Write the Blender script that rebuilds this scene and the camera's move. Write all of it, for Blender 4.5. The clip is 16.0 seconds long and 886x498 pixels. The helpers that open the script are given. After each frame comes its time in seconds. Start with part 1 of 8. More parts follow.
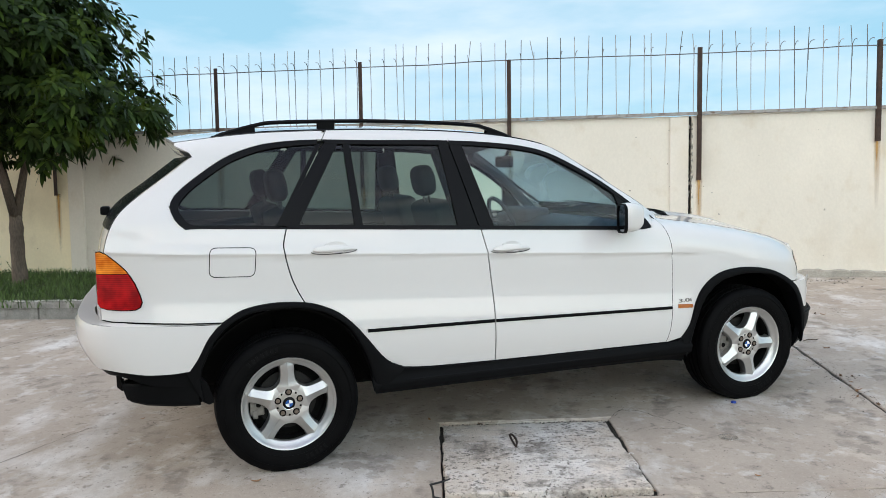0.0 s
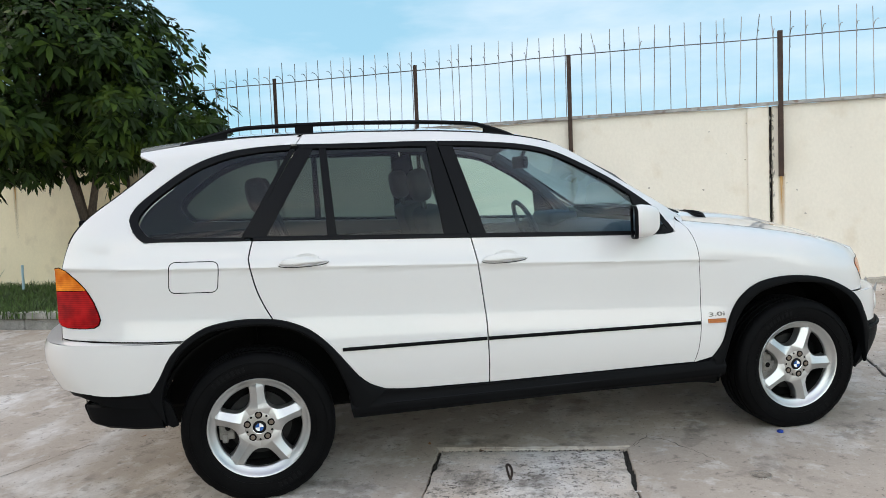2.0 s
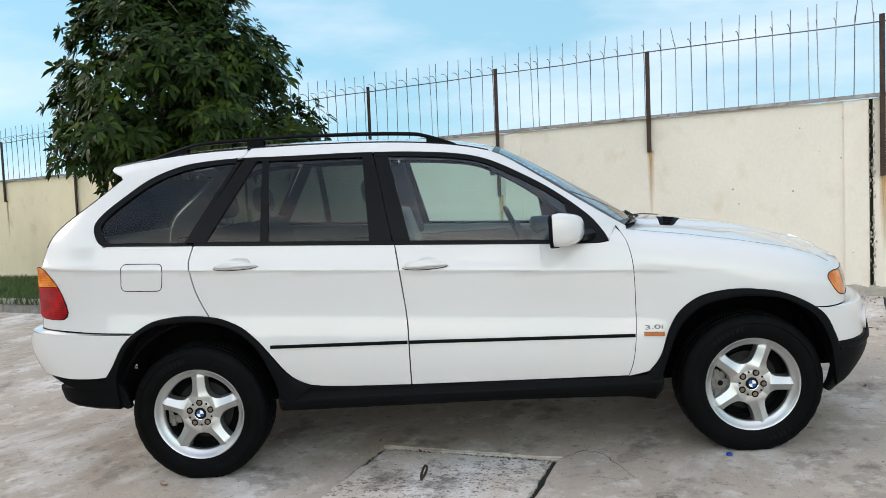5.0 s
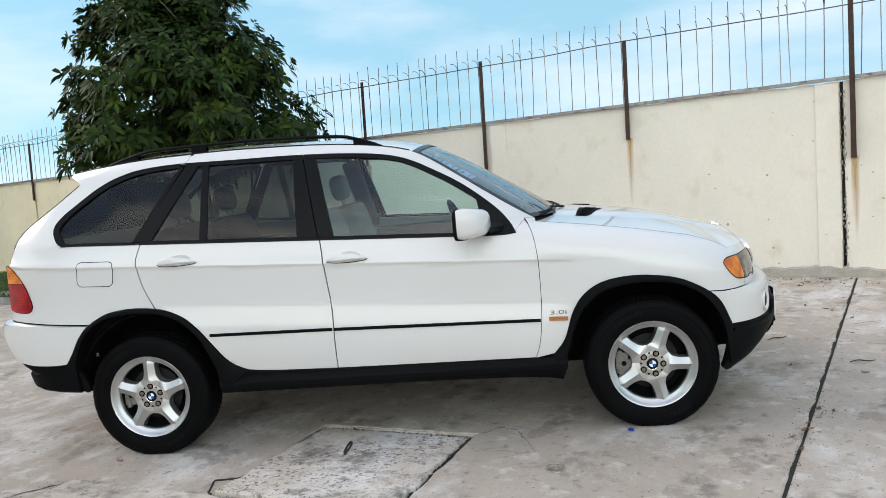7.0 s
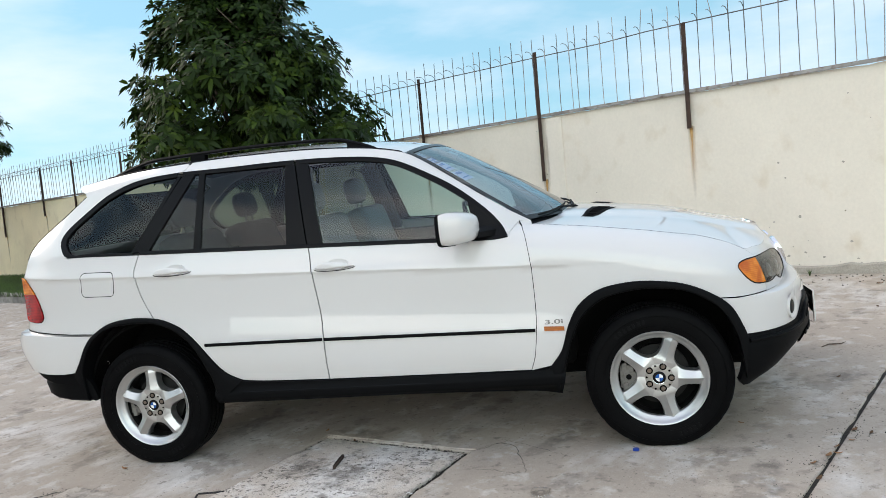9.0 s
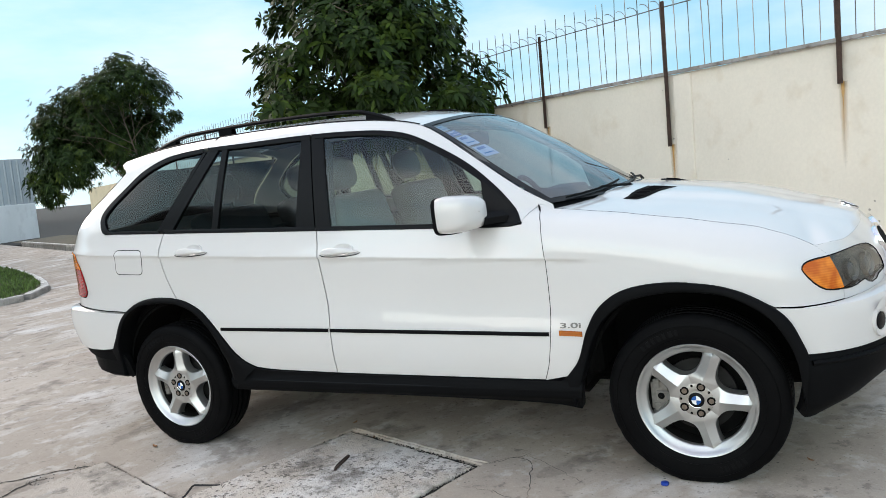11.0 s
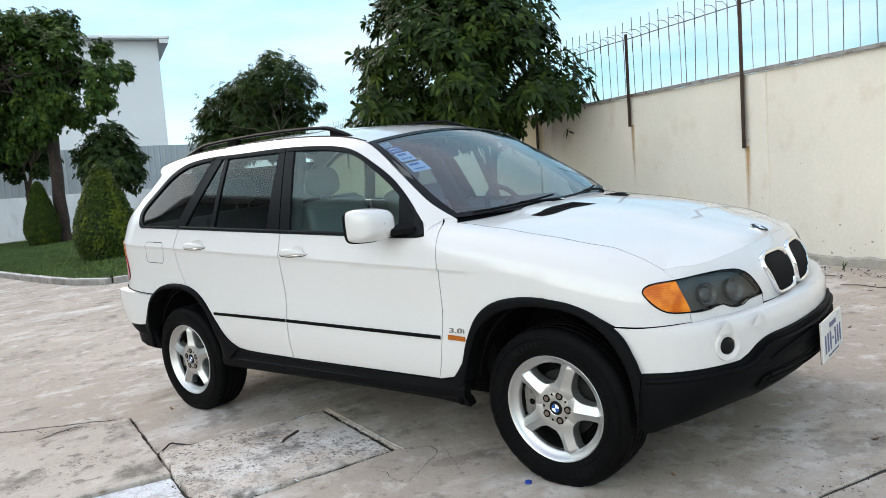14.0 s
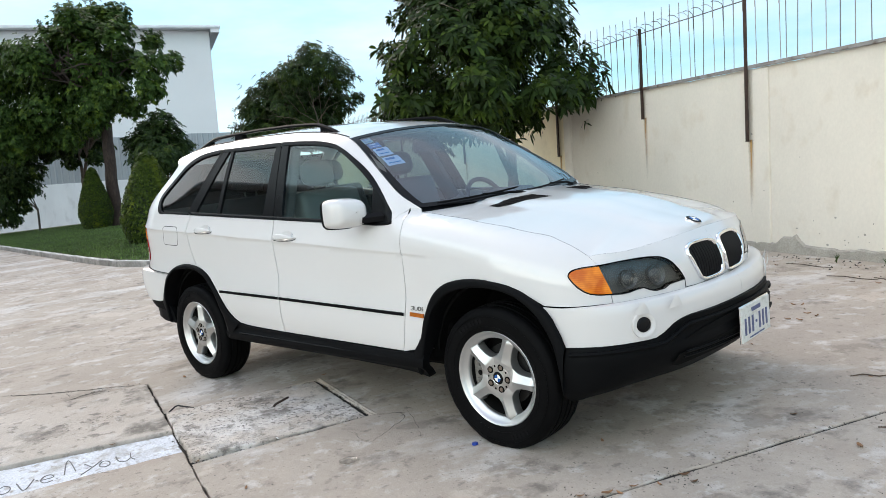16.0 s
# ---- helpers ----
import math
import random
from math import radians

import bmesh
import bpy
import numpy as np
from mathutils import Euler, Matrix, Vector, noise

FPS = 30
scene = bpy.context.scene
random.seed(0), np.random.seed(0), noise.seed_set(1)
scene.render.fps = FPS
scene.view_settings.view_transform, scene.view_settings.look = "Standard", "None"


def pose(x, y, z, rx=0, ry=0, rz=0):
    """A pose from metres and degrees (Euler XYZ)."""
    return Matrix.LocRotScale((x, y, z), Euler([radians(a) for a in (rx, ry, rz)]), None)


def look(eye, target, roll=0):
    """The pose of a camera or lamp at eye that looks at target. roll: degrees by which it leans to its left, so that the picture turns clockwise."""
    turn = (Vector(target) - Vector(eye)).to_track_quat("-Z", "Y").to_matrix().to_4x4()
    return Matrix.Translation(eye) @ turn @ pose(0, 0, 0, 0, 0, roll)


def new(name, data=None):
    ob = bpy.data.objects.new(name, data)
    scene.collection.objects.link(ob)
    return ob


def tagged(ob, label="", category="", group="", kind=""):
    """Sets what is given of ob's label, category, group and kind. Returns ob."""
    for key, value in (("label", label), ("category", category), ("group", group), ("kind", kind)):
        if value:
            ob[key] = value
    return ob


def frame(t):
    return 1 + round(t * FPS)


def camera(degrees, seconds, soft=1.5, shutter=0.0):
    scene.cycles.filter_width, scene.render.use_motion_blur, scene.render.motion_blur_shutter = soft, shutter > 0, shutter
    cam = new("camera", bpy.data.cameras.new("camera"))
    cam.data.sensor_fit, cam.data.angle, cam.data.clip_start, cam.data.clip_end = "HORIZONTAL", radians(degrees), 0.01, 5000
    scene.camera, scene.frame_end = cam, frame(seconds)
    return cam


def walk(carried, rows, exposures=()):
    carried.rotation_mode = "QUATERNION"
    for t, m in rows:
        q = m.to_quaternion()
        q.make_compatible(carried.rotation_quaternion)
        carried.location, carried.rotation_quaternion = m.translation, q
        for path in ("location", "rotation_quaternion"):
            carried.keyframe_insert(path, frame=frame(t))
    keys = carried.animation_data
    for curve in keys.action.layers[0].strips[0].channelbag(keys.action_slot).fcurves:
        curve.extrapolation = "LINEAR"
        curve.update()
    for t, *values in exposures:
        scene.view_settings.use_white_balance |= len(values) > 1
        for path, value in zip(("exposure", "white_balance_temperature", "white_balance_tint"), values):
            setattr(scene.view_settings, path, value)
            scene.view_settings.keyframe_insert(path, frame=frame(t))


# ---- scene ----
cam = camera(60.7, 16.0, soft=0.6)
METRES, EYE, TILT, LEAN, TURN = 6.448, 1.305, 0.0, 0.0, 6.65
ROWS = [
    (0.0, 0.0, 0.0, 0.0, -0.06, -4.06, 0.82),
    (0.5, 0.013, 0.015, -0.0027, 1.43, -3.53, 1.35),
    (1.0, 0.029, 0.0347, -0.0025, 3.37, -3.12, 1.76),
    (1.5, 0.0611, 0.0482, -0.0022, 5.64, -3.11, 2.04),
    (2.0, 0.0926, 0.0617, -0.0019, 8.08, -3.49, 2.15),
    (2.5, 0.1174, 0.0823, -0.0021, 10.93, -3.94, 2.19),
    (3.0, 0.1452, 0.0985, -0.001, 13.88, -4.07, 2.28),
    (3.5, 0.1772, 0.1073, -0.0002, 16.84, -3.92, 2.39),
    (4.0, 0.2094, 0.0965, -0.0007, 19.38, -3.54, 2.39),
    (4.5, 0.2476, 0.0889, 0.0022, 20.92, -3.22, 2.31),
    (5.0, 0.2897, 0.0928, -0.0012, 21.78, -3.12, 2.22),
    (7.5, 0.4142, 0.093, 0.0033, 26.05, -4.18, 4.08),
    (8.0, 0.4231, 0.116, 0.0034, 27.65, -4.06, 4.53),
    (8.5, 0.4427, 0.1376, 0.0041, 29.82, -3.97, 4.8),
    (9.0, 0.4689, 0.1622, 0.0039, 32.54, -3.96, 5.01),
    (9.5, 0.4818, 0.1906, 0.0031, 35.47, -4.21, 5.21),
    (12.0, 0.5513, 0.3567, 0.0098, 52.13, -6.39, 4.73),
    (12.5, 0.571, 0.3708, 0.0089, 54.52, -6.22, 4.5),
    (13.0, 0.6061, 0.376, 0.0091, 56.36, -5.92, 4.3),
    (13.5, 0.6431, 0.3926, 0.0106, 57.73, -5.77, 4.19),
    (14.0, 0.6794, 0.4129, 0.0149, 58.81, -5.85, 4.19),
    (14.5, 0.7093, 0.4146, 0.0125, 59.79, -6.05, 4.2),
    (15.0, 0.7376, 0.4124, 0.0137, 60.76, -6.26, 4.16),
    (15.5, 0.7523, 0.4202, 0.0153, 61.64, -6.45, 4.05),
    (16.0, 0.768, 0.4394, 0.0156, 62.48, -6.5, 3.82),
]
walk(cam, [(t, pose(0, 0, EYE, TILT, LEAN, TURN) @ pose(METRES * x, METRES * y, METRES * z, 90 + pitch, roll, yaw)) for t, x, y, z, yaw, pitch, roll in ROWS], exposures=((0.0, -0.05), (9.0, -0.06), (12.5, 0.10), (16.0, 0.13)))

# ---------- world, sun, exposure ----------
SUN_DIR = Vector((0.83, 0.17, -0.53)).normalized()
world = bpy.data.worlds.new("sky")
scene.world = world
world.use_nodes = True
wn, wl = world.node_tree.nodes, world.node_tree.links
wn.clear()
w_out = wn.new("ShaderNodeOutputWorld")
w_bg = wn.new("ShaderNodeBackground")
w_bg.inputs["Strength"].default_value = 0.158
w_sky = wn.new("ShaderNodeTexSky")
w_sky.sky_type = "NISHITA"
w_sky.sun_disc = False
w_sky.sun_elevation = math.asin(-SUN_DIR.z)
w_sky.sun_rotation = math.atan2(-SUN_DIR.x, -SUN_DIR.y)
w_sky.air_density, w_sky.dust_density, w_sky.ozone_density = 1.0, 0.75, 1.5
w_tc = wn.new("ShaderNodeTexCoord")
w_map = wn.new("ShaderNodeMapping")
w_map.inputs["Scale"].default_value = (1.0, 1.0, 3.6)
w_noise = wn.new("ShaderNodeTexNoise")
w_noise.inputs["Scale"].default_value = 2.1
w_noise.inputs["Detail"].default_value = 7.0
w_noise.inputs["Roughness"].default_value = 0.55
w_ramp = wn.new("ShaderNodeValToRGB")
w_ramp.color_ramp.elements[0].position, w_ramp.color_ramp.elements[0].color = 0.41, (0.02, 0.02, 0.02, 1)
w_ramp.color_ramp.elements[1].position, w_ramp.color_ramp.elements[1].color = 0.76, (0.88, 0.88, 0.88, 1)
w_mix = wn.new("ShaderNodeMixRGB")
w_mix.inputs["Color2"].default_value = (7.1, 7.4, 8.0, 1)
wl.new(w_tc.outputs["Generated"], w_map.inputs["Vector"])
wl.new(w_map.outputs["Vector"], w_noise.inputs["Vector"])
wl.new(w_noise.outputs["Fac"], w_ramp.inputs["Fac"])
# thin high haze overhead
w_sep = wn.new("ShaderNodeSeparateXYZ")
wl.new(w_tc.outputs["Generated"], w_sep.inputs["Vector"])
w_high = wn.new("ShaderNodeMapRange")
w_high.interpolation_type = "SMOOTHSTEP"
w_high.inputs["From Min"].default_value, w_high.inputs["From Max"].default_value = 0.45, 0.95
w_high.inputs["To Max"].default_value = 0.50
wl.new(w_sep.outputs["Z"], w_high.inputs["Value"])
wl.new(w_ramp.outputs["Color"], w_mix.inputs["Fac"])
w_veil = wn.new("ShaderNodeMixRGB")
w_veil.inputs["Color2"].default_value = (7.3, 6.9, 8.7, 1)
wl.new(w_high.outputs["Result"], w_veil.inputs["Fac"])
wl.new(w_mix.outputs["Color"], w_veil.inputs["Color1"])
w_tint = wn.new("ShaderNodeMixRGB")
w_tint.blend_type = "MULTIPLY"
w_tint.inputs["Fac"].default_value = 1.0
w_tint.inputs["Color2"].default_value = (0.76, 1.01, 1.10, 1)
wl.new(w_sky.outputs["Color"], w_tint.inputs["Color1"])
w_haze = wn.new("ShaderNodeMixRGB")
w_haze.inputs["Fac"].default_value = 0.75
w_haze.inputs["Color2"].default_value = (2.75, 5.0, 6.2, 1)
wl.new(w_tint.outputs["Color"], w_haze.inputs["Color1"])
wl.new(w_haze.outputs["Color"], w_mix.inputs["Color1"])
# evening glow low over the yard behind, on the sun's side
w_dot = wn.new("ShaderNodeVectorMath")
w_dot.operation = "DOT_PRODUCT"
w_dot.inputs[1].default_value = Vector((0.25, -1.0, 0.22)).normalized()
wl.new(w_tc.outputs["Generated"], w_dot.inputs[0])
w_glow = wn.new("ShaderNodeMapRange")
w_glow.interpolation_type = "SMOOTHSTEP"
w_glow.inputs["From Min"].default_value, w_glow.inputs["From Max"].default_value = 0.20, 0.95
wl.new(w_dot.outputs["Value"], w_glow.inputs["Value"])
w_warm = wn.new("ShaderNodeMixRGB")
w_warm.blend_type = "MULTIPLY"
w_warm.inputs["Color2"].default_value = (4.3, 3.24, 2.62, 1)
wl.new(w_glow.outputs["Result"], w_warm.inputs["Fac"])
wl.new(w_veil.outputs["Color"], w_warm.inputs["Color1"])
# a grey evening cloud deck high over the yard, with streaks along its lower rim
w_map2 = wn.new("ShaderNodeMapping")
w_map2.inputs["Scale"].default_value = (2.4, 2.4, 17.0)
w_streak = wn.new("ShaderNodeTexNoise")
w_streak.inputs["Scale"].default_value, w_streak.inputs["Detail"].default_value, w_streak.inputs["Roughness"].default_value = 1.6, 8.0, 0.6
wl.new(w_tc.outputs["Generated"], w_map2.inputs["Vector"])
wl.new(w_map2.outputs["Vector"], w_streak.inputs["Vector"])
w_shift = wn.new("ShaderNodeMath")
w_shift.operation = "MULTIPLY_ADD"
w_shift.inputs[1].default_value = 0.6
wl.new(w_streak.outputs["Fac"], w_shift.inputs[0])
wl.new(w_sep.outputs["Z"], w_shift.inputs[2])
w_deck = wn.new("ShaderNodeMapRange")
w_deck.interpolation_type = "SMOOTHSTEP"
w_deck.inputs["From Min"].default_value, w_deck.inputs["From Max"].default_value = 0.845, 0.985
wl.new(w_shift.outputs[0], w_deck.inputs["Value"])
w_south = wn.new("ShaderNodeMapRange")
w_south.interpolation_type = "SMOOTHSTEP"
w_south.inputs["From Min"].default_value, w_south.inputs["From Max"].default_value = -0.05, -0.45
wl.new(w_sep.outputs["Y"], w_south.inputs["Value"])
w_both = wn.new("ShaderNodeMath")
w_both.operation = "MULTIPLY"
wl.new(w_deck.outputs["Result"], w_both.inputs[0])
wl.new(w_south.outputs["Result"], w_both.inputs[1])
w_cloud = wn.new("ShaderNodeMixRGB")
w_cloud.blend_type = "MULTIPLY"
w_cloud.inputs["Color2"].default_value = (0.33, 0.42, 0.54, 1)
wl.new(w_both.outputs[0], w_cloud.inputs["Fac"])
wl.new(w_warm.outputs["Color"], w_cloud.inputs["Color1"])
wl.new(w_cloud.outputs["Color"], w_bg.inputs["Color"])
wl.new(w_bg.outputs["Background"], w_out.inputs["Surface"])

sun_data = bpy.data.lights.new("sun", "SUN")
sun_data.energy, sun_data.angle, sun_data.color = 1.8, radians(40), (1.0, 0.84, 0.70)
sun = new("sun", sun_data)
sun.matrix_world = look((0, -20, 12), Vector((0, -20, 12)) + SUN_DIR)


# ---------- materials ----------
def node_mat(name):
    m = bpy.data.materials.new(name)
    m.use_nodes = True
    nt = m.node_tree
    return m, nt.nodes, nt.links, nt.nodes["Principled BSDF"]


def surface(name, color, rough=0.5, metal=0.0, vary=0.0, scale=6.0, grain=0.0, grain_scale=80.0, bump=0.0, bump_scale=60.0,
            stain=None, stain_scale=1.5, stain_at=(0.5, 0.7), coat=0.0, per_object=0.0, per_island=0.0, stretch=(1, 1, 1), spec=0.5, coat_ior=1.5, specks=None):
    """A procedural surface: base colour with broad variation, fine grain, stains and relief at world size."""
    m, n, l, b = node_mat(name)
    b.inputs["Roughness"].default_value, b.inputs["Metallic"].default_value = rough, metal
    b.inputs["Coat Weight"].default_value = coat
    b.inputs["Coat Roughness"].default_value = 0.03
    b.inputs["Coat IOR"].default_value = coat_ior
    b.inputs["Specular IOR Level"].default_value = spec
    pos = n.new("ShaderNodeNewGeometry")
    mp = n.new("ShaderNodeMapping")
    mp.inputs["Scale"].default_value = stretch
    l.new(pos.outputs["Position"], mp.inputs["Vector"])
    rgb = n.new("ShaderNodeRGB")
    rgb.outputs[0].default_value = (*color, 1)
    out = rgb.outputs[0]

    def noise_fac(sc, detail=5.0):
        t = n.new("ShaderNodeTexNoise")
        t.inputs["Scale"].default_value, t.inputs["Detail"].default_value = sc, detail
        l.new(mp.outputs["Vector"], t.inputs["Vector"])
        return t.outputs["Fac"]

    def bright(value, amount, src):
        r = n.new("ShaderNodeMapRange")
        r.inputs["From Min"].default_value, r.inputs["From Max"].default_value = 0.25, 0.75
        r.inputs["To Min"].default_value, r.inputs["To Max"].default_value = 1 - amount, 1 + amount
        l.new(value, r.inputs["Value"])
        x = n.new("ShaderNodeVectorMath")
        x.operation = "SCALE"
        l.new(src, x.inputs[0])
        l.new(r.outputs["Result"], x.inputs["Scale"])
        return x.outputs["Vector"]

    if stain:
        for sc_mul, col in ((1.0, stain), (4.3, stain)):
            ramp = n.new("ShaderNodeMapRange")
            ramp.inputs["From Min"].default_value, ramp.inputs["From Max"].default_value = stain_at
            l.new(noise_fac(stain_scale * sc_mul, 8.0), ramp.inputs["Value"])
            mx = n.new("ShaderNodeMixRGB")
            mx.inputs["Color2"].default_value = (*col, 1)
            l.new(ramp.outputs["Result"], mx.inputs["Fac"])
            l.new(out, mx.inputs["Color1"])
            out = mx.outputs["Color"]
    if vary:
        out = bright(noise_fac(scale), vary, out)
    if grain:
        out = bright(noise_fac(grain_scale, 3.0), grain, out)
    if per_object:
        oi = n.new("ShaderNodeObjectInfo")
        out = bright(oi.outputs["Random"], per_object, out)
    if per_island:
        out = bright(pos.outputs["Random Per Island"], per_island, out)
    if specks:
        size, speck_color = specks
        vo = n.new("ShaderNodeTexVoronoi")
        vo.inputs["Scale"].default_value = 5.0 if size < 0.1 else 16.0
        l.new(pos.outputs["Position"], vo.inputs["Vector"])
        rs = n.new("ShaderNodeMapRange")
        rs.inputs["From Min"].default_value, rs.inputs["From Max"].default_value = size, size * 0.6
        l.new(vo.outputs["Distance"], rs.inputs["Value"])
        mask = n.new("ShaderNodeMapRange")
        mask.inputs["From Min"].default_value, mask.inputs["From Max"].default_value = 0.48, 0.56
        l.new(noise_fac(1.1, 3.0), mask.inputs["Value"])
        both_ = n.new("ShaderNodeMath")
        both_.operation = "MULTIPLY"
        l.new(rs.outputs["Result"], both_.inputs[0])
        l.new(mask.outputs["Result"], both_.inputs[1])
        mx = n.new("ShaderNodeMixRGB")
        mx.inputs["Color2"].default_value = (*speck_color, 1)
        l.new(both_.outputs[0], mx.inputs["Fac"])
        l.new(out, mx.inputs["Color1"])
        out = mx.outputs["Color"]
    l.new(out, b.inputs["Base Color"])
    if bump:
        bp = n.new("ShaderNodeBump")
        bp.inputs["Strength"].default_value, bp.inputs["Distance"].default_value = bump, 0.01
        l.new(noise_fac(bump_scale, 6.0), bp.inputs["Height"])
        l.new(bp.outputs["Normal"], b.inputs["Normal"])
    return m




def concrete(name, dark, light, worn, grime, worn_at, grime_at, grime_scale=3.0, speck=0.055, bump=0.5, rough=0.8, grit=0.55, pits=(0.60, 0.70)):
    """Weathered concrete: two tones, pale worn patches, dark grime, specks and pits."""
    m, n, l, b = node_mat(name)
    b.inputs["Roughness"].default_value = rough
    b.inputs["Specular IOR Level"].default_value = 0.3
    geo = n.new("ShaderNodeNewGeometry")

    def fac(scale, detail, lo, hi, kind="ShaderNodeTexNoise", stretch=None):
        t = n.new(kind)
        t.inputs["Scale"].default_value = scale
        if kind == "ShaderNodeTexNoise":
            t.inputs["Detail"].default_value = detail
            t.inputs["Roughness"].default_value = 0.62
        src = geo.outputs["Position"]
        if stretch:
            mp = n.new("ShaderNodeMapping")
            mp.inputs["Scale"].default_value = stretch
            mp.inputs["Rotation"].default_value = (0, 0, 0.5)
            l.new(src, mp.inputs["Vector"])
            src = mp.outputs["Vector"]
        l.new(src, t.inputs["Vector"])
        r = n.new("ShaderNodeMapRange")
        r.inputs["From Min"].default_value, r.inputs["From Max"].default_value = lo, hi
        l.new(t.outputs["Fac"] if kind == "ShaderNodeTexNoise" else t.outputs["Distance"], r.inputs["Value"])
        return r.outputs["Result"]

    def blend(f, c1, c2, amount=1.0):
        x = n.new("ShaderNodeMixRGB")
        if amount < 1.0:
            k = n.new("ShaderNodeMath")
            k.operation = "MULTIPLY"
            k.inputs[1].default_value = amount
            l.new(f, k.inputs[0])
            f = k.outputs[0]
        l.new(f, x.inputs["Fac"])
        for sock, c in (("Color1", c1), ("Color2", c2)):
            if isinstance(c, tuple):
                x.inputs[sock].default_value = (*c, 1)
            else:
                l.new(c, x.inputs[sock])
        return x.outputs["Color"]

    col = blend(fac(0.55, 6, 0.35, 0.65), dark, light)
    col = blend(fac(0.9, 9, 0.52, 0.70), col, tuple(v * k for v, k in zip(dark, (0.80, 0.72, 0.66))), 0.55)
    col = blend(fac(1.3, 12, *worn_at, stretch=(1, 0.55, 1)), col, worn)
    col = blend(fac(5.5, 10, worn_at[0] + 0.02, worn_at[1]), col, worn, 0.6)
    col = blend(fac(grime_scale, 12, *grime_at), col, grime, 0.85)
    col = blend(fac(grime_scale * 4.7, 8, grime_at[0] + 0.02, grime_at[1]), col, grime, 0.7)
    col = blend(fac(2.6, 8, 0.42, 0.66, stretch=(1, 0.5, 1)), col, tuple(0.80 * v for v in dark), 0.35)
    col = blend(fac(3.1, 14, 0.595, 0.625), col, tuple(0.62 * v for v in dark), 0.55)
    col = blend(fac(1.6, 14, 0.60, 0.63), col, tuple(min(0.8, 1.22 * v) for v in light), 0.45)
    col = blend(fac(30, 8, 0.44, 0.62), blend(fac(150, 3, 0.35, 0.65), col, tuple(0.55 * v for v in dark), grit), col, 0.8)
    col = blend(fac(75, 6, 0.56, 0.68), col, tuple(min(0.85, 1.35 * v) for v in light), grit)
    col = blend(fac(11, 0, speck, speck * 0.35, "ShaderNodeTexVoronoi"), col, tuple(0.25 * v for v in dark), 0.85)
    col = blend(fac(37, 0, speck * 2.2, speck * 1.2, "ShaderNodeTexVoronoi"), col, tuple(0.35 * v for v in dark), 0.6)
    pit_mask = n.new("ShaderNodeMath")
    pit_mask.operation = "MULTIPLY"
    l.new(fac(1.9, 4, *pits), pit_mask.inputs[0])
    l.new(fac(42, 7, 0.55, 0.60), pit_mask.inputs[1])
    col = blend(pit_mask.outputs[0], col, tuple(0.22 * v for v in dark), 0.9)
    l.new(col, b.inputs["Base Color"])
    t1, t2 = n.new("ShaderNodeTexNoise"), n.new("ShaderNodeTexNoise")
    t1.inputs["Scale"].default_value, t1.inputs["Detail"].default_value = 22, 12
    t2.inputs["Scale"].default_value, t2.inputs["Detail"].default_value = 120, 4
    add = n.new("ShaderNodeMath")
    for i, t in enumerate((t1, t2)):
        l.new(geo.outputs["Position"], t.inputs["Vector"])
        l.new(t.outputs["Fac"], add.inputs[i])
    bp = n.new("ShaderNodeBump")
    bp.inputs["Strength"].default_value, bp.inputs["Distance"].default_value = bump, 0.008
    l.new(add.outputs[0], bp.inputs["Height"])
    l.new(bp.outputs["Normal"], b.inputs["Normal"])
    return m


M_CONCRETE = concrete("concrete", (0.383, 0.327, 0.271), (0.484, 0.418, 0.353), (0.69, 0.665, 0.635), (0.16, 0.14, 0.12), (0.53, 0.66), (0.57, 0.68), speck=0.075, bump=0.25, grit=0.25)
M_SLAB = concrete("weathered_slab", (0.53, 0.462, 0.395), (0.64, 0.565, 0.49), (0.77, 0.74, 0.71), (0.12, 0.105, 0.09), (0.50, 0.62), (0.53, 0.64), 2.4, 0.10, 0.8, 0.9, 0.3, (0.40, 0.56))
M_PATCH = concrete("patched_concrete", (0.475, 0.415, 0.355), (0.58, 0.515, 0.45), (0.70, 0.67, 0.635), (0.11, 0.10, 0.085), (0.55, 0.70), (0.54, 0.64), 2.1, 0.06, 0.6, 0.9, 0.3, (0.50, 0.64))
M_WHITE_STRIP = surface("whitewashed_concrete", (0.62, 0.635, 0.67), 0.85, vary=0.12, scale=8, grain=0.2, bump=0.9, bump_scale=50, specks=(0.16, (0.10, 0.10, 0.10)),
                        stain=(0.36, 0.34, 0.31), stain_scale=5, stain_at=(0.54, 0.68))
M_DIRT = surface("joint_dirt", (0.026, 0.023, 0.019), 0.95, vary=0.3, scale=20, bump=0.5)
M_SOIL = surface("soil", (0.10, 0.085, 0.055), 0.95, vary=0.3, scale=6, grain=0.3, bump=0.8, bump_scale=25)
M_WALL = surface("cream_plaster", (0.72, 0.66, 0.570), 0.85, vary=0.06, scale=1.3, grain=0.03, grain_scale=40, bump=0.25, bump_scale=30,
                 stain=(0.56, 0.46, 0.33), stain_scale=0.8, stain_at=(0.58, 0.95), stretch=(1, 1, 0.75), specks=(0.045, (0.20, 0.16, 0.12)))
# the cream plaster in a lighter, yellower tone for the panels left of x = -6
M_WALL_LEFT = surface("yellower_plaster", (0.83, 0.72, 0.50), 0.85, vary=0.08, scale=1.3, grain=0.03, grain_scale=40, bump=0.25, bump_scale=30,
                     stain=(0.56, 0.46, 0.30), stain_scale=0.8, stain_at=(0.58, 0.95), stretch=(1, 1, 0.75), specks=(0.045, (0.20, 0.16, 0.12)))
M_PLINTH = surface("bare_cement", (0.36, 0.33, 0.285), 0.95, vary=0.2, scale=6, grain=0.2, bump=0.8, bump_scale=25)
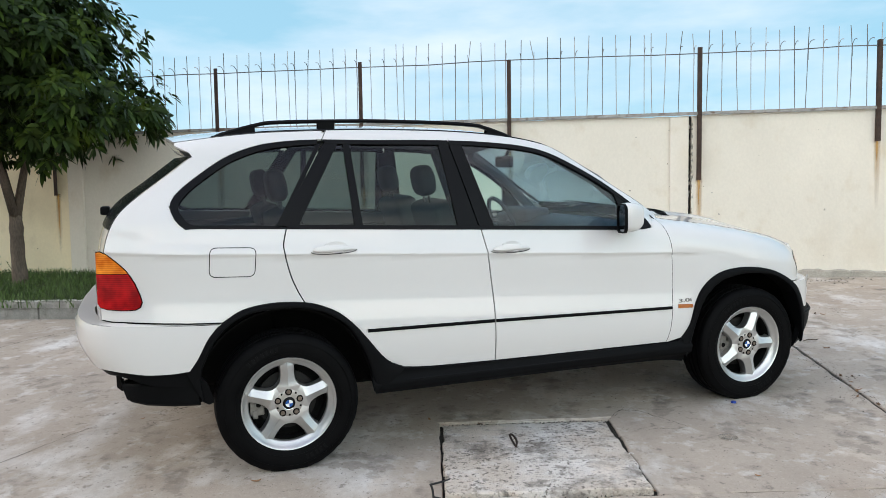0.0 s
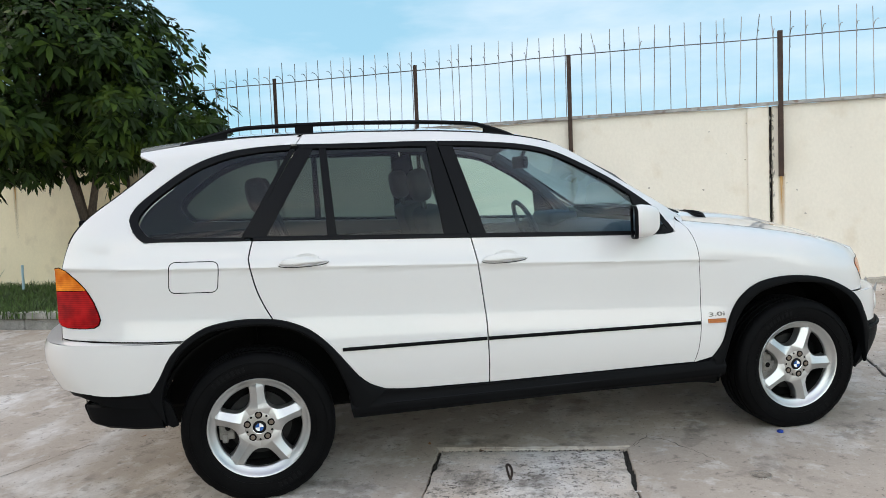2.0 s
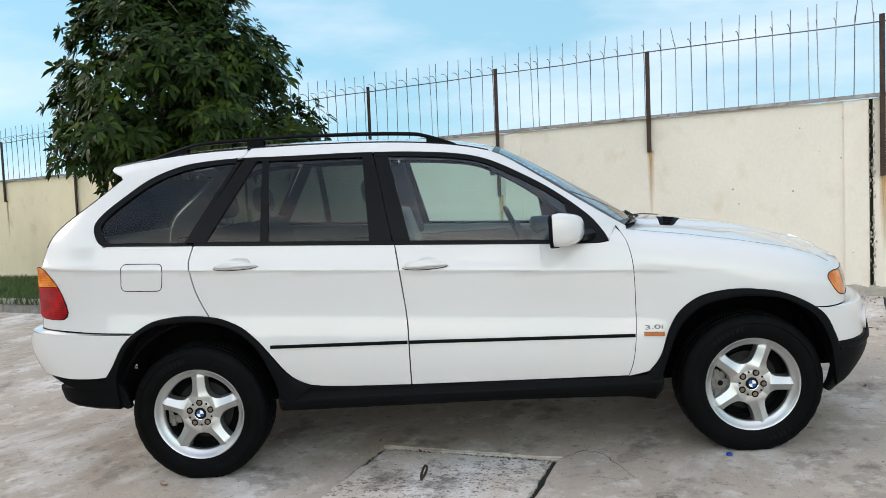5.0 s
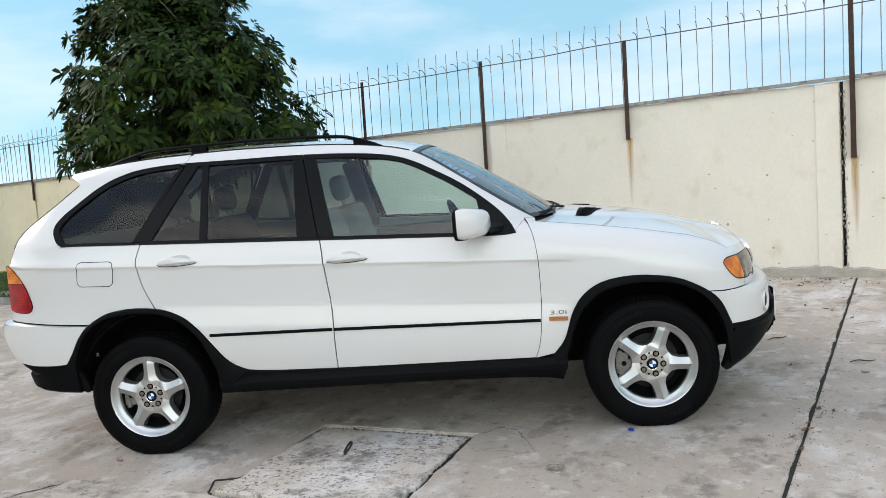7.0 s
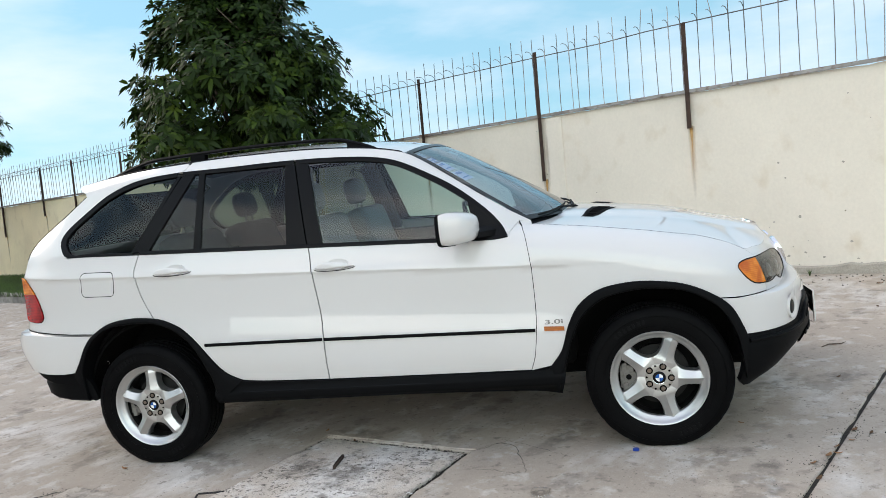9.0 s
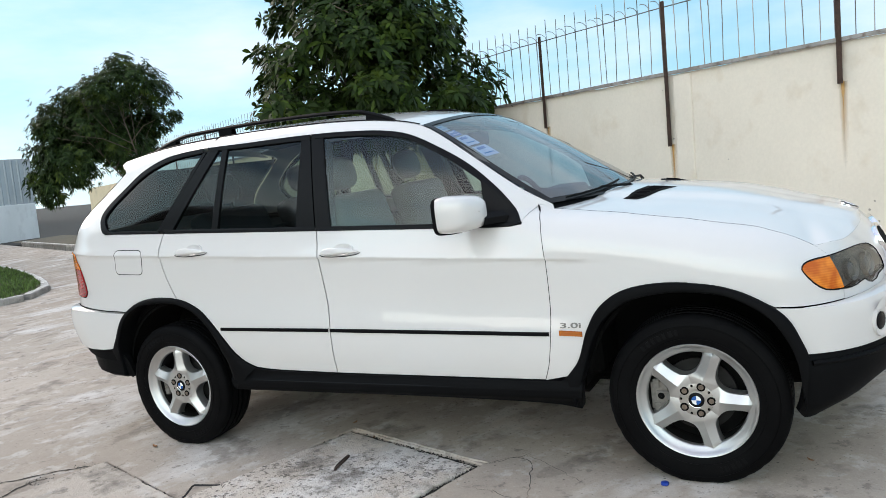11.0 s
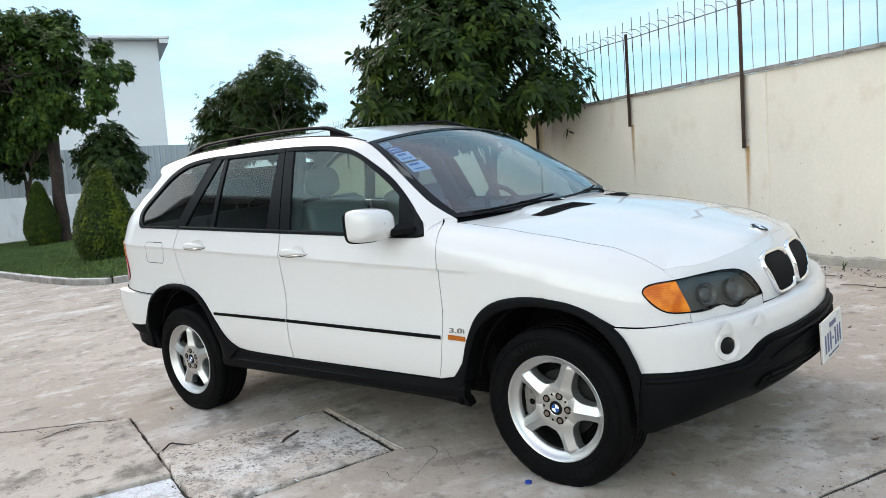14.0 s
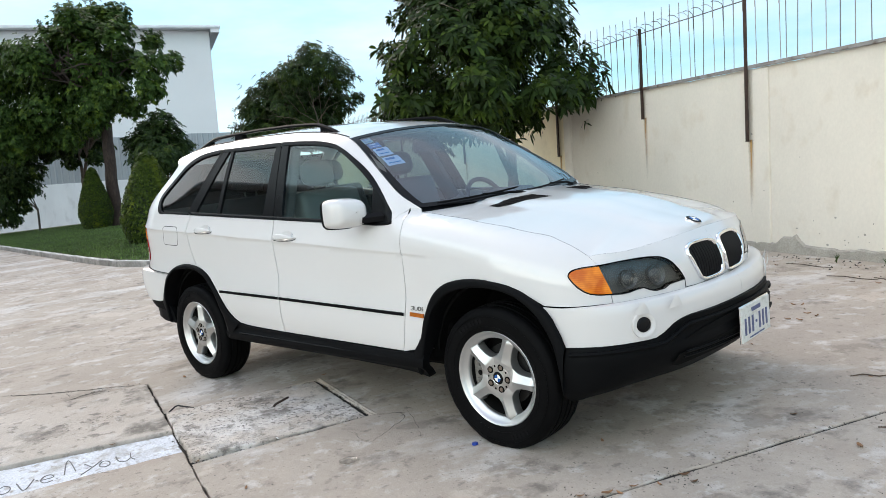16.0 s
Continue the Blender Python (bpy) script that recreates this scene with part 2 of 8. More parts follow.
M_RUST = surface("rusty_iron", (0.048, 0.027, 0.019), 0.7, 0.3, vary=0.4, scale=18, grain=0.3, bump=0.4)
M_ROD = surface("grey_wire", (0.25, 0.25, 0.255), 0.6, 0.4, vary=0.35, scale=9, per_object=0.45)
M_RAIL = surface("galvanised_angle", (0.30, 0.29, 0.275), 0.6, 0.4, vary=0.3, scale=6, stain=(0.12, 0.07, 0.045), stain_scale=3, stain_at=(0.55, 0.7))
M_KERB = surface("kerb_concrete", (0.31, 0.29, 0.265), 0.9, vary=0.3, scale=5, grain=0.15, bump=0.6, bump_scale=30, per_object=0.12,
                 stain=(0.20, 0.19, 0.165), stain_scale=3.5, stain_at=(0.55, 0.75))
M_KERB_TOP = surface("kerb_pale_top", (0.66, 0.64, 0.60), 0.9, vary=0.2, scale=6, grain=0.15, bump=0.5, stain=(0.25, 0.24, 0.21), stain_scale=5, stain_at=(0.52, 0.68))
M_GRASS = surface("grass_blades", (0.066, 0.112, 0.024), 0.6, vary=0.45, scale=3, per_island=0.5)
M_LAWN = surface("lawn_blades", (0.088, 0.146, 0.027), 0.6, vary=0.4, scale=2, per_island=0.45)
M_BARK = surface("bark", (0.125, 0.095, 0.074), 0.9, vary=0.3, scale=9, grain=0.3, grain_scale=60, bump=1.0, bump_scale=45, stretch=(1, 1, 0.35))

M_BARK_DARK = surface("rough_dark_bark", (0.060, 0.041, 0.033), 0.95, vary=0.45, scale=5, grain=0.35, grain_scale=30, bump=1.0, bump_scale=25, stretch=(1, 1, 0.3))


def leaf_mat(name, color, rough=0.42, spread=0.45):
    m, n, l, b = node_mat(name)
    geo = n.new("ShaderNodeNewGeometry")
    ramp = n.new("ShaderNodeValToRGB")
    c = Vector(color)
    ramp.color_ramp.elements[0].color = (*(c * (1 - spread)), 1)
    ramp.color_ramp.elements[1].color = (c.x * (1 + 1.9 * spread), c.y * (1 + 1.5 * spread), c.z * (1 + 0.4 * spread), 1)
    mid = ramp.color_ramp.elements.new(0.8)
    mid.color = (*c, 1)
    l.new(geo.outputs["Random Per Island"], ramp.inputs["Fac"])
    nz = n.new("ShaderNodeTexNoise")
    nz.inputs["Scale"].default_value, nz.inputs["Detail"].default_value = 2.2, 2.0
    l.new(geo.outputs["Position"], nz.inputs["Vector"])
    rg = n.new("ShaderNodeMapRange")
    rg.inputs["From Min"].default_value, rg.inputs["From Max"].default_value = 0.56, 0.74
    l.new(nz.outputs["Fac"], rg.inputs["Value"])
    young = n.new("ShaderNodeMixRGB")
    young.inputs["Color2"].default_value = (c.x * 2.5, c.y * 2.0, c.z * 1.1, 1)
    l.new(rg.outputs["Result"], young.inputs["Fac"])
    l.new(ramp.outputs["Color"], young.inputs["Color1"])
    l.new(young.outputs["Color"], b.inputs["Base Color"])
    b.inputs["Roughness"].default_value = rough
    b.inputs["Specular IOR Level"].default_value = 0.1
    tr = n.new("ShaderNodeBsdfTranslucent")
    l.new(young.outputs["Color"], tr.inputs["Color"])
    mx = n.new("ShaderNodeMixShader")
    mx.inputs["Fac"].default_value = 0.18
    l.new(b.outputs["BSDF"], mx.inputs[1])
    l.new(tr.outputs["BSDF"], mx.inputs[2])
    l.new(mx.outputs["Shader"], n["Material Output"].inputs["Surface"])
    return m


M_MANGO = leaf_mat("mango_leaf", (0.027, 0.050, 0.011), 0.45, 0.55)
M_TREE = leaf_mat("tree_leaf", (0.058, 0.105, 0.024))
M_DARKTREE = leaf_mat("dark_leaf", (0.037, 0.064, 0.020))
M_HEDGE = leaf_mat("hedge_leaf", (0.060, 0.094, 0.016), 0.5)
M_CORE = surface("shade_core_green", (0.02, 0.032, 0.012), 0.9, vary=0.3, scale=12)


# ---------- mesh helpers ----------
def mesh_of(name, verts, faces, material, smooth=False):
    me = bpy.data.meshes.new(name)
    me.from_pydata([tuple(v) for v in verts], [], [tuple(f) for f in faces])
    me.materials.append(material)
    if smooth:
        me.polygons.foreach_set("use_smooth", [True] * len(me.polygons))
    me.update()
    return me


def bm_mesh(name, bm, material, smooth=False):
    me = bpy.data.meshes.new(name)
    bm.to_mesh(me)
    bm.free()
    me.materials.append(material)
    if smooth:
        me.polygons.foreach_set("use_smooth", [True] * len(me.polygons))
    return me


def part(name, data, material=None, parent=None, label=""):
    """Links a bmesh or a mesh as one object, under a thing or a part."""
    if isinstance(data, bmesh.types.BMesh):
        data = bm_mesh(name, data, material)
    ob = new(name, data)
    if parent is not None:
        ob.parent = parent
    if label:
        tagged(ob, label)
    return ob


def box_bm(x0, x1, y0, y1, z0, z1, bevel=0.0, segs=2):
    bm = bmesh.new()
    bmesh.ops.create_cube(bm, size=1.0, matrix=Matrix.Translation(((x0 + x1) / 2, (y0 + y1) / 2, (z0 + z1) / 2)) @ Matrix.Diagonal((x1 - x0, y1 - y0, z1 - z0, 1)))
    if bevel:
        bmesh.ops.bevel(bm, geom=list(bm.edges), offset=bevel, segments=segs, affect="EDGES", profile=0.6)
    return bm


def tube(points, radii, sides=8, cap=True):
    """Verts and faces of a tapered tube along points."""
    pts = [Vector(p) for p in points]
    if not hasattr(radii, "__len__"):
        radii = [radii] * len(pts)
    verts, faces = [], []
    side = None
    for i, p in enumerate(pts):
        d = (pts[min(i + 1, len(pts) - 1)] - pts[max(i - 1, 0)]).normalized()
        if side is None:
            side = d.cross(Vector((0, 0, 1)) if abs(d.z) < 0.9 else Vector((1, 0, 0))).normalized()
        side = (side - d * side.dot(d)).normalized()
        up = d.cross(side)
        for k in range(sides):
            a = 2 * math.pi * k / sides
            verts.append(p + (side * math.cos(a) + up * math.sin(a)) * radii[i])
    for i in range(len(pts) - 1):
        for k in range(sides):
            a, b = i * sides + k, i * sides + (k + 1) % sides
            faces.append((a, b, b + sides, a + sides))
    if cap:
        faces.append(tuple(range(sides))[::-1])
        faces.append(tuple(range((len(pts) - 1) * sides, len(pts) * sides)))
    return verts, faces


def join(*pieces):
    verts, faces = [], []
    for v, f in pieces:
        o = len(verts)
        verts += list(v)
        faces += [tuple(i + o for i in face) for face in f]
    return verts, faces


def base(name, loc, label, category, group="", kind=""):
    e = new(name)
    e.location = loc
    e.empty_display_size = 0.2
    return tagged(e, label, category, group, kind)


# ---------- ground ----------
def gz(x, y):
    """Height of the paving: it falls gently away from the wall."""
    x = max(min(x, 30.0), -60.0)
    y = max(min(y, 14.0), -14.0)
    return -0.215 + 0.045 * y + 0.0082 * x


def sheet_grid(xs, ys, dz):
    verts = [(x, y, gz(x, y) + dz) for y in ys for x in xs]
    w = len(xs)
    faces = [(j * w + i, j * w + i + 1, (j + 1) * w + i + 1, (j + 1) * w + i) for j in range(len(ys) - 1) for i in range(w - 1)]
    return verts, faces


xs = [-3000, -600, -200, -60, -40, -20, 0, 15, 30, 100, 400, 3000]
ys = [-3000, -600, -200, -60, -14, 0, 14, 40, 200, 600, 3000]
ground = part("ground", mesh_of("ground", *sheet_grid(xs, ys, -0.05), M_DIRT))
tagged(ground, "dark gritty earth under the concrete paving", "ground", kind="structure")

PAVE_A, PAVE_B, PAVE_O = Vector((0.992, 0.124, 0)), Vector((-0.124, 0.992, 0)), Vector((-0.39, 3.30, 0))


def pave_pt(a, b):
    p = PAVE_O + PAVE_A * a + PAVE_B * b
    return p.x, p.y


def slab_bm(outline, lift=0.0, thick=0.048, rough=0.0, step=0.25, bevel=0.006, seed=0):
    """A concrete bay: outline in plan with slightly broken edges, following the fall of the ground."""
    pts = []
    for i, p in enumerate(outline):
        q = outline[(i + 1) % len(outline)]
        length = math.dist(p, q)
        n = max(1, int(length / step)) if rough and length < 14 else 1
        nx, ny = (q[1] - p[1]) / length, (p[0] - q[0]) / length
        for k in range(n):
            f = k / n
            x, y = p[0] + (q[0] - p[0]) * f, p[1] + (q[1] - p[1]) * f
            w = rough * (noise.noise(Vector((x * 7, y * 7, seed))) + 0.8 * noise.noise(Vector((x * 23, y * 23, seed + 5)))) * min(1.0, 5 * min(f, 1 - f))
            pts.append((x + nx * w, y + ny * w))
    rise = lift if callable(lift) else (lambda x, y: lift)
    turn = 1 if sum(p[0] * q[1] - q[0] * p[1] for p, q in zip(pts, pts[1:] + pts[:1])) > 0 else -1
    if turn < 0:
        pts = pts[::-1]
    n = len(pts)
    rings = [[], [], []]
    for i, (x, y) in enumerate(pts):
        p, q = pts[i - 1], pts[(i + 1) % n]
        a, b = (Vector((x - p[0], y - p[1])).normalized(), Vector((q[0] - x, q[1] - y)).normalized())
        inward = Vector((-(a.y + b.y), a.x + b.x))
        inward = inward.normalized() / max(0.5, math.sqrt((1 + a.dot(b)) / 2))
        chip = bevel * (0.6 + 1.1 * abs(noise.noise(Vector((x * 11, y * 11, seed)))))
        rings[0].append((x, y, gz(x, y) + rise(x, y) - thick))
        rings[1].append((x, y, gz(x, y) + rise(x, y) - chip))
        xi, yi = x + inward.x * chip, y + inward.y * chip
        rings[2].append((xi, yi, gz(xi, yi) + rise(xi, yi)))
    bm = bmesh.new()
    vs = [[bm.verts.new(c) for c in ring_] for ring_ in rings]
    for lo, hi in ((0, 1), (1, 2)):
        for i in range(n):
            bm.faces.new((vs[lo][i], vs[lo][(i + 1) % n], vs[hi][(i + 1) % n], vs[hi][i]))
    top = bm.faces.new(vs[2])
    bm.normal_update()
    bmesh.ops.triangulate(bm, faces=[top], ngon_method="EAR_CLIP")
    return bm


pavement = tagged(new("pavement"), "worn grey concrete paving with cracked joints", "pavement", kind="structure")
JOINT_X = 2.05
part("bay", slab_bm([pave_pt(0.965, 0.0), (JOINT_X - 0.006, 3.60), (JOINT_X - 0.010, 9.75), (-3.6, 9.75), (-3.6, 7.3), (-45, 7.3), (-45, -14), pave_pt(-2.5, -17), pave_pt(-0.965, -1.3), pave_pt(-0.965, 0.012),
     pave_pt(-0.012, 0.012), pave_pt(-0.02, 1.012), pave_pt(0.965, 1.01)], rough=0.012, seed=3, step=0.06), M_CONCRETE, pavement)
part("bay", slab_bm([(JOINT_X + 0.012, -14), (40, -14), (40, 9.75), (JOINT_X + 0.012, 9.75)], rough=0.012, seed=4, step=0.06), M_CONCRETE, pavement)
part("bay", slab_bm([pave_pt(0.735, -0.005), pave_pt(0.69, -1.0), pave_pt(0.66, -17), (JOINT_X - 0.015, -14), (JOINT_X - 0.015, 3.585)], rough=0.012, seed=5, step=0.06), M_CONCRETE, pavement)
part("bay", slab_bm([pave_pt(-0.95, -1.31), pave_pt(-2.45, -17), pave_pt(0.63, -17), pave_pt(0.66, -1.31)], rough=0.012, seed=7, step=0.06), M_CONCRETE, pavement)
part("patch_slab", slab_bm([pave_pt(-0.957, -0.004), pave_pt(-0.957, -1.29), pave_pt(0.15, -1.29), pave_pt(0.34, -0.004)], lift=0.012, rough=0.012, seed=8, step=0.05), M_PATCH, pavement)
part("white_strip", slab_bm([pave_pt(0.35, -0.006), pave_pt(0.16, -1.29), pave_pt(0.67, -1.29), pave_pt(0.72, -0.006)], lift=-0.010, rough=0.006, seed=9, step=0.05), M_WHITE_STRIP, pavement,
     "strip of whitewashed concrete with scratched writing")
part("cover_slab", slab_bm([pave_pt(0.0, 0.010), pave_pt(0.943, 0.006), pave_pt(0.941, 0.986), pave_pt(-0.004, 0.988)], lift=lambda x, y: 0.030 - 0.034 * (Vector((x, y, 0)) - PAVE_O).dot(PAVE_B), thick=0.08, rough=0.016, seed=10, step=0.035, bevel=0.007),
     M_SLAB, pavement, "raised weathered concrete cover slab")


# packed dirt just below the joints
bed_corners = [pave_pt(-1.02, -1.36), pave_pt(1.03, -1.36), pave_pt(1.03, 1.06), pave_pt(-1.02, 1.06)]
part("joint_fill", mesh_of("joint_fill", [(x, y, gz(x, y) - 0.018) for x, y in bed_corners], [(0, 1, 2, 3)], M_DIRT), None, pavement, "dark packed dirt in the joints")
long_joint = [(JOINT_X - 0.08, -14), (JOINT_X + 0.08, -14), (JOINT_X + 0.08, 9.6), (JOINT_X - 0.08, 9.6)]
part("joint_fill", mesh_of("joint_fill", [(x, y, gz(x, y) - 0.010) for x, y in long_joint], [(0, 1, 2, 3)], M_DIRT), None, pavement)


def mortar_lip(a0, b0, a1, b1, width, height, seed):
    """A crumbling low ridge of mortar beside a joint."""
    rows = []
    n = int(math.dist((a0, b0), (a1, b1)) / 0.03)
    da, db = (a1 - a0) / n, (b1 - b0) / n
    k = math.hypot(da, db)
    for i in range(n + 1):
        a, b = a0 + da * i, b0 + db * i
        w = width * (0.8 + 0.9 * noise.noise(Vector((i * 0.31, seed, 0)))) * min(1.0, (i + 1) / 3, (n - i + 1) / 3)
        h = height * max(0.6, 0.9 + 0.9 * noise.noise(Vector((i * 0.23, seed, 4))))
        row = []
        for f, hh in ((-0.5, -0.02), (-0.42, 0.85 * h), (-0.1, h), (0.25, 0.55 * h), (0.6, -0.002)):
            x, y = pave_pt(a - db / k * w * f, b + da / k * w * f)
            row.append((x, y, gz(x, y) + hh + 0.003 * noise.noise(Vector((x * 60, y * 60, 0)))))
        rows.append(row)
    verts = [p for r in rows for p in r]
    faces = [(5 * i + j, 5 * i + j + 1, 5 * i + j + 6, 5 * i + j + 5) for i in range(n) for j in range(4)]
    part("mortar_lip", mesh_of("mortar_lip", verts, faces, M_CONCRETE, True), None, pavement, "crumbling pale mortar along the joint")


mortar_lip(-0.04, 1.031, 0.985, 1.034, 0.028, 0.006, 3)

# ---------- planted beds, kerbs ----------
def bed_mesh(outline, rise):
    bm = bmesh.new()
    f = bm.faces.new([bm.verts.new((x, y, 0)) for x, y in outline])
    if f.normal.z < 0:
        f.normal_flip()
    for axis, lo, hi in ((0, -60, 0), (1, -14, 10)):
        c = lo
        while c < hi:
            no = Vector((1, 0, 0)) if axis == 0 else Vector((0, 1, 0))
            bmesh.ops.bisect_plane(bm, geom=list(bm.verts) + list(bm.edges) + list(bm.faces), plane_co=no * c, plane_no=no)
            c += 1.0
    for v in bm.verts:
        v.co.z = gz(v.co.x, v.co.y) + rise + 0.03 * noise.noise(v.co * 0.7)
    bmesh.ops.triangulate(bm, faces=list(bm.faces))
    return bm


def inside(poly, x, y):
    c = False
    for i in range(len(poly)):
        (x0, y0), (x1, y1) = poly[i], poly[i - 1]
        if (y0 > y) != (y1 > y) and x < (x1 - x0) * (y - y0) / (y1 - y0) + x0:
            c = not c
    return c


def smooth_path(pts, step):
    """Points every step metres along a Catmull-Rom curve through pts."""
    out = []
    p = [Vector((*q, 0)) for q in pts]
    p = [2 * p[0] - p[1]] + p + [2 * p[-1] - p[-2]]
    fine = []
    for i in range(1, len(p) - 2):
        for k in range(40):
            t = k / 40
            a, b, c, d = p[i - 1], p[i], p[i + 1], p[i + 2]
            fine.append(0.5 * ((2 * b) + (c - a) * t + (2 * a - 5 * b + 4 * c - d) * t * t + (3 * b - a - 3 * c + d) * t ** 3))
    fine.append(p[-2])
    out, run = [fine[0]], 0.0
    for a, b in zip(fine, fine[1:]):
        run += (b - a).length
        if run >= step:
            out.append(b)
            run = 0.0
    return [(v.x, v.y) for v in out]


def grass(name, poly, count, height, seed, label, fine, material):
    rnd = random.Random(seed)
    xs_ = [p[0] for p in poly]
    ys_ = [p[1] for p in poly]
    verts, faces = [], []
    while count > 0:
        x, y = rnd.uniform(min(xs_), max(xs_)), rnd.uniform(min(ys_), max(ys_))
        if not inside(poly, x, y):
            continue
        count -= 1
        z = gz(x, y) + 0.10
        a, h, w = rnd.uniform(0, 6.28), height * rnd.uniform(0.5, 1.3), rnd.uniform(0.006, 0.014) * (1 + height * 4) * fine
        lx, ly = rnd.gauss(0, 0.35) * h, rnd.gauss(0, 0.35) * h
        cx, cy = math.cos(a) * w, math.sin(a) * w
        o = len(verts)
        verts += [(x - cx, y - cy, z), (x + cx, y + cy, z), (x + cx * 0.7 + lx * 0.4, y + cy * 0.7 + ly * 0.4, z + h * 0.6),
                  (x - cx * 0.7 + lx * 0.4, y - cy * 0.7 + ly * 0.4, z + h * 0.6), (x + lx, y + ly, z + h)]
        faces += [(o, o + 1, o + 2, o + 3), (o + 3, o + 2, o + 4)]
    ob = part(name, mesh_of(name, verts, faces, material))
    return tagged(ob, label, "grass", kind="stuff")


BED_WALL = [(-3.62, 9.6), (-3.62, 7.9), (-3.8, 7.52), (-4.3, 7.42)] + [(-5.5 - k, 7.40) for k in range(0, 30, 2)] + [(-36, 7.4), (-36, 9.6)]
edge2 = smooth_path([(-30, -3.6), (-25, -1.75), (-18.6, 0.3), (-13.4, 2.0), (-11.2, 2.85), (-10.6, 3.5), (-10.9, 4.2), (-12.5, 4.7), (-18, 4.9), (-30, 4.6)], 0.5)
BED_ISLAND = edge2 + [(-36, 4.4), (-36, -5.5)]
tagged(part("planting_bed", bed_mesh(BED_WALL, 0.10), M_SOIL), "soil bed along the cream wall", "planting bed", kind="structure")
tagged(part("planting_bed", bed_mesh(BED_ISLAND, 0.10), M_SOIL), "soil island bed with clipped shrubs", "planting bed", kind="structure")
grass("grass", [(x, y) for x, y in BED_WALL if x > -20] + [(-20, 7.5), (-20, 9.55)], 80000, 0.12, 5, "short uneven green grass in the wall bed", 0.42, M_GRASS)
grass("grass", BED_ISLAND, 110000, 0.065, 6, "mown green lawn on the island bed", 0.7, M_LAWN)


def kerb(name, path, label, lift=0.135, width=0.16):
    k = tagged(new(name), label, "kerb", kind="structure")
    for i, (p, q) in enumerate(zip(path, path[1:])):
        a, b = Vector((*p, 0)), Vector((*q, 0))
        d = (b - a).normalized()
        length = (b - a).length - 0.008
        bm = box_bm(0, length, 0, width, -0.2, lift, 0.028, 2)
        m = Matrix.Translation((a.x, a.y, gz(a.x, a.y))) @ Matrix(((d.x, -d.y, 0, 0), (d.y, d.x, 0, 0), (0.03 * d.y, 0, 1, 0), (0, 0, 0, 1)))
        bm.transform(m)
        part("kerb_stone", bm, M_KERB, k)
        # thin strip along the top of the stone, paler than its sides
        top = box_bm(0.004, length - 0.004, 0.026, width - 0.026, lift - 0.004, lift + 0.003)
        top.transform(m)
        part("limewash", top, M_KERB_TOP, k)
    return k


kerb("kerb", [(-4.2 - 1.0 * i, 7.42) for i in range(0, 30)][::-1] + smooth_path([(-4.2, 7.42), (-3.75, 7.55), (-3.55, 8.0), (-3.55, 9.55)], 0.5)[1:],
     "pale weathered concrete kerb along the wall bed", 0.17)
kerb("kerb", [p for p in edge2][::-1][::2], "low pale concrete kerb round the lawn island", 0.10)

# ---------- boundary wall ----------
WALL_Y = 9.64


def wall_z(x):
    return 2.235 + 0.0085 * x


def wall_crest(x):
    """The broken upper edge of the plaster."""
    return wall_z(x) - 0.014 + 0.022 * noise.noise(Vector((x * 0.9, 4.0, 0))) + 0.012 * noise.noise(Vector((x * 6.5, 9.0, 0)))


def wall_bay(x0, x1):
    bm = bmesh.new()
    n = max(2, int((x1 - x0) / 0.09))
    rows = []
    for y in (WALL_Y, WALL_Y + 0.2):
        for top in (0, 1):
            rows.append([bm.verts.new((x0 + (x1 - x0) * i / n, y, wall_crest(x0 + (x1 - x0) * i / n) if top else -0.6)) for i in range(n + 1)])
    f0, f1, b0, b1 = rows
    for i in range(n):
        bm.faces.new((f0[i], f0[i + 1], f1[i + 1], f1[i]))
        bm.faces.new((f1[i], f1[i + 1], b1[i + 1], b1[i]))
        bm.faces.new((b0[i + 1], b0[i], b1[i], b1[i + 1]))
    bm.faces.new((f0[0], f1[0], b1[0], b0[0]))
    bm.faces.new((f0[n], b0[n], b1[n], f1[n]))
    return bm


wall = tagged(new("wall_north"), "cream plastered boundary wall with rust streaks and stains", "wall", kind="structure")
WALL_JOINTS = [-30.0, -22.0, -14.0, -6.0, 1.93, 14.0]
for a, b in zip(WALL_JOINTS, WALL_JOINTS[1:]):
    part("wall_panel", wall_bay(a + (0.035 if a == 1.93 else 0), b), M_WALL_LEFT if b < -1.5 else M_WALL, wall)
for x0, x1 in ((1.70, 1.925), (-2.08, -1.86), (-6.22, -6.0)):
    part("pilaster", box_bm(x0, x1, WALL_Y - 0.025, WALL_Y + 0.01, -0.3, wall_z(x0) - 0.03, 0.008, 1), M_WALL, wall)
part("wall_joint", box_bm(1.925, 1.97, WALL_Y + 0.06, WALL_Y + 0.12, -0.3, wall_z(2) - 0.02), M_DIRT, wall, "dark open joint in the wall")



rnd_j = random.Random(31)
jv, jf = [], []
for _ in range(150):
    side = rnd_j.choice((1.925, 1.968))
    x, z, r_ = side + rnd_j.gauss(0, 0.006), rnd_j.uniform(0.2, 2.2), rnd_j.uniform(0.006, 0.02)
    o = len(jv)
    jv += [(x + r_ * rnd_j.uniform(0.5, 1.1) * math.cos(a), WALL_Y + 0.015 - 0.02 * (k % 2), z + 1.6 * r_ * rnd_j.uniform(0.5, 1.1) * math.sin(a)) for k, a in enumerate([2 * math.pi * k / 6 for k in range(6)])]
    jv.append((x, WALL_Y - 0.012, z))
    jf += [(o + k, o + (k + 1) % 6, o + 6) for k in range(6)]
tagged(part("mortar_crumbs", mesh_of("mortar_crumbs", jv, jf, M_PLINTH), None, wall), kind="stuff")


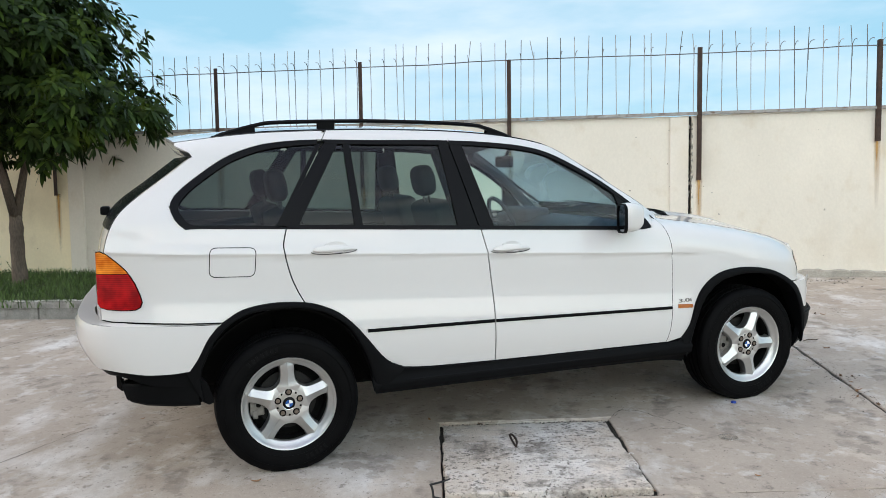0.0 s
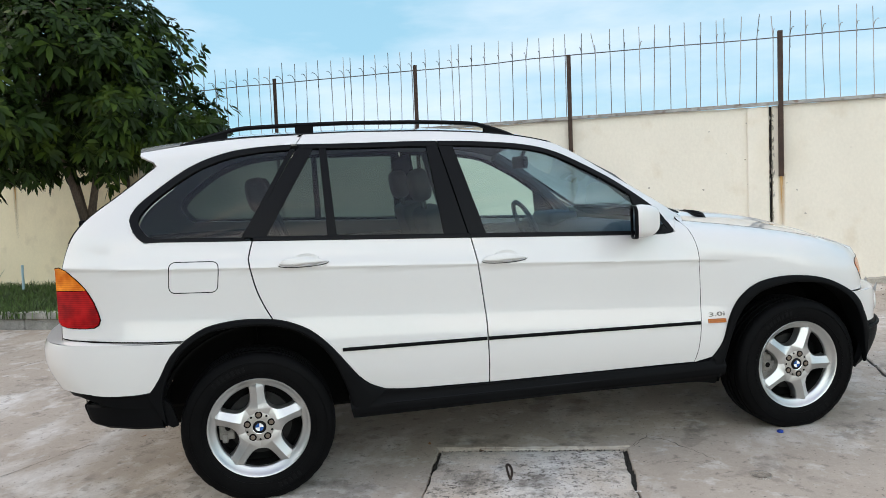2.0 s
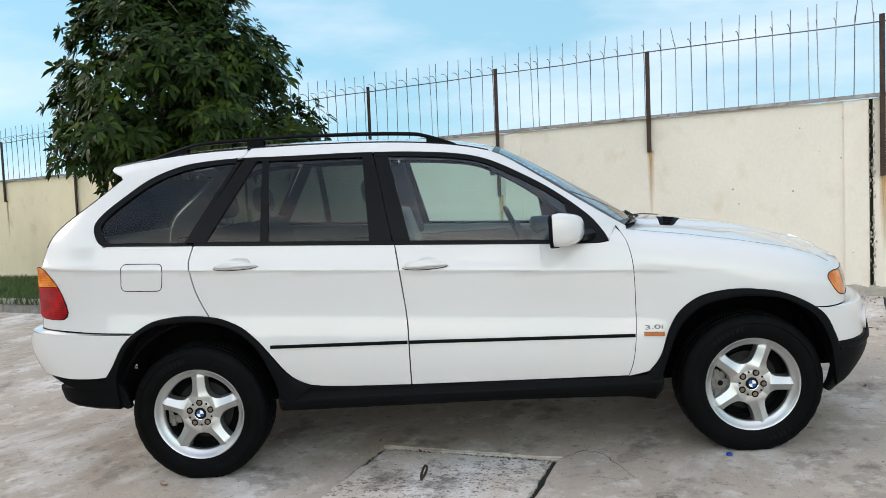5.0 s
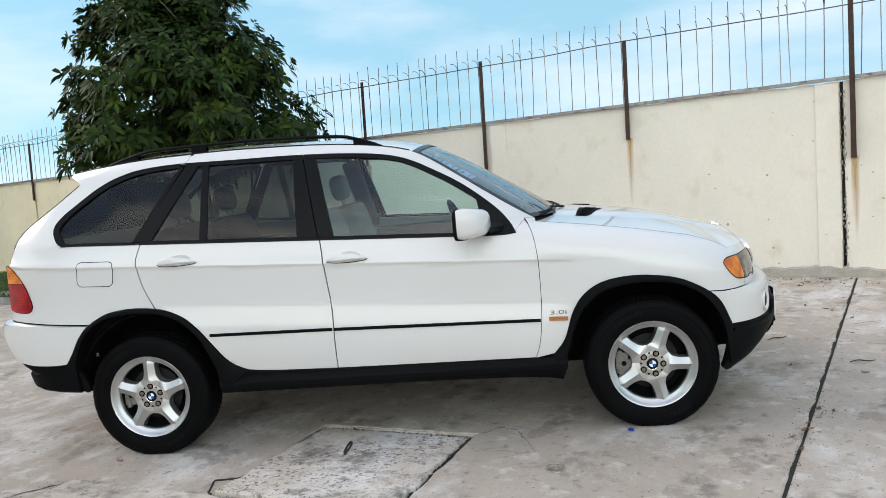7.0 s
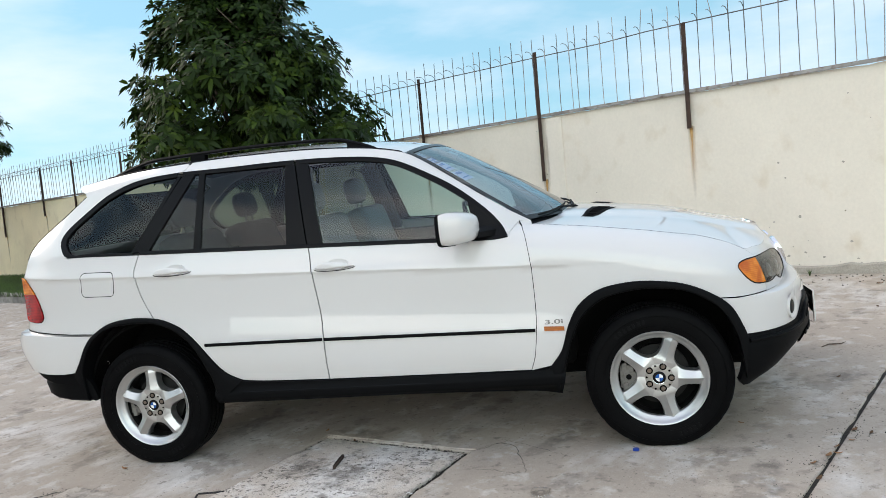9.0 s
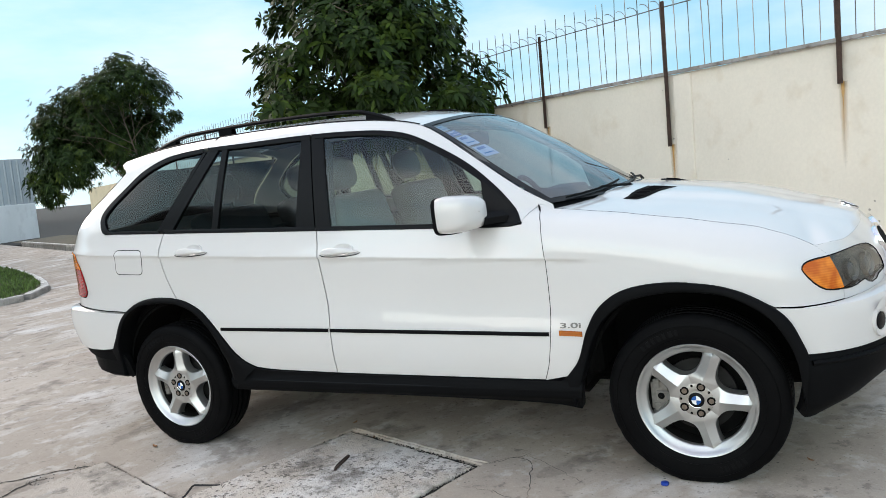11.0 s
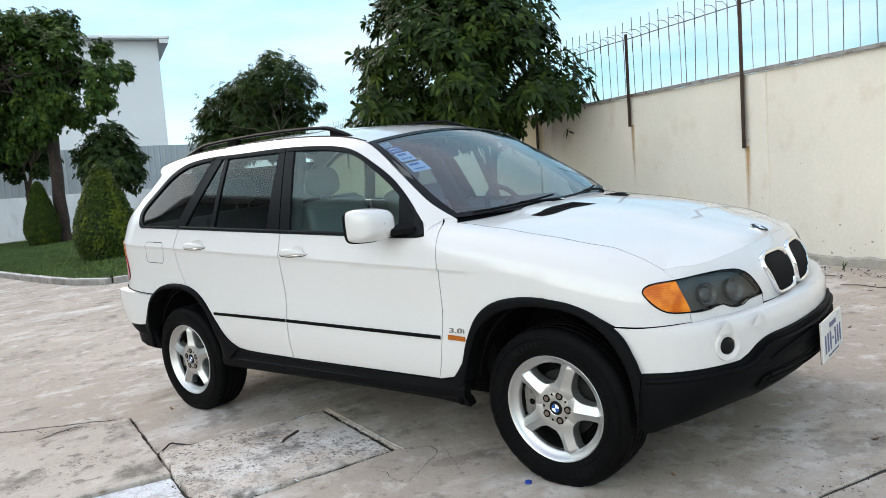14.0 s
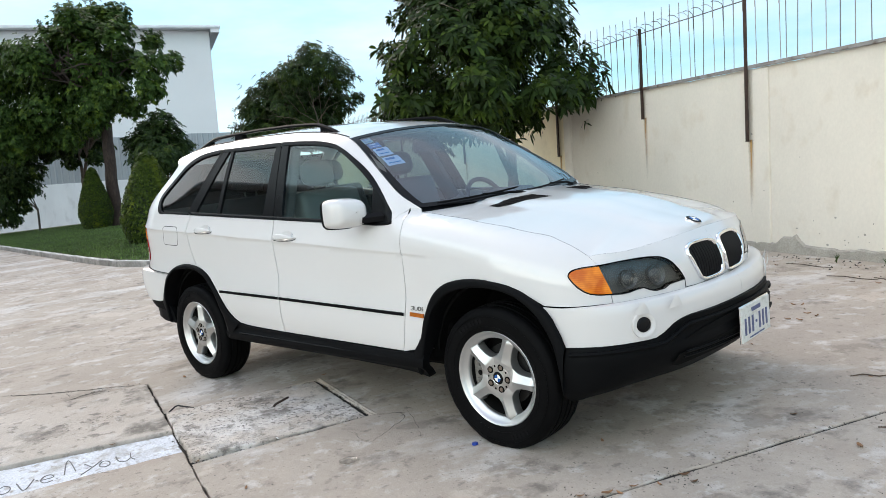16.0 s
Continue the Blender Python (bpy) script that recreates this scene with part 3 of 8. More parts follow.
def ragged_band(x0, x1, y, low, high, depth, seed, amp=0.05):
    """A rough cement footing with an uneven upper edge."""
    rnd = random.Random(seed)
    verts, faces = [], []
    n = int((x1 - x0) / 0.06)
    for i in range(n + 1):
        x = x0 + (x1 - x0) * i / n
        h = high + amp * (noise.noise(Vector((x * 0.9, seed, 0))) + 0.6 * noise.noise(Vector((x * 3.7, seed, 2)))) + rnd.uniform(-0.008, 0.008) + 0.0085 * x + 0.10 * math.exp(-((x + 1.6) / 0.17) ** 4) * (0.8 + 0.9 * noise.noise(Vector((x * 17, 3, 1))))
        verts += [(x, y - depth, low), (x, y - depth * 0.8, h - 0.02), (x, y + 0.01, h)]
        if i:
            o = 3 * (i - 1)
            faces += [(o, o + 3, o + 4, o + 1), (o + 1, o + 4, o + 5, o + 2)]
    return verts, faces


part("footing", mesh_of("footing", *ragged_band(-3.5, 14, WALL_Y, -0.2, 0.31, 0.045, 2, 0.07), M_PLINTH), None, wall, "rough bare cement footing with a broken edge")
part("footing", mesh_of("footing", *ragged_band(-30, -3.5, WALL_Y, -0.3, 0.32, 0.03, 5), M_PLINTH), None, wall)


rnd_c = random.Random(23)
cv, cf = [], []
for _ in range(90):
    x = rnd_c.gauss(0.1, 0.75) if _ < 65 else rnd_c.uniform(-4.0, 8.0)
    z = 0.30 + abs(rnd_c.gauss(0.0, 0.28)) if _ < 65 else rnd_c.uniform(0.5, 2.1)
    r_ = rnd_c.uniform(0.004, 0.016)
    o = len(cv)
    cv += [(x + r_ * rnd_c.uniform(0.6, 1.4) * math.cos(a), WALL_Y - 0.002, z + r_ * rnd_c.uniform(0.5, 1.3) * math.sin(a)) for a in [2 * math.pi * k / 6 for k in range(6)]]
    cf.append(tuple(range(o, o + 6)))
tagged(part("plaster_chip", mesh_of("plaster_chip", cv, cf, M_PLINTH), None, wall), kind="stuff")


def streak_mat():
    m, n, l, b = node_mat("rust_streak")
    b.inputs["Base Color"].default_value = (0.52, 0.30, 0.085, 1)
    b.inputs["Roughness"].default_value = 0.9
    geo = n.new("ShaderNodeNewGeometry")
    uv = n.new("ShaderNodeTexCoord")
    mp = n.new("ShaderNodeMapping")
    mp.inputs["Scale"].default_value = (26, 1, 1.6)
    nz = n.new("ShaderNodeTexNoise")
    nz.inputs["Scale"].default_value, nz.inputs["Detail"].default_value = 1.0, 6.0
    l.new(geo.outputs["Position"], mp.inputs["Vector"])
    l.new(mp.outputs["Vector"], nz.inputs["Vector"])
    sep = n.new("ShaderNodeSeparateXYZ")
    l.new(uv.outputs["Generated"], sep.inputs["Vector"])
    bell = n.new("ShaderNodeMath")
    bell.operation = "PINGPONG"
    bell.inputs[1].default_value = 0.5
    l.new(sep.outputs["X"], bell.inputs[0])
    up = n.new("ShaderNodeMath")
    up.operation = "MULTIPLY"
    l.new(bell.outputs[0], up.inputs[0])
    l.new(sep.outputs["Z"], up.inputs[1])
    fac = n.new("ShaderNodeMath")
    fac.operation = "MULTIPLY"
    l.new(nz.outputs["Fac"], fac.inputs[0])
    l.new(up.outputs[0], fac.inputs[1])
    rg = n.new("ShaderNodeMapRange")
    rg.inputs["From Min"].default_value, rg.inputs["From Max"].default_value = 0.03, 0.3
    rg.inputs["To Max"].default_value = 0.95
    l.new(fac.outputs[0], rg.inputs["Value"])
    tr = n.new("ShaderNodeBsdfTransparent")
    mx = n.new("ShaderNodeMixShader")
    l.new(rg.outputs["Result"], mx.inputs["Fac"])
    l.new(tr.outputs["BSDF"], mx.inputs[1])
    l.new(b.outputs["BSDF"], mx.inputs[2])
    l.new(mx.outputs["Shader"], n["Material Output"].inputs["Surface"])
    return m


M_STREAK = streak_mat()

# ---------- security fence on the wall ----------
POSTS = [(-18.9, 1), (-16.4, 0), (-14.72, 1), (-12.5, 0), (-10.4, 1), (-8.35, 0), (-6.38, 1), (-4.07, 0), (-2.15, 1), (-0.26, 0), (2.05, 1), (4.11, 0), (6.2, 1), (8.3, 0)]
fence = base("security_fence", (0, WALL_Y, 2.2), "rusty iron posts with thin grey wire spikes on the wall top", "fence")


def in_fence(bm):
    bm.transform(Matrix.Translation((0, -WALL_Y, -2.2)))
    return bm


for i, (x, long) in enumerate(POSTS):
    low = (1.43 if long else 1.84) + 0.0085 * x
    high = 3.0 + 0.0085 * x + (0.03 if i % 3 else -0.02)
    bm = box_bm(x - 0.025, x + 0.025, WALL_Y - 0.05, WALL_Y - 0.043, low, high, 0.002, 1)
    other = box_bm(x - 0.025, x - 0.018, WALL_Y - 0.043, WALL_Y - 0.003, low, high)
    me = bpy.data.meshes.new("tmp")
    other.to_mesh(me)
    other.free()
    bm.from_mesh(me)
    part("post", in_fence(bm), M_RUST, fence)
    sv, sf = [(x - 0.045, WALL_Y - 0.003, low - 0.95), (x + 0.055, WALL_Y - 0.003, low - 0.95), (x + 0.055, WALL_Y - 0.003, low + 0.02), (x - 0.045, WALL_Y - 0.003, low + 0.02)], [(0, 1, 2, 3)]
    part("rust_streak", mesh_of("rust_streak", sv, sf, M_STREAK), None, wall, "orange rust streak below a post")


def fence_tube(points, r, sides=5):
    v, f = tube(points, r, sides)
    off = Vector((0, -WALL_Y, -2.2))
    return [p + off for p in v], f


FX0, FX1 = -20.5, 9.0
part("bottom_rail", box_bm(-0.5, 0.5, -0.02, 0.02, -0.018, 0.018), M_RAIL, fence).matrix_local = \
    Matrix.Translation(((FX0 + FX1) / 2, -0.022, 0.04 + 0.0085 * (FX0 + FX1) / 2)) @ Matrix.Rotation(-math.atan(0.0085), 4, "Y") @ Matrix.Diagonal((FX1 - FX0, 1, 1, 1))
rnd_f = random.Random(11)
rail_pts = []
x = FX0
while x <= FX1:
    rail_pts.append((x, WALL_Y - 0.02, 2.965 + 0.0085 * x + rnd_f.uniform(-0.012, 0.012)))
    x += 0.55
part("top_wire", mesh_of("top_wire", *fence_tube(rail_pts, 0.0065), M_ROD), None, fence)
# rods of the near panels; each panel ends in a close pair
rods = [-4.783, -4.634, -4.463, -4.300, -4.145, -3.961, -3.784, -3.624, -3.457, -3.275, -3.101, -3.011, -2.838, -2.674, -2.503, -2.340, -2.195, -2.016, -1.840, -1.680, -1.593, -1.433, -1.267, -1.095,
        -0.930, -0.766, -0.602, -0.433, -0.300, -0.109, 0.051, 0.219, 0.378, 0.551, 0.716, 0.887, 1.050, 1.220, 1.389, 1.470, 1.645, 1.812, 1.979, 2.151, 2.310, 2.474, 2.644, 2.814, 2.976, 3.144,
        3.299, 3.472, 3.645, 3.797, 3.968, 4.126]
x, k = rods[0], 0
while x > FX0 + 0.1:
    k += 1
    x -= 0.085 if k % 15 == 9 else 0.1665
    rods.insert(0, x + rnd_f.uniform(-0.008, 0.008))
x, k = rods[-1], 0
while x < FX1 - 0.2:
    k += 1
    x += 0.085 if k % 15 == 4 else 0.1665
    rods.append(x + rnd_f.uniform(-0.008, 0.008))
ROD_PARTS = [x for x in rods if -9.5 < x < 7.5]


def rod_geo(x, seed):
    """A straight spike tied to the top wire, with a barb bent out towards the yard."""
    rnd = random.Random(seed)
    zb, zt = 2.225 + 0.0085 * x, 3.215 + 0.0085 * x + rnd.uniform(-0.025, 0.025)
    lean = rnd.gauss(0, 0.010)
    tip = rnd.gauss(0, 0.035) if rnd.random() < 0.12 else lean * 0.5
    zr = 2.965 + 0.0085 * x
    geo = [fence_tube([(x - lean, WALL_Y - 0.022, zb), (x - lean * 0.4, WALL_Y - 0.024, (zb + zr) / 2), (x, WALL_Y - 0.026, zr), (x + tip, WALL_Y - 0.026, zt)], 0.0048, 5)]
    r = 0.15 + rnd.uniform(-0.03, 0.03)
    side = rnd.gauss(0, 0.012)
    low = rnd.uniform(0.08, 0.18)
    barb = [(x, WALL_Y - 0.033, zr - low), (x, WALL_Y - 0.034, zr), (x + side * 0.2, WALL_Y - 0.04, zr + 0.035), (x + side * 0.5, WALL_Y - 0.04 - r * 0.35, zr + 0.066),
            (x + side * 0.8, WALL_Y - 0.04 - r * 0.75, zr + 0.070), (x + side, WALL_Y - 0.04 - r, zr + 0.058)]
    geo.append(fence_tube(barb, 0.0042, 4))
    return join(*geo)


for i, x in enumerate(rods):
    if x in ROD_PARTS:
        part("spike", mesh_of("spike", *rod_geo(x, 100 + i), M_ROD), None, fence)
far = [rod_geo(x, 100 + i) for i, x in enumerate(rods) if x not in ROD_PARTS]
tagged(part("distant_wire", mesh_of("distant_wire", *join(*far), M_ROD), None, fence), kind="stuff")


# ---------- trees and shrubs ----------
def leaf_cloud(clusters, per, size, droop, rnd, width=0.24):
    """Leaf blades in rosettes: each rosette opens outwards like a star and its blades arch down."""
    verts, faces = [], []
    for c, out in clusters:
        axis = (out + Vector((rnd.gauss(0, 0.25), rnd.gauss(0, 0.25), 0.45 + rnd.gauss(0, 0.2)))).normalized()
        u = axis.cross(Vector((0, 0, 1)))
        u = u.normalized() if u.length > 0.05 else Vector((1, 0, 0))
        v = axis.cross(u)
        turn, tone = rnd.uniform(0, 2 * math.pi), rnd.uniform(0.75, 1.15)
        for k in range(per):
            az = turn + 2 * math.pi * k / per + rnd.gauss(0, 0.2)
            d = (axis * rnd.uniform(0.15, 0.75) + u * math.cos(az) + v * math.sin(az)).normalized()
            L = size * tone * rnd.uniform(0.65, 1.2)
            s = (d.cross(axis).normalized() + axis * rnd.gauss(0, 0.25)).normalized()
            w = s * L * width * 0.5
            p0 = c + Vector((rnd.gauss(0, 0.012), rnd.gauss(0, 0.012), rnd.gauss(0, 0.012)))
            down = Vector((0, 0, -droop * L))
            p1 = p0 + d * L * 0.34 + down * 0.05
            p2 = p0 + d * L * 0.68 + down * 0.24
            p3 = p0 + d * L * 0.95 + down * 0.55
            o = len(verts)
            verts += [p0, p1 - w * 0.92, p1 + w * 0.92, p2 - w, p2 + w, p3]
            faces += [(o, o + 2, o + 1), (o + 1, o + 2, o + 4, o + 3), (o + 3, o + 4, o + 5)]
    return verts, faces


def tree(name, loc, height, crown_c, crown_r, trunk_r, fork_z, material, label, count, per, size, droop, seed, lumps=7, shape=0.25, category="tree", width=0.24, stems=3, boughs=None, profile=None):
    rnd = random.Random(seed)
    t = base(name, loc, label, category)
    c, r = Vector(crown_c), Vector(crown_r)
    # trunk and limbs
    pieces, tips = [], []
    fork = Vector((rnd.uniform(-0.04, 0.04), rnd.uniform(-0.04, 0.04), fork_z))
    bole, girth = [], []
    for k in range(13):
        f = k / 12
        wob = Vector((noise.noise(Vector((f * 3.1, seed, 0))), noise.noise(Vector((f * 3.1, seed, 7))), 0)) * trunk_r * 0.5 * math.sin(math.pi * f)
        bole.append(Vector((0, 0, -0.15)).lerp(fork, f) + wob)
        girth.append(trunk_r * (0.88 + 0.34 * (1 - f) ** 4 + 0.12 * noise.noise(Vector((f * 9, seed, 3)))))
    v, fcs = tube(bole, girth, 16)
    v = [p + Vector((p.x, p.y, 0)).normalized() * trunk_r * 0.16 * noise.noise(Vector((p.x * 14, p.y * 14, p.z * 4 + seed))) for p in v]
    pieces.append((v, fcs))
    for k in range(stems):
        az = 2 * math.pi * k / stems + rnd.uniform(-0.4, 0.4) + 0.5
        end = c + Vector((math.cos(az) * r.x * 0.5, math.sin(az) * r.y * 0.5, r.z * rnd.uniform(0.05, 0.5)))
        mid = fork.lerp(end, 0.45) + Vector((math.cos(az), math.sin(az), 0)) * 0.12 * r.x * 0.4
        pieces.append(tube([fork - Vector((0, 0, 0.08)), fork.lerp(mid, 0.5), mid, end], [trunk_r * 0.66, trunk_r * 0.46, trunk_r * 0.30, trunk_r * 0.12], 8))
        for j in range(7):
            st = mid.lerp(end, rnd.uniform(0.0, 0.95))
            a2, e2 = rnd.uniform(0, 6.28), rnd.uniform(-0.25, 1.0)
            tip = c + Vector((math.cos(a2) * math.cos(e2) * r.x, math.sin(a2) * math.cos(e2) * r.y, math.sin(e2) * r.z)) * rnd.uniform(0.7, 0.95)
            m2 = st.lerp(tip, 0.5) + Vector((0, 0, 0.12))
            pieces.append(tube([st, m2, tip], [trunk_r * 0.22, trunk_r * 0.14, trunk_r * 0.05], 5))
            tips.append(tip)
    part("trunk", mesh_of("trunk", *join(*pieces), M_BARK if trunk_r < 0.2 else M_BARK_DARK, True), None, t)
    # crown: leafy boughs, each a lump of whorls, with gaps between them
    if boughs:
        boughs = [(Vector(q[:3]), q[3]) for q in boughs]
    elif profile:
        boughs = []
        for k in range(lumps):
            f = (k + 0.5) / lumps
            z = profile[0][0] + (profile[-1][0] - profile[0][0]) * f ** 1.25
            for (z0, r0, s0), (z1, r1, s1) in zip(profile, profile[1:]):
                if z0 <= z <= z1:
                    rad = r0 + (r1 - r0) * (z - z0) / (z1 - z0)
                    off = s0 + (s1 - s0) * (z - z0) / (z1 - z0)
            br = shape * rnd.uniform(0.7, 1.25)
            az = k * 2.39996 + rnd.uniform(-0.3, 0.3)
            q = max(0.0, rad - br * 0.9) * (1.0 if k % 3 else 0.4)
            boughs.append((Vector((c.x + off + q * math.cos(az), c.y + 0.93 * q * math.sin(az), z)), br))
    else:
        boughs = []
    while len(boughs) < lumps:
        d = Vector((rnd.gauss(0, 1), rnd.gauss(0, 1), rnd.gauss(0, 1))).normalized()
        if d.z < -0.8:
            continue
        f = rnd.uniform(0.45, 0.80) if len(boughs) > 3 else rnd.uniform(0.0, 0.3)
        boughs.append((c + Vector((d.x * r.x, d.y * r.y, d.z * r.z)) * f, rnd.uniform(0.75, 1.3) * shape))
    clusters = []
    total = sum(br ** 2 for _, br in boughs)
    for bc, br in boughs:
        for _ in range(int(count * br ** 2 / total)):
            d = Vector((rnd.gauss(0, 1), rnd.gauss(0, 1), rnd.gauss(0.15, 1))).normalized()
            reach = br * (0.9 + 0.35 * noise.noise(d * 2.3 + bc * 3.0)) * (1.02 + rnd.gauss(0, 0.2) - 0.3 * rnd.random() ** 2)
            p = bc + Vector((d.x * reach, d.y * reach, d.z * reach * 0.85))
            away = (p - c).normalized()
            clusters.append((p, (d + away).normalized()))
    part("crown", mesh_of("crown", *leaf_cloud(clusters, per, size, droop, rnd, width), material), None, t)
    return t


tree("mango_tree", (-6.35, 8.75, gz(-6.35, 8.75) + 0.08), 5.4, (0.06, -0.60, 2.8), (1.4, 1.4, 1.8), 0.092, 0.95, M_MANGO,
     "bushy mango tree with long dark glossy leaves in the wall bed", 4100, 9, 0.162, 0.62, 3, lumps=68, shape=0.38, stems=3, width=0.29,
     profile=[(1.78, 1.05, 0.25), (1.95, 1.72, 0.32), (2.12, 1.88, 0.32), (2.4, 1.80, 0.30), (2.9, 1.56, 0.2), (3.4, 1.40, 0.05), (3.8, 1.14, -0.05), (4.1, 0.95, -0.1), (4.5, 0.72, -0.15), (5.0, 0.3, -0.15)])
tree("round_tree", (-17.2, 8.3, gz(-17.2, 8.3) + 0.08), 5.2, (-0.3, -0.8, 3.1), (1.4, 1.5, 1.5), 0.06, 1.0, M_DARKTREE,
     "rounded dark green tree with a thin sprig at one side", 7000, 10, 0.13, 0.9, 8, lumps=0, category="tree",
     boughs=[(0.42, -0.49, 4.58, 0.34), (1.0, -0.21, 4.2, 0.39), (0.48, 0.3, 3.92, 0.4), (0.51, -0.67, 4.08, 0.52), (0.42, -1.12, 4.0, 0.39), (-0.69, -1.36, 3.81, 0.45), (-1.11, 0.07, 3.66, 0.66),
             (-1.32, -0.72, 3.61, 0.65), (-1.9, -1.62, 3.49, 0.56), (-0.76, -2.12, 3.2, 0.34), (-0.97, -1.24, 2.97, 0.64), (-0.87, -2.07, 2.51, 0.52), (-0.83, -2.41, 1.93, 0.33),
             (-0.54, -2.27, 1.56, 0.3), (-0.47, -1.77, 2.16, 0.61), (-1.07, 0.2, 3.01, 0.47), (-1.33, -0.62, 2.86, 0.56), (-0.28, 0.94, 3.42, 0.17), (-0.52, 0.51, 3.27, 0.37), (-0.6, -1.0, 3.3, 0.7), (-0.4, -0.3, 2.6, 0.7)])
tree("shade_tree", (-29.0, 1.8, gz(-29.0, 1.8) + 0.05), 9.0, (0.0, -0.6, 6.3), (1.8, 2.3, 1.8), 0.25, 4.2, M_TREE,
     "tall spreading shade tree with a thick rough trunk on the lawn", 12000, 10, 0.15, 0.7, 12, lumps=0, width=0.45, stems=5,
     boughs=[(0.93, -0.84, 8.2, 0.55), (-1.21, -0.07, 8.51, 0.72), (-0.6, 0.81, 8.51, 0.62), (1.16, 0.88, 7.52, 0.6), (-0.13, -0.4, 7.65, 0.85), (-0.36, -1.44, 7.59, 0.65), (0.26, 2.09, 7.35, 0.45),
             (1.4, 2.75, 6.4, 0.42), (2.34, 1.97, 6.16, 0.6), (-0.84, 0.82, 6.75, 0.85), (0.11, -0.31, 6.41, 0.9), (-1.51, -1.64, 6.88, 0.85), (0.82, -2.38, 6.66, 0.8), (-1.03, -3.25, 7.0, 0.6),
             (-1.2, -3.7, 5.9, 0.9), (-1.0, -1.9, 5.81, 0.9), (0.3, 0.3, 5.3, 0.85), (2.32, 1.88, 5.3, 0.55), (0.2, 1.1, 4.8, 0.5), (0.53, -0.4, 4.5, 0.68), (-0.2, -2.3, 4.7, 0.85), (-0.5, -3.7, 4.5, 0.8), (-0.8, -2.6, 3.85, 0.7), (-0.4, -3.5, 3.5, 0.7), (-0.3, -4.4, 3.9, 0.8), (-0.2, -1.5, 3.7, 0.55), (-0.3, -4.9, 3.3, 0.6), (-0.4, -0.9, 5.2, 0.9), (-0.6, -4.9, 5.0, 0.9)])
tree("shrub", (-25.4, 3.9, gz(-25.4, 3.9) + 0.05), 4, (-0.2, -0.1, 2.6), (0.9, 0.9, 1.1), 0.12, 0.7, M_DARKTREE,
     "dense dark shrub behind the clipped cones", 3600, 10, 0.14, 0.7, 15, lumps=14, shape=0.5, category="shrub", width=0.36,
     boughs=[(-0.18, -0.07, 3.81, 0.5), (-0.5, -0.5, 3.44, 0.53), (-0.73, -0.94, 3.05, 0.5), (-0.46, 0.28, 3.29, 0.48), (-0.07, 0.63, 2.83, 0.37), (-0.67, -0.35, 2.91, 0.65), (0.59, -0.03, 2.43, 0.47), (-0.25, -0.79, 2.5, 0.42), (-0.42, 0.4, 2.44, 0.38)])
tree("slender_tree", (-33.0, 0.5, gz(-33.0, 0.5) + 0.05), 7.0, (0.3, 0.3, 3.9), (0.8, 0.8, 0.8), 0.15, 2.2, M_DARKTREE,
     "slender dark tree behind the shade tree", 3400, 10, 0.17, 0.7, 31, lumps=0, width=0.42, stems=3,
     boughs=[(-0.67, 0.28, 4.28, 0.65), (-0.6, 0.45, 3.63, 0.65), (0.84, 0.21, 4.68, 0.75), (0.96, 0.66, 3.06, 0.35), (-0.67, -0.25, 3.67, 0.58), (-1.4, -3.12, 4.5, 0.9), (-1.11, -2.19, 4.17, 0.9),
             (-0.06, -1.03, 4.31, 0.76), (-1.19, -2.72, 3.58, 0.64), (-0.8, -1.66, 3.5, 0.54), (-0.42, -0.74, 3.69, 0.58), (0.41, -0.46, 2.96, 0.31), (-1.19, -3.68, 3.88, 0.76)])
tree("creeper_shrub", (-33.5, -1.6, gz(-33.5, -1.6) + 0.05), 4, (0, -0.8, 2.1), (0.9, 1.0, 0.9), 0.05, 1.1, M_DARKTREE,
     "dark straggling shrub on a thin stem before the metal fence", 2800, 10, 0.15, 0.8, 18, lumps=0, category="shrub", width=0.36,
     boughs=[(0.5, -0.75, 2.75, 0.55), (0.21, -1.1, 3.14, 0.62), (0.41, -1.06, 2.28, 0.62), (0.3, -0.69, 1.88, 0.44), (0.34, -0.53, 1.25, 0.34), (0.68, -1.22, 1.44, 0.49), (0.8, -0.51, 2.48, 0.37), (-0.37, -1.82, 2.46, 0.75), (0.25, -1.81, 1.6, 0.62),
             (0.4, -0.05, 2.0, 0.42), (0.4, 0.1, 2.75, 0.55), (0.3, -0.3, 3.4, 0.62), (0.5, -1.9, 0.9, 0.58), (0.5, -1.0, 0.75, 0.42), (0.4, -2.6, 1.3, 0.6)])


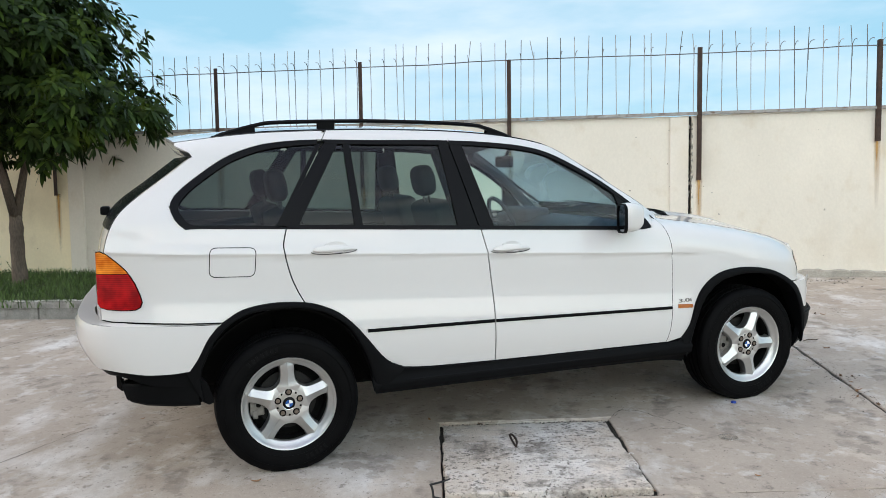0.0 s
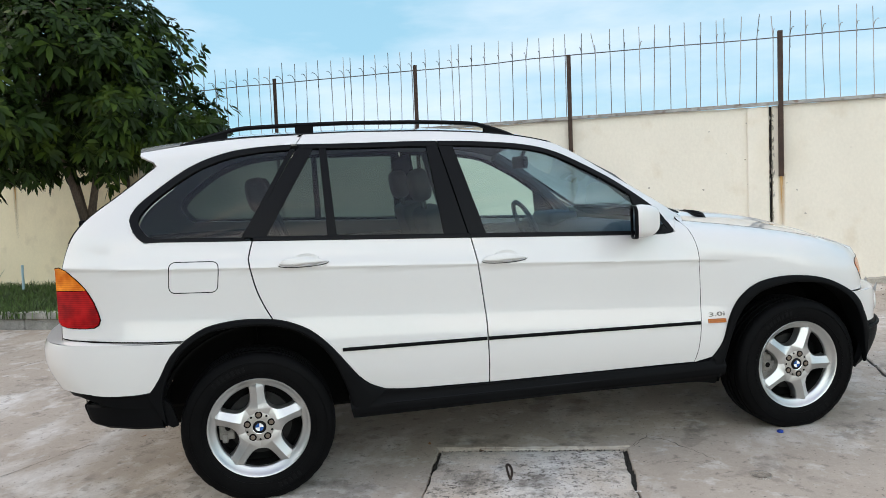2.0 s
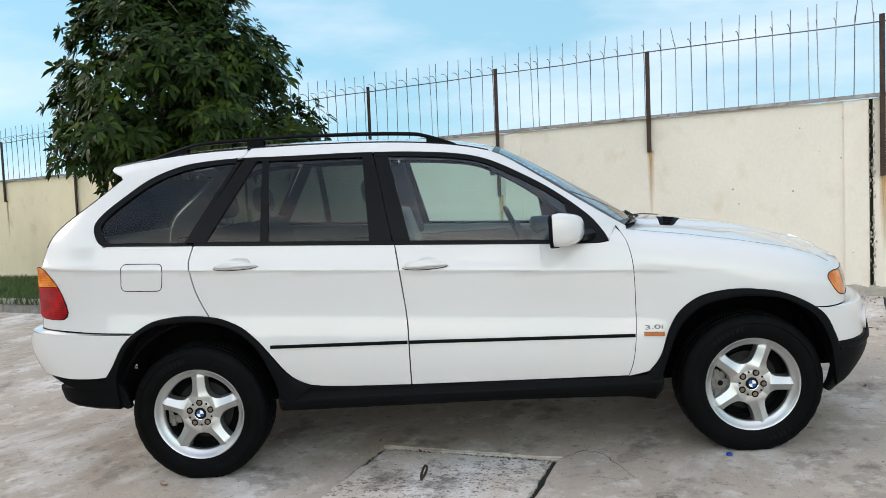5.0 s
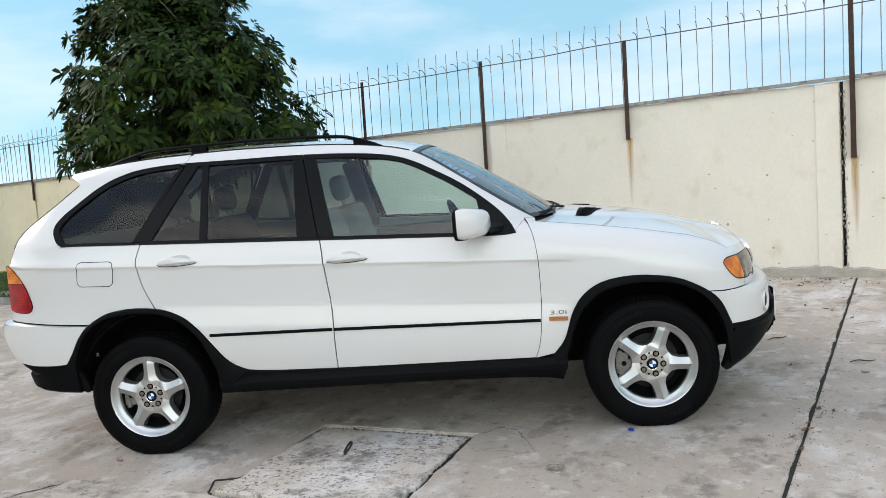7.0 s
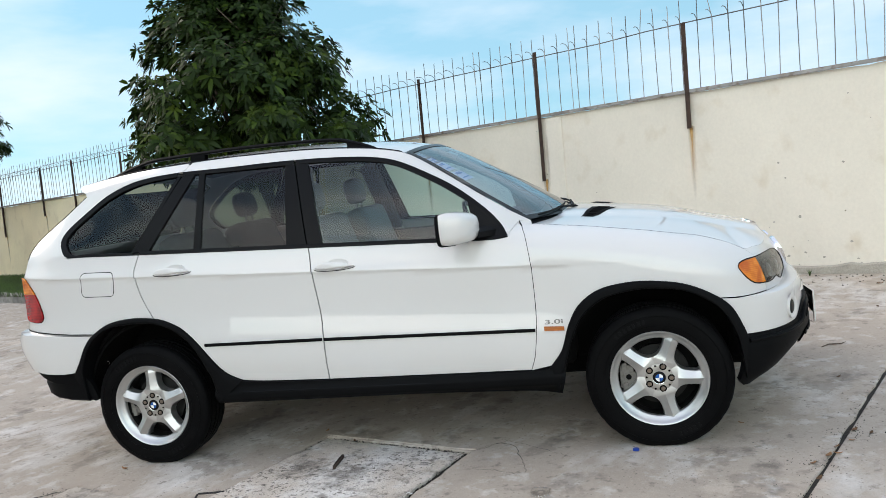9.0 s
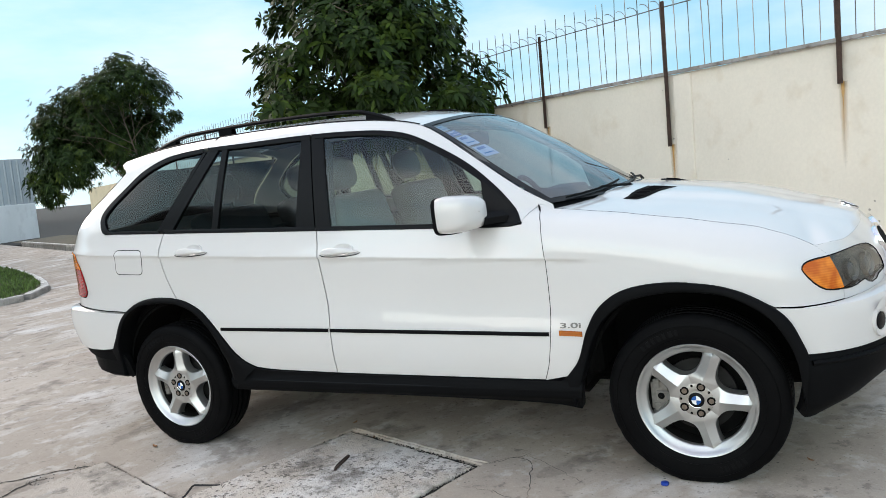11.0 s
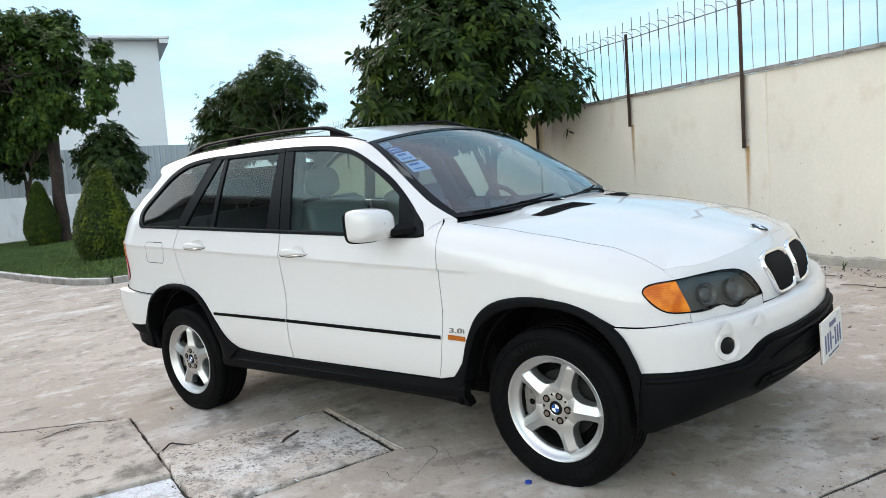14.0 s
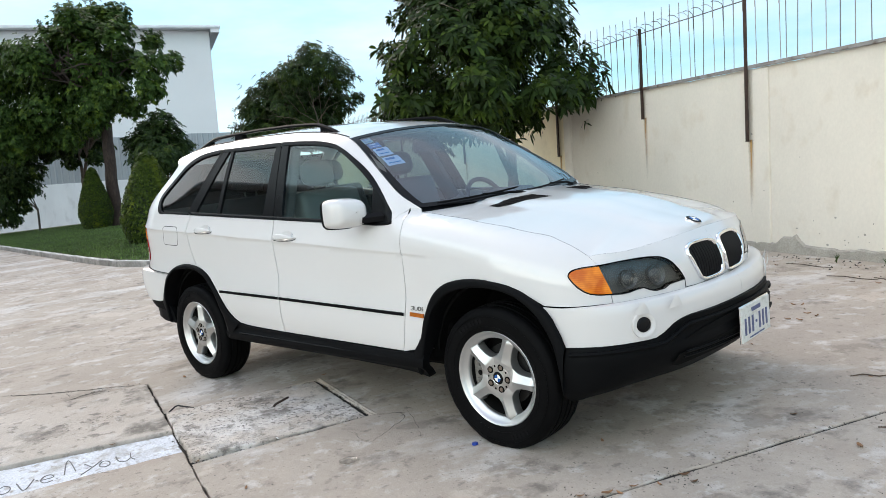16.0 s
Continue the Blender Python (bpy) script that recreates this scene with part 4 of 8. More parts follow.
def clipped_cone(loc, height, radius, seed):
    rnd = random.Random(seed)
    t = base("clipped_shrub", loc, "clipped bullet-shaped evergreen shrub on the lawn", "shrub", "clipped shrubs on the lawn")

    def rad(f):
        return radius * (0.86 + 0.14 * math.sin(f * 5)) * math.sqrt(max(0.0, 1 - f ** 2.4)) * (0.90 + 0.22 * min(f * 4, 1) * (1 - f * 0.8))

    verts, faces, rings, sides = [], [], 16, 20
    for i in range(rings + 1):
        f = i / rings
        for k in range(sides):
            a = 2 * math.pi * k / sides
            q = rad(f) * 0.94
            verts.append((q * math.cos(a), q * math.sin(a), f * height * 0.985))
    for i in range(rings):
        for k in range(sides):
            a, b = i * sides + k, i * sides + (k + 1) % sides
            faces.append((a, b, b + sides, a + sides))
    # solid dark shell added under the leaves; its colour gives the shade between them
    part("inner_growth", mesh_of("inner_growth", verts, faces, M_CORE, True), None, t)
    lv, lf = [], []
    for _ in range(11000):
        f = rnd.random() ** 0.85
        a = rnd.uniform(0, 2 * math.pi)
        n = Vector((math.cos(a), math.sin(a), 0.25 + f))
        n.normalize()
        p = Vector((rad(f) * math.cos(a), rad(f) * math.sin(a), f * height)) + n * rnd.gauss(0.0, 0.02)
        u = n.cross(Vector((rnd.gauss(0, 1), rnd.gauss(0, 1), rnd.gauss(0, 1)))).normalized()
        w = (n.cross(u) + n * rnd.gauss(0, 0.6)).normalized()
        s = rnd.uniform(0.025, 0.05)
        o = len(lv)
        lv += [p - u * s, p + w * s * 0.6, p + u * s, p - w * s * 0.6]
        lf.append((o, o + 1, o + 2, o + 3))
    part("foliage", mesh_of("foliage", lv, lf, M_HEDGE), None, t)
    return t


clipped_cone((-15.8, 3.25, gz(-15.8, 3.25) + 0.08), 2.28, 0.70, 21)
clipped_cone((-28.6, 1.1, gz(-28.6, 1.1) + 0.08), 2.45, 0.60, 22)

# ---------- far fence and building ----------
M_SHEET = surface("galvanised_sheet", (0.42, 0.44, 0.46), 0.45, 0.6, vary=0.12, scale=0.8, stretch=(1, 1, 0.2))
M_LOWWALL = surface("whitewashed_wall", (0.70, 0.71, 0.71), 0.9, vary=0.08, scale=1.2, grain=0.04, stain=(0.45, 0.45, 0.44), stain_scale=0.6, stain_at=(0.55, 0.9), stretch=(1, 1, 0.5))
M_BUILDING = surface("white_render", (0.80, 0.80, 0.80), 0.85, vary=0.03, scale=0.3, grain=0.02)
M_ROOFEDGE = surface("roof_sheet", (0.80, 0.81, 0.82), 0.5, 0.0, vary=0.1, scale=1)
west = tagged(new("wall_west"), "low whitewashed wall with a tall grey corrugated metal fence on it", "wall", kind="structure")
WX = -41.5
part("low_wall", box_bm(WX - 0.2, WX, -60, 9.5, -1.6, 1.65, 0.02, 1), M_LOWWALL, west)
sv, sf = [], []
y = -60.0
while y < 9.5:
    for dy, dx in ((0.0, 0.0), (0.20, 0.0), (0.225, 0.028), (0.275, 0.028)):
        sv += [(WX - 0.08 + dx, y + dy, 1.6), (WX - 0.08 + dx, y + dy, 4.0 + 0.05 * math.sin(y * 0.4))]
    y += 0.30
sf = [(2 * i - 2, 2 * i, 2 * i + 1, 2 * i - 1) for i in range(1, len(sv) // 2)]
part("corrugated_sheet", mesh_of("corrugated_sheet", sv, sf, M_SHEET), None, west, "ribbed galvanised metal sheet")
bld = base("warehouse", (-66, 9.2, -0.8), "large plain white warehouse with a thin overhanging roof edge", "building")
part("wall", box_bm(-40, 0, -70, 0, 0, 15.1, 0.05, 1), M_BUILDING, bld)
part("roof", box_bm(-41, 1.0, -71, 0.9, 15.1, 15.35, 0.04, 1), M_ROOFEDGE, bld, "thin pale metal roof with an overhang")
part("fascia", box_bm(-41, 0.9, 0.1, 0.8, 14.75, 15.1), M_ROOFEDGE, bld)

# an added plain wall behind the camera, out of view, bounding the car's reflections
south = tagged(new("backdrop_wall"), "plain grey backdrop wall, added out of view", "wall", kind="structure")
part("wall_panel", box_bm(-60, 40, -26.3, -26, -2, 0.6), M_LOWWALL, south)

# a two-storey house to the south-west, seen mirrored in the car's windows
M_HOUSE = surface("grey_house_render", (0.30, 0.29, 0.27), 0.9, vary=0.08, scale=1.2, grain=0.05)
M_HOUSE_GLASS = surface("dark_house_window", (0.02, 0.022, 0.025), 0.15, vary=0.1, scale=2)
house = base("house", (-1.5, -7.4, -0.9), "grey two-storey house with a stepped roof in shade", "house")
house.rotation_euler = (0, 0, radians(18.6))
part("wall", box_bm(-26, -3.2, -9, 0, 0, 9.5, 0.04, 1), M_HOUSE, house)
part("wall", box_bm(-9.2, -3.4, -8, -0.1, 9.72, 10.15, 0.04, 1), M_HOUSE, house)
part("roof", box_bm(-26.4, -2.8, -9.4, 0.5, 9.5, 9.72, 0.04, 1), M_ROOFEDGE, house)
for wx in (-23.0, -19.2, -15.4, -11.6, -7.8):
    for wz in (1.6, 6.2):
        w_ = part("window", box_bm(wx, wx + 1.7, -0.05, 0.03, wz, wz + 1.4, 0.01, 1), M_HOUSE_GLASS, house)
        part("sill", box_bm(wx - 0.08, wx + 1.78, 0.0, 0.12, wz - 0.08, wz, 0.01, 1), M_ROOFEDGE, w_)


# ---------- car: body surface ----------
CY = 0.045          # the car's centre line, across
HUB_Z, AXLE_F = 0.342, 2.823


def curve1(knots):
    """A smooth function through (x, y) knots (monotone cubic)."""
    xs_, ys_ = [k[0] for k in knots], [k[1] for k in knots]
    n = len(xs_)
    d = [(ys_[i + 1] - ys_[i]) / (xs_[i + 1] - xs_[i]) for i in range(n - 1)]
    m = [d[0]] + [0.0 if d[i - 1] * d[i] <= 0 else 2 * d[i - 1] * d[i] / (d[i - 1] + d[i]) for i in range(1, n - 1)] + [d[-1]]

    def f(x):
        if x <= xs_[0]:
            return ys_[0] + m[0] * (x - xs_[0]) * 0.0
        if x >= xs_[-1]:
            return ys_[-1]
        i = 0
        while x > xs_[i + 1]:
            i += 1
        h = xs_[i + 1] - xs_[i]
        t = (x - xs_[i]) / h
        return ((1 + 2 * t) * (1 - t) ** 2 * ys_[i] + t * (1 - t) ** 2 * h * m[i] + t * t * (3 - 2 * t) * ys_[i + 1] + t * t * (t - 1) * h * m[i + 1])
    return f


def smoother(a, b, x):
    t = min(max((x - a) / (b - a), 0.0), 1.0)
    return t * t * (3 - 2 * t)


crease_z = lambda x: 1.092 - 0.0625 * x
waist_z = lambda x: 1.215 - 0.0575 * x
side_w = curve1([(-0.90, 0.862), (-0.72, 0.892), (-0.56, 0.912), (-0.50, 0.9215), (-0.44, 0.9245), (-0.38, 0.9230), (-0.34, 0.9195), (-0.30, 0.9140), (-0.26, 0.9075), (-0.22, 0.9025), (-0.18, 0.9005), (-0.04, 0.8990), (-0.009, 0.8965), (0.0, 0.9040), (0.014, 0.8985), (0.03, 0.8905), (0.06, 0.877), (0.10, 0.862), (0.14, 0.847)])
wing_w = curve1([(-0.90, 0.862), (-0.72, 0.892), (-0.55, 0.912), (-0.42, 0.921), (-0.30, 0.921), (-0.15, 0.915), (0.0, 0.904)])
roof_z = curve1([(-0.60, 1.640), (-0.474, 1.651), (-0.262, 1.676), (0.021, 1.697), (0.253, 1.702), (0.483, 1.703), (0.788, 1.696), (0.946, 1.690), (1.151, 1.676), (1.39, 1.647), (1.598, 1.598),
                 (1.685, 1.553), (1.83, 1.456), (1.973, 1.357), (2.146, 1.240), (2.262, 1.166), (2.4, 1.14)])
bonnet_edge_z = curve1([(2.0, 1.175), (2.2, 1.152), (2.58, 1.098), (2.81, 1.057), (3.09, 0.998), (3.24, 0.960), (3.34, 0.925), (3.42, 0.905), (3.6, 0.90)])


def side_y(x, z):
    """Half width of the body side at x, z, from the plane y = 0 towards the near side."""
    zw = waist_z(x)
    body = 0.0
    if x < -0.45:
        body = 0.115 * ((-0.45 - x) / 0.38) ** 2.2
    if z <= zw:
        y = side_w(z - crease_z(x))
    else:
        q = z - zw
        y = side_w(zw - crease_z(x)) - 0.40 * q - 0.12 * q * q
        y -= (0.05 * max(0.0, (0.1 - x) / 0.6) ** 2) * smoother(0, 0.3, q)
        slope = (roof_z(x + 0.02) - roof_z(x - 0.02)) / 0.04
        d = (z - roof_z(x)) / math.sqrt(1 + slope * slope) + 0.055
        if d > 0:
            y -= 3.3 * min(d, 0.075) ** 1.5
    if x > 2.06:
        top = bonnet_edge_z(x)
        f = min(max((z - (top - 0.16)) / 0.16, 0.0), 1.0)
        w0 = side_w(min(z - crease_z(x), 0.0))
        fade = smoother(2.33, 2.52, x)
        w0 = w0 * (1 - fade) + wing_w(min(z - crease_z(x), 0.0)) * fade
        yf = 0.705 + (w0 - 0.705) * math.sqrt(max(0.0, 1 - f * f))
        k = smoother(2.06, 2.34, x)
        y = y * (1 - k) + yf * k
    return y - body


FRONT = [(2.85, 2.85, 0.919), (3.0, 3.0, 0.907), (3.132, 3.13, 0.882), (3.245, 3.235, 0.838), (3.385, 3.34, 0.745), (3.556, 3.43, 0.60), (3.708, 3.49, 0.46),
         (3.833, 3.525, 0.34), (4.006, 3.555, 0.17), (4.216, 3.565, -CY), (4.426, 3.555, -2 * CY - 0.17)]
front_x = curve1([(a, b) for a, b, c in FRONT])
front_y = curve1([(a, c) for a, b, c in FRONT])
BUMP = [(2.85, 2.85, 0.925), (3.05, 3.05, 0.918), (3.2, 3.19, 0.898), (3.34, 3.32, 0.842), (3.46, 3.41, 0.765), (3.59, 3.49, 0.655), (3.77, 3.565, 0.49),
        (3.96, 3.615, 0.31), (4.17, 3.645, 0.10), (4.316, 3.652, -CY), (4.46, 3.645, -2 * CY - 0.10)]
bump_x = curve1([(a, b) for a, b, c in BUMP])
bump_y = curve1([(a, c) for a, b, c in BUMP])
U_END, UB_END = 4.216, 4.316
rim_z = curve1([(3.09, 0.998), (3.245, 0.957), (3.385, 0.925), (3.556, 0.915), (3.708, 0.92), (3.833, 0.925), (4.006, 0.933), (4.216, 0.938)])


def belt(u, z):
    """The upper body skin: the side up to the front wheel, then round the nose to the centre line."""
    if u <= 2.85:
        return (u, -side_y(u, z), z)
    x, y = front_x(u), front_y(u)
    k = smoother(3.05, 3.9, u)
    lean = 2.7 * max(0.0, z - 0.75) ** 2
    if u < 3.6:
        side = side_y(min(x, 3.3), z) - side_y(min(x, 3.3), 0.80)
        y += side * (1 - smoother(3.15, 3.6, u))
    return (x - lean * k, -y, z)


def bumper_front(u, z):
    """The front bumper skin; it stands proud of the nose and tucks in below."""
    x, y = bump_x(u), bump_y(u)
    k = smoother(3.0, 3.9, u)
    tuck = 3.0 * max(0.0, 0.50 - z) ** 2 + 1.6 * max(0.0, z - 0.66) ** 1.5
    y -= (0.25 * max(0.0, 0.42 - z) ** 1.3) * (1 - k)
    return (x - tuck * k * 1.6, -y, z)


REAR = [(-0.20, -0.20, 0.921), (-0.45, -0.45, 0.926), (-0.62, -0.62, 0.930), (-0.76, -0.76, 0.910), (-0.86, -0.845, 0.862), (-0.95, -0.905, 0.79), (-1.13, -0.957, 0.62), (-1.35, -0.987, 0.40), (-1.68, -1.0, -CY)][::-1]
rear_x = curve1([(a, b) for a, b, c in REAR])
rear_y = curve1([(a, c) for a, b, c in REAR])


def bumper_rear(u, z):
    if u >= -0.20:
        return (u, -side_y(u, z), z)
    k = min(max((-0.3 - u) / 0.6, 0), 1)
    tuck = 1.1 * max(0.0, 0.73 - z) ** 1.5 + 2.0 * max(0.0, z - 0.775) ** 1.5
    y = rear_y(u) + (side_y(-0.2, z) - side_y(-0.2, 0.66)) * (1 - k)
    return (rear_x(u) + tuck * k, -y, z)
CAR_M = Matrix(((0.89822, -0.43947, -0.00819, -1.5927), (0.43871, 0.89750, -0.04495, 4.4156), (0.02711, 0.03678, 0.99896, -0.0294), (0, 0, 0, 1)))
M_PAINT = surface("white_paint", (0.644, 0.624, 0.607), 0.35, vary=0.012, scale=1.5, coat=1.0, coat_ior=1.55)
M_PLASTIC = surface("black_plastic", (0.0045, 0.0047, 0.0052), 0.5, vary=0.15, scale=5, bump=0.06, bump_scale=500, spec=0.045)
M_GRILLE = surface("black_grille_bars", (0.009, 0.009, 0.010), 0.35, vary=0.1, scale=8, spec=0.14)
M_FRAME = surface("satin_black_trim", (0.007, 0.0073, 0.008), 0.25, vary=0.1, scale=4, spec=0.08)
M_UNDER = surface("underbody", (0.004, 0.004, 0.004), 0.9, vary=0.2, scale=6, spec=0.1)
M_TYRE = surface("tyre_rubber", (0.0042, 0.0042, 0.0045), 0.5, vary=0.3, scale=7, grain=0.15, grain_scale=120, bump=0.15, bump_scale=160, spec=0.04)
M_TYRE_MARK = surface("raised_rubber", (0.0070, 0.0070, 0.0074), 0.55, vary=0.2, scale=60, spec=0.05)
M_ALLOY = surface("silver_alloy", (0.56, 0.56, 0.55), 0.36, 0.92, vary=0.06, scale=12)
M_STEEL = surface("brake_steel", (0.20, 0.19, 0.18), 0.5, 0.8, vary=0.25, scale=20)
M_CHROME = surface("chrome", (0.85, 0.85, 0.86), 0.08, 1.0, vary=0.02, scale=5)
# mirror colour lowered to give the dark reflection in the glass
M_MIRROR = surface("darkened_mirror", (0.28, 0.30, 0.33), 0.04, 1.0)
M_BLUE = surface("badge_blue", (0.02, 0.10, 0.34), 0.25)
M_WHITE = surface("badge_white", (0.82, 0.82, 0.82), 0.3)
M_SEAT = surface("grey_leather", (0.19, 0.19, 0.18), 0.5, vary=0.08, scale=5, bump=0.2, bump_scale=120)
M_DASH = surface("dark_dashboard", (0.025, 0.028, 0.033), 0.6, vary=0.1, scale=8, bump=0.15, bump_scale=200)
M_LINING = surface("grey_lining", (0.085, 0.085, 0.083), 0.85, vary=0.06, scale=6)
M_PLATE = surface("plate_white", (0.62, 0.63, 0.60), 0.45, vary=0.1, scale=20, stain=(0.42, 0.42, 0.38), stain_scale=18, stain_at=(0.55, 0.75))
M_PLATE_INK = surface("plate_ink", (0.06, 0.08, 0.19), 0.5, vary=0.3, scale=120)


def glass_mat(name, tint, gloss_rough=0.0, ior=1.5):
    m, n, l, b = node_mat(name)
    n.remove(b)
    tr = n.new("ShaderNodeBsdfTransparent")
    tr.inputs["Color"].default_value = (*tint, 1)
    gl = n.new("ShaderNodeBsdfGlossy")
    gl.inputs["Roughness"].default_value = gloss_rough
    lw = n.new("ShaderNodeLayerWeight")
    lw.inputs["Blend"].default_value = 0.5
    pw = n.new("ShaderNodeMath")
    pw.operation = "POWER"
    pw.inputs[1].default_value = 4.0
    l.new(lw.outputs["Facing"], pw.inputs[0])
    fr = n.new("ShaderNodeMapRange")
    f0 = ((ior - 1) / (ior + 1)) ** 2 * 1.0
    fr.inputs["To Min"].default_value, fr.inputs["To Max"].default_value = f0, 1.0
    l.new(pw.outputs[0], fr.inputs["Value"])
    mx = n.new("ShaderNodeMixShader")
    l.new(fr.outputs["Result"], mx.inputs["Fac"])
    l.new(tr.outputs["BSDF"], mx.inputs[1])
    l.new(gl.outputs["BSDF"], mx.inputs[2])
    l.new(mx.outputs["Shader"], n["Material Output"].inputs["Surface"])
    return m


def lens_mat(name, color, bright=None, ribs=0.13):
    """Moulded lamp plastic: ribs and cells under a glossy coat."""
    m, n, l, b = node_mat(name)
    b.inputs["Roughness"].default_value = 0.15
    b.inputs["Coat Weight"].default_value = 0.35
    b.inputs["Specular IOR Level"].default_value = 0.2
    geo = n.new("ShaderNodeNewGeometry")
    mp = n.new("ShaderNodeMapping")
    mp.inputs["Scale"].default_value = (1, 1, 1)
    vo = n.new("ShaderNodeTexWave")
    vo.bands_direction = "Z"
    vo.inputs["Scale"].default_value, vo.inputs["Distortion"].default_value = 34.0, 0.3
    big = n.new("ShaderNodeTexNoise")
    big.inputs["Scale"].default_value, big.inputs["Detail"].default_value = 14.0, 2.0
    l.new(geo.outputs["Position"], mp.inputs["Vector"])
    l.new(geo.outputs["Position"], big.inputs["Vector"])
    l.new(mp.outputs["Vector"], vo.inputs["Vector"])
    ad = n.new("ShaderNodeMath")
    ad.operation = "MULTIPLY_ADD"
    ad.inputs[1].default_value, ad.inputs[2].default_value = ribs, -0.45 * ribs
    l.new(vo.outputs["Fac"], ad.inputs[0])
    ad2 = n.new("ShaderNodeMath")
    l.new(ad.outputs[0], ad2.inputs[0])
    l.new(big.outputs["Fac"], ad2.inputs[1])
    mx = n.new("ShaderNodeMixRGB")
    mx.inputs["Color1"].default_value, mx.inputs["Color2"].default_value = (*color, 1), (*(bright or color), 1)
    rg = n.new("ShaderNodeMapRange")
    rg.inputs["From Min"].default_value, rg.inputs["From Max"].default_value = 0.35, 0.75
    l.new(ad2.outputs[0], rg.inputs["Value"])
    l.new(rg.outputs["Result"], mx.inputs["Fac"])
    l.new(mx.outputs["Color"], b.inputs["Base Color"])
    bp = n.new("ShaderNodeBump")
    bp.inputs["Strength"].default_value, bp.inputs["Distance"].default_value = ribs, 0.004
    l.new(vo.outputs["Fac"], bp.inputs["Height"])
    l.new(bp.outputs["Normal"], b.inputs["Normal"])
    return m


M_GLASS_FRONT = glass_mat("green_glass", (0.72, 0.87, 0.84), ior=1.62)
M_GLASS_REAR = glass_mat("dark_tinted_glass", (0.32, 0.39, 0.38), ior=1.43)
M_GLASS_SCREEN = glass_mat("windscreen_glass", (0.40, 0.56, 0.72), ior=2.0)
M_LENS_CLEAR = glass_mat("clear_lens", (0.82, 0.84, 0.85), ior=1.45)
M_LENS_AMBER = lens_mat("amber_lens", (0.50, 0.10, 0.004), (0.90, 0.31, 0.025))
M_INDICATOR = lens_mat("indicator_lens", (0.50, 0.10, 0.004), (0.90, 0.31, 0.025), 0.07)
M_REPEATER = lens_mat("repeater_lens", (0.32, 0.085, 0.01), (0.55, 0.17, 0.02))
M_LENS_RED = lens_mat("red_lens", (0.19, 0.002, 0.004), (0.48, 0.007, 0.008))
M_LAMP_BACK = surface("smoked_reflector", (0.085, 0.09, 0.088), 0.3, 0.4, vary=0.3, scale=25)


def spline(pts, step=0.03):
    """Points along a Catmull-Rom curve through 2D pts."""
    if len(pts) == 2:
        return [tuple(p) for p in pts]
    p = [Vector((*q, 0)) for q in pts]
    p = [2 * p[0] - p[1]] + p + [2 * p[-1] - p[-2]]
    out = []
    for i in range(1, len(p) - 2):
        a, b, c, d = p[i - 1], p[i], p[i + 1], p[i + 2]
        n = max(1, int((c - b).length / step))
        for k in range(n):
            t = k / n
            q = 0.5 * ((2 * b) + (c - a) * t + (2 * a - 5 * b + 4 * c - d) * t * t + (3 * b - a - 3 * c + d) * t ** 3)
            out.append((q.x, q.y))
    out.append((p[-2].x, p[-2].y))
    return out


def ring(*chains):
    """A closed outline from smooth chains that meet at corners."""
    out = []
    for c in chains:
        for q in spline(c):
            if not out or math.dist(out[-1], q) > 1e-4:
                out.append(q)
    if math.dist(out[0], out[-1]) < 1e-4:
        out.pop()
    return out


def area(poly):
    return 0.5 * sum(poly[i - 1][0] * poly[i][1] - poly[i][0] * poly[i - 1][1] for i in range(len(poly)))


def shrink(poly, gap):
    if area(poly) < 0:
        poly = poly[::-1]
    out = []
    n = len(poly)
    for i in range(n):
        p, a, b = Vector(poly[i]), Vector(poly[i - 1]), Vector(poly[(i + 1) % n])
        d1, d2 = (p - a).normalized(), (b - p).normalized()
        n1, n2 = Vector((-d1.y, d1.x)), Vector((-d2.y, d2.x))
        m = (n1 + n2)
        m = m.normalized() if m.length > 1e-6 else n1
        k = min(1.0 / max(m.dot(n1), 0.45), 2.0)
        q = p + m * gap * k
        out.append((q.x, q.y))
    return out


def skin_point(fn, u, z, off):
    p = Vector(fn(u, z))
    e = 0.004
    du = Vector(fn(u + e, z)) - Vector(fn(u - e, z))
    dz = Vector(fn(u, z + e)) - Vector(fn(u, z - e))
    n = du.cross(dz)
    n = n.normalized() if n.length > 1e-9 else Vector((0, -1, 0))
    return p + n * off


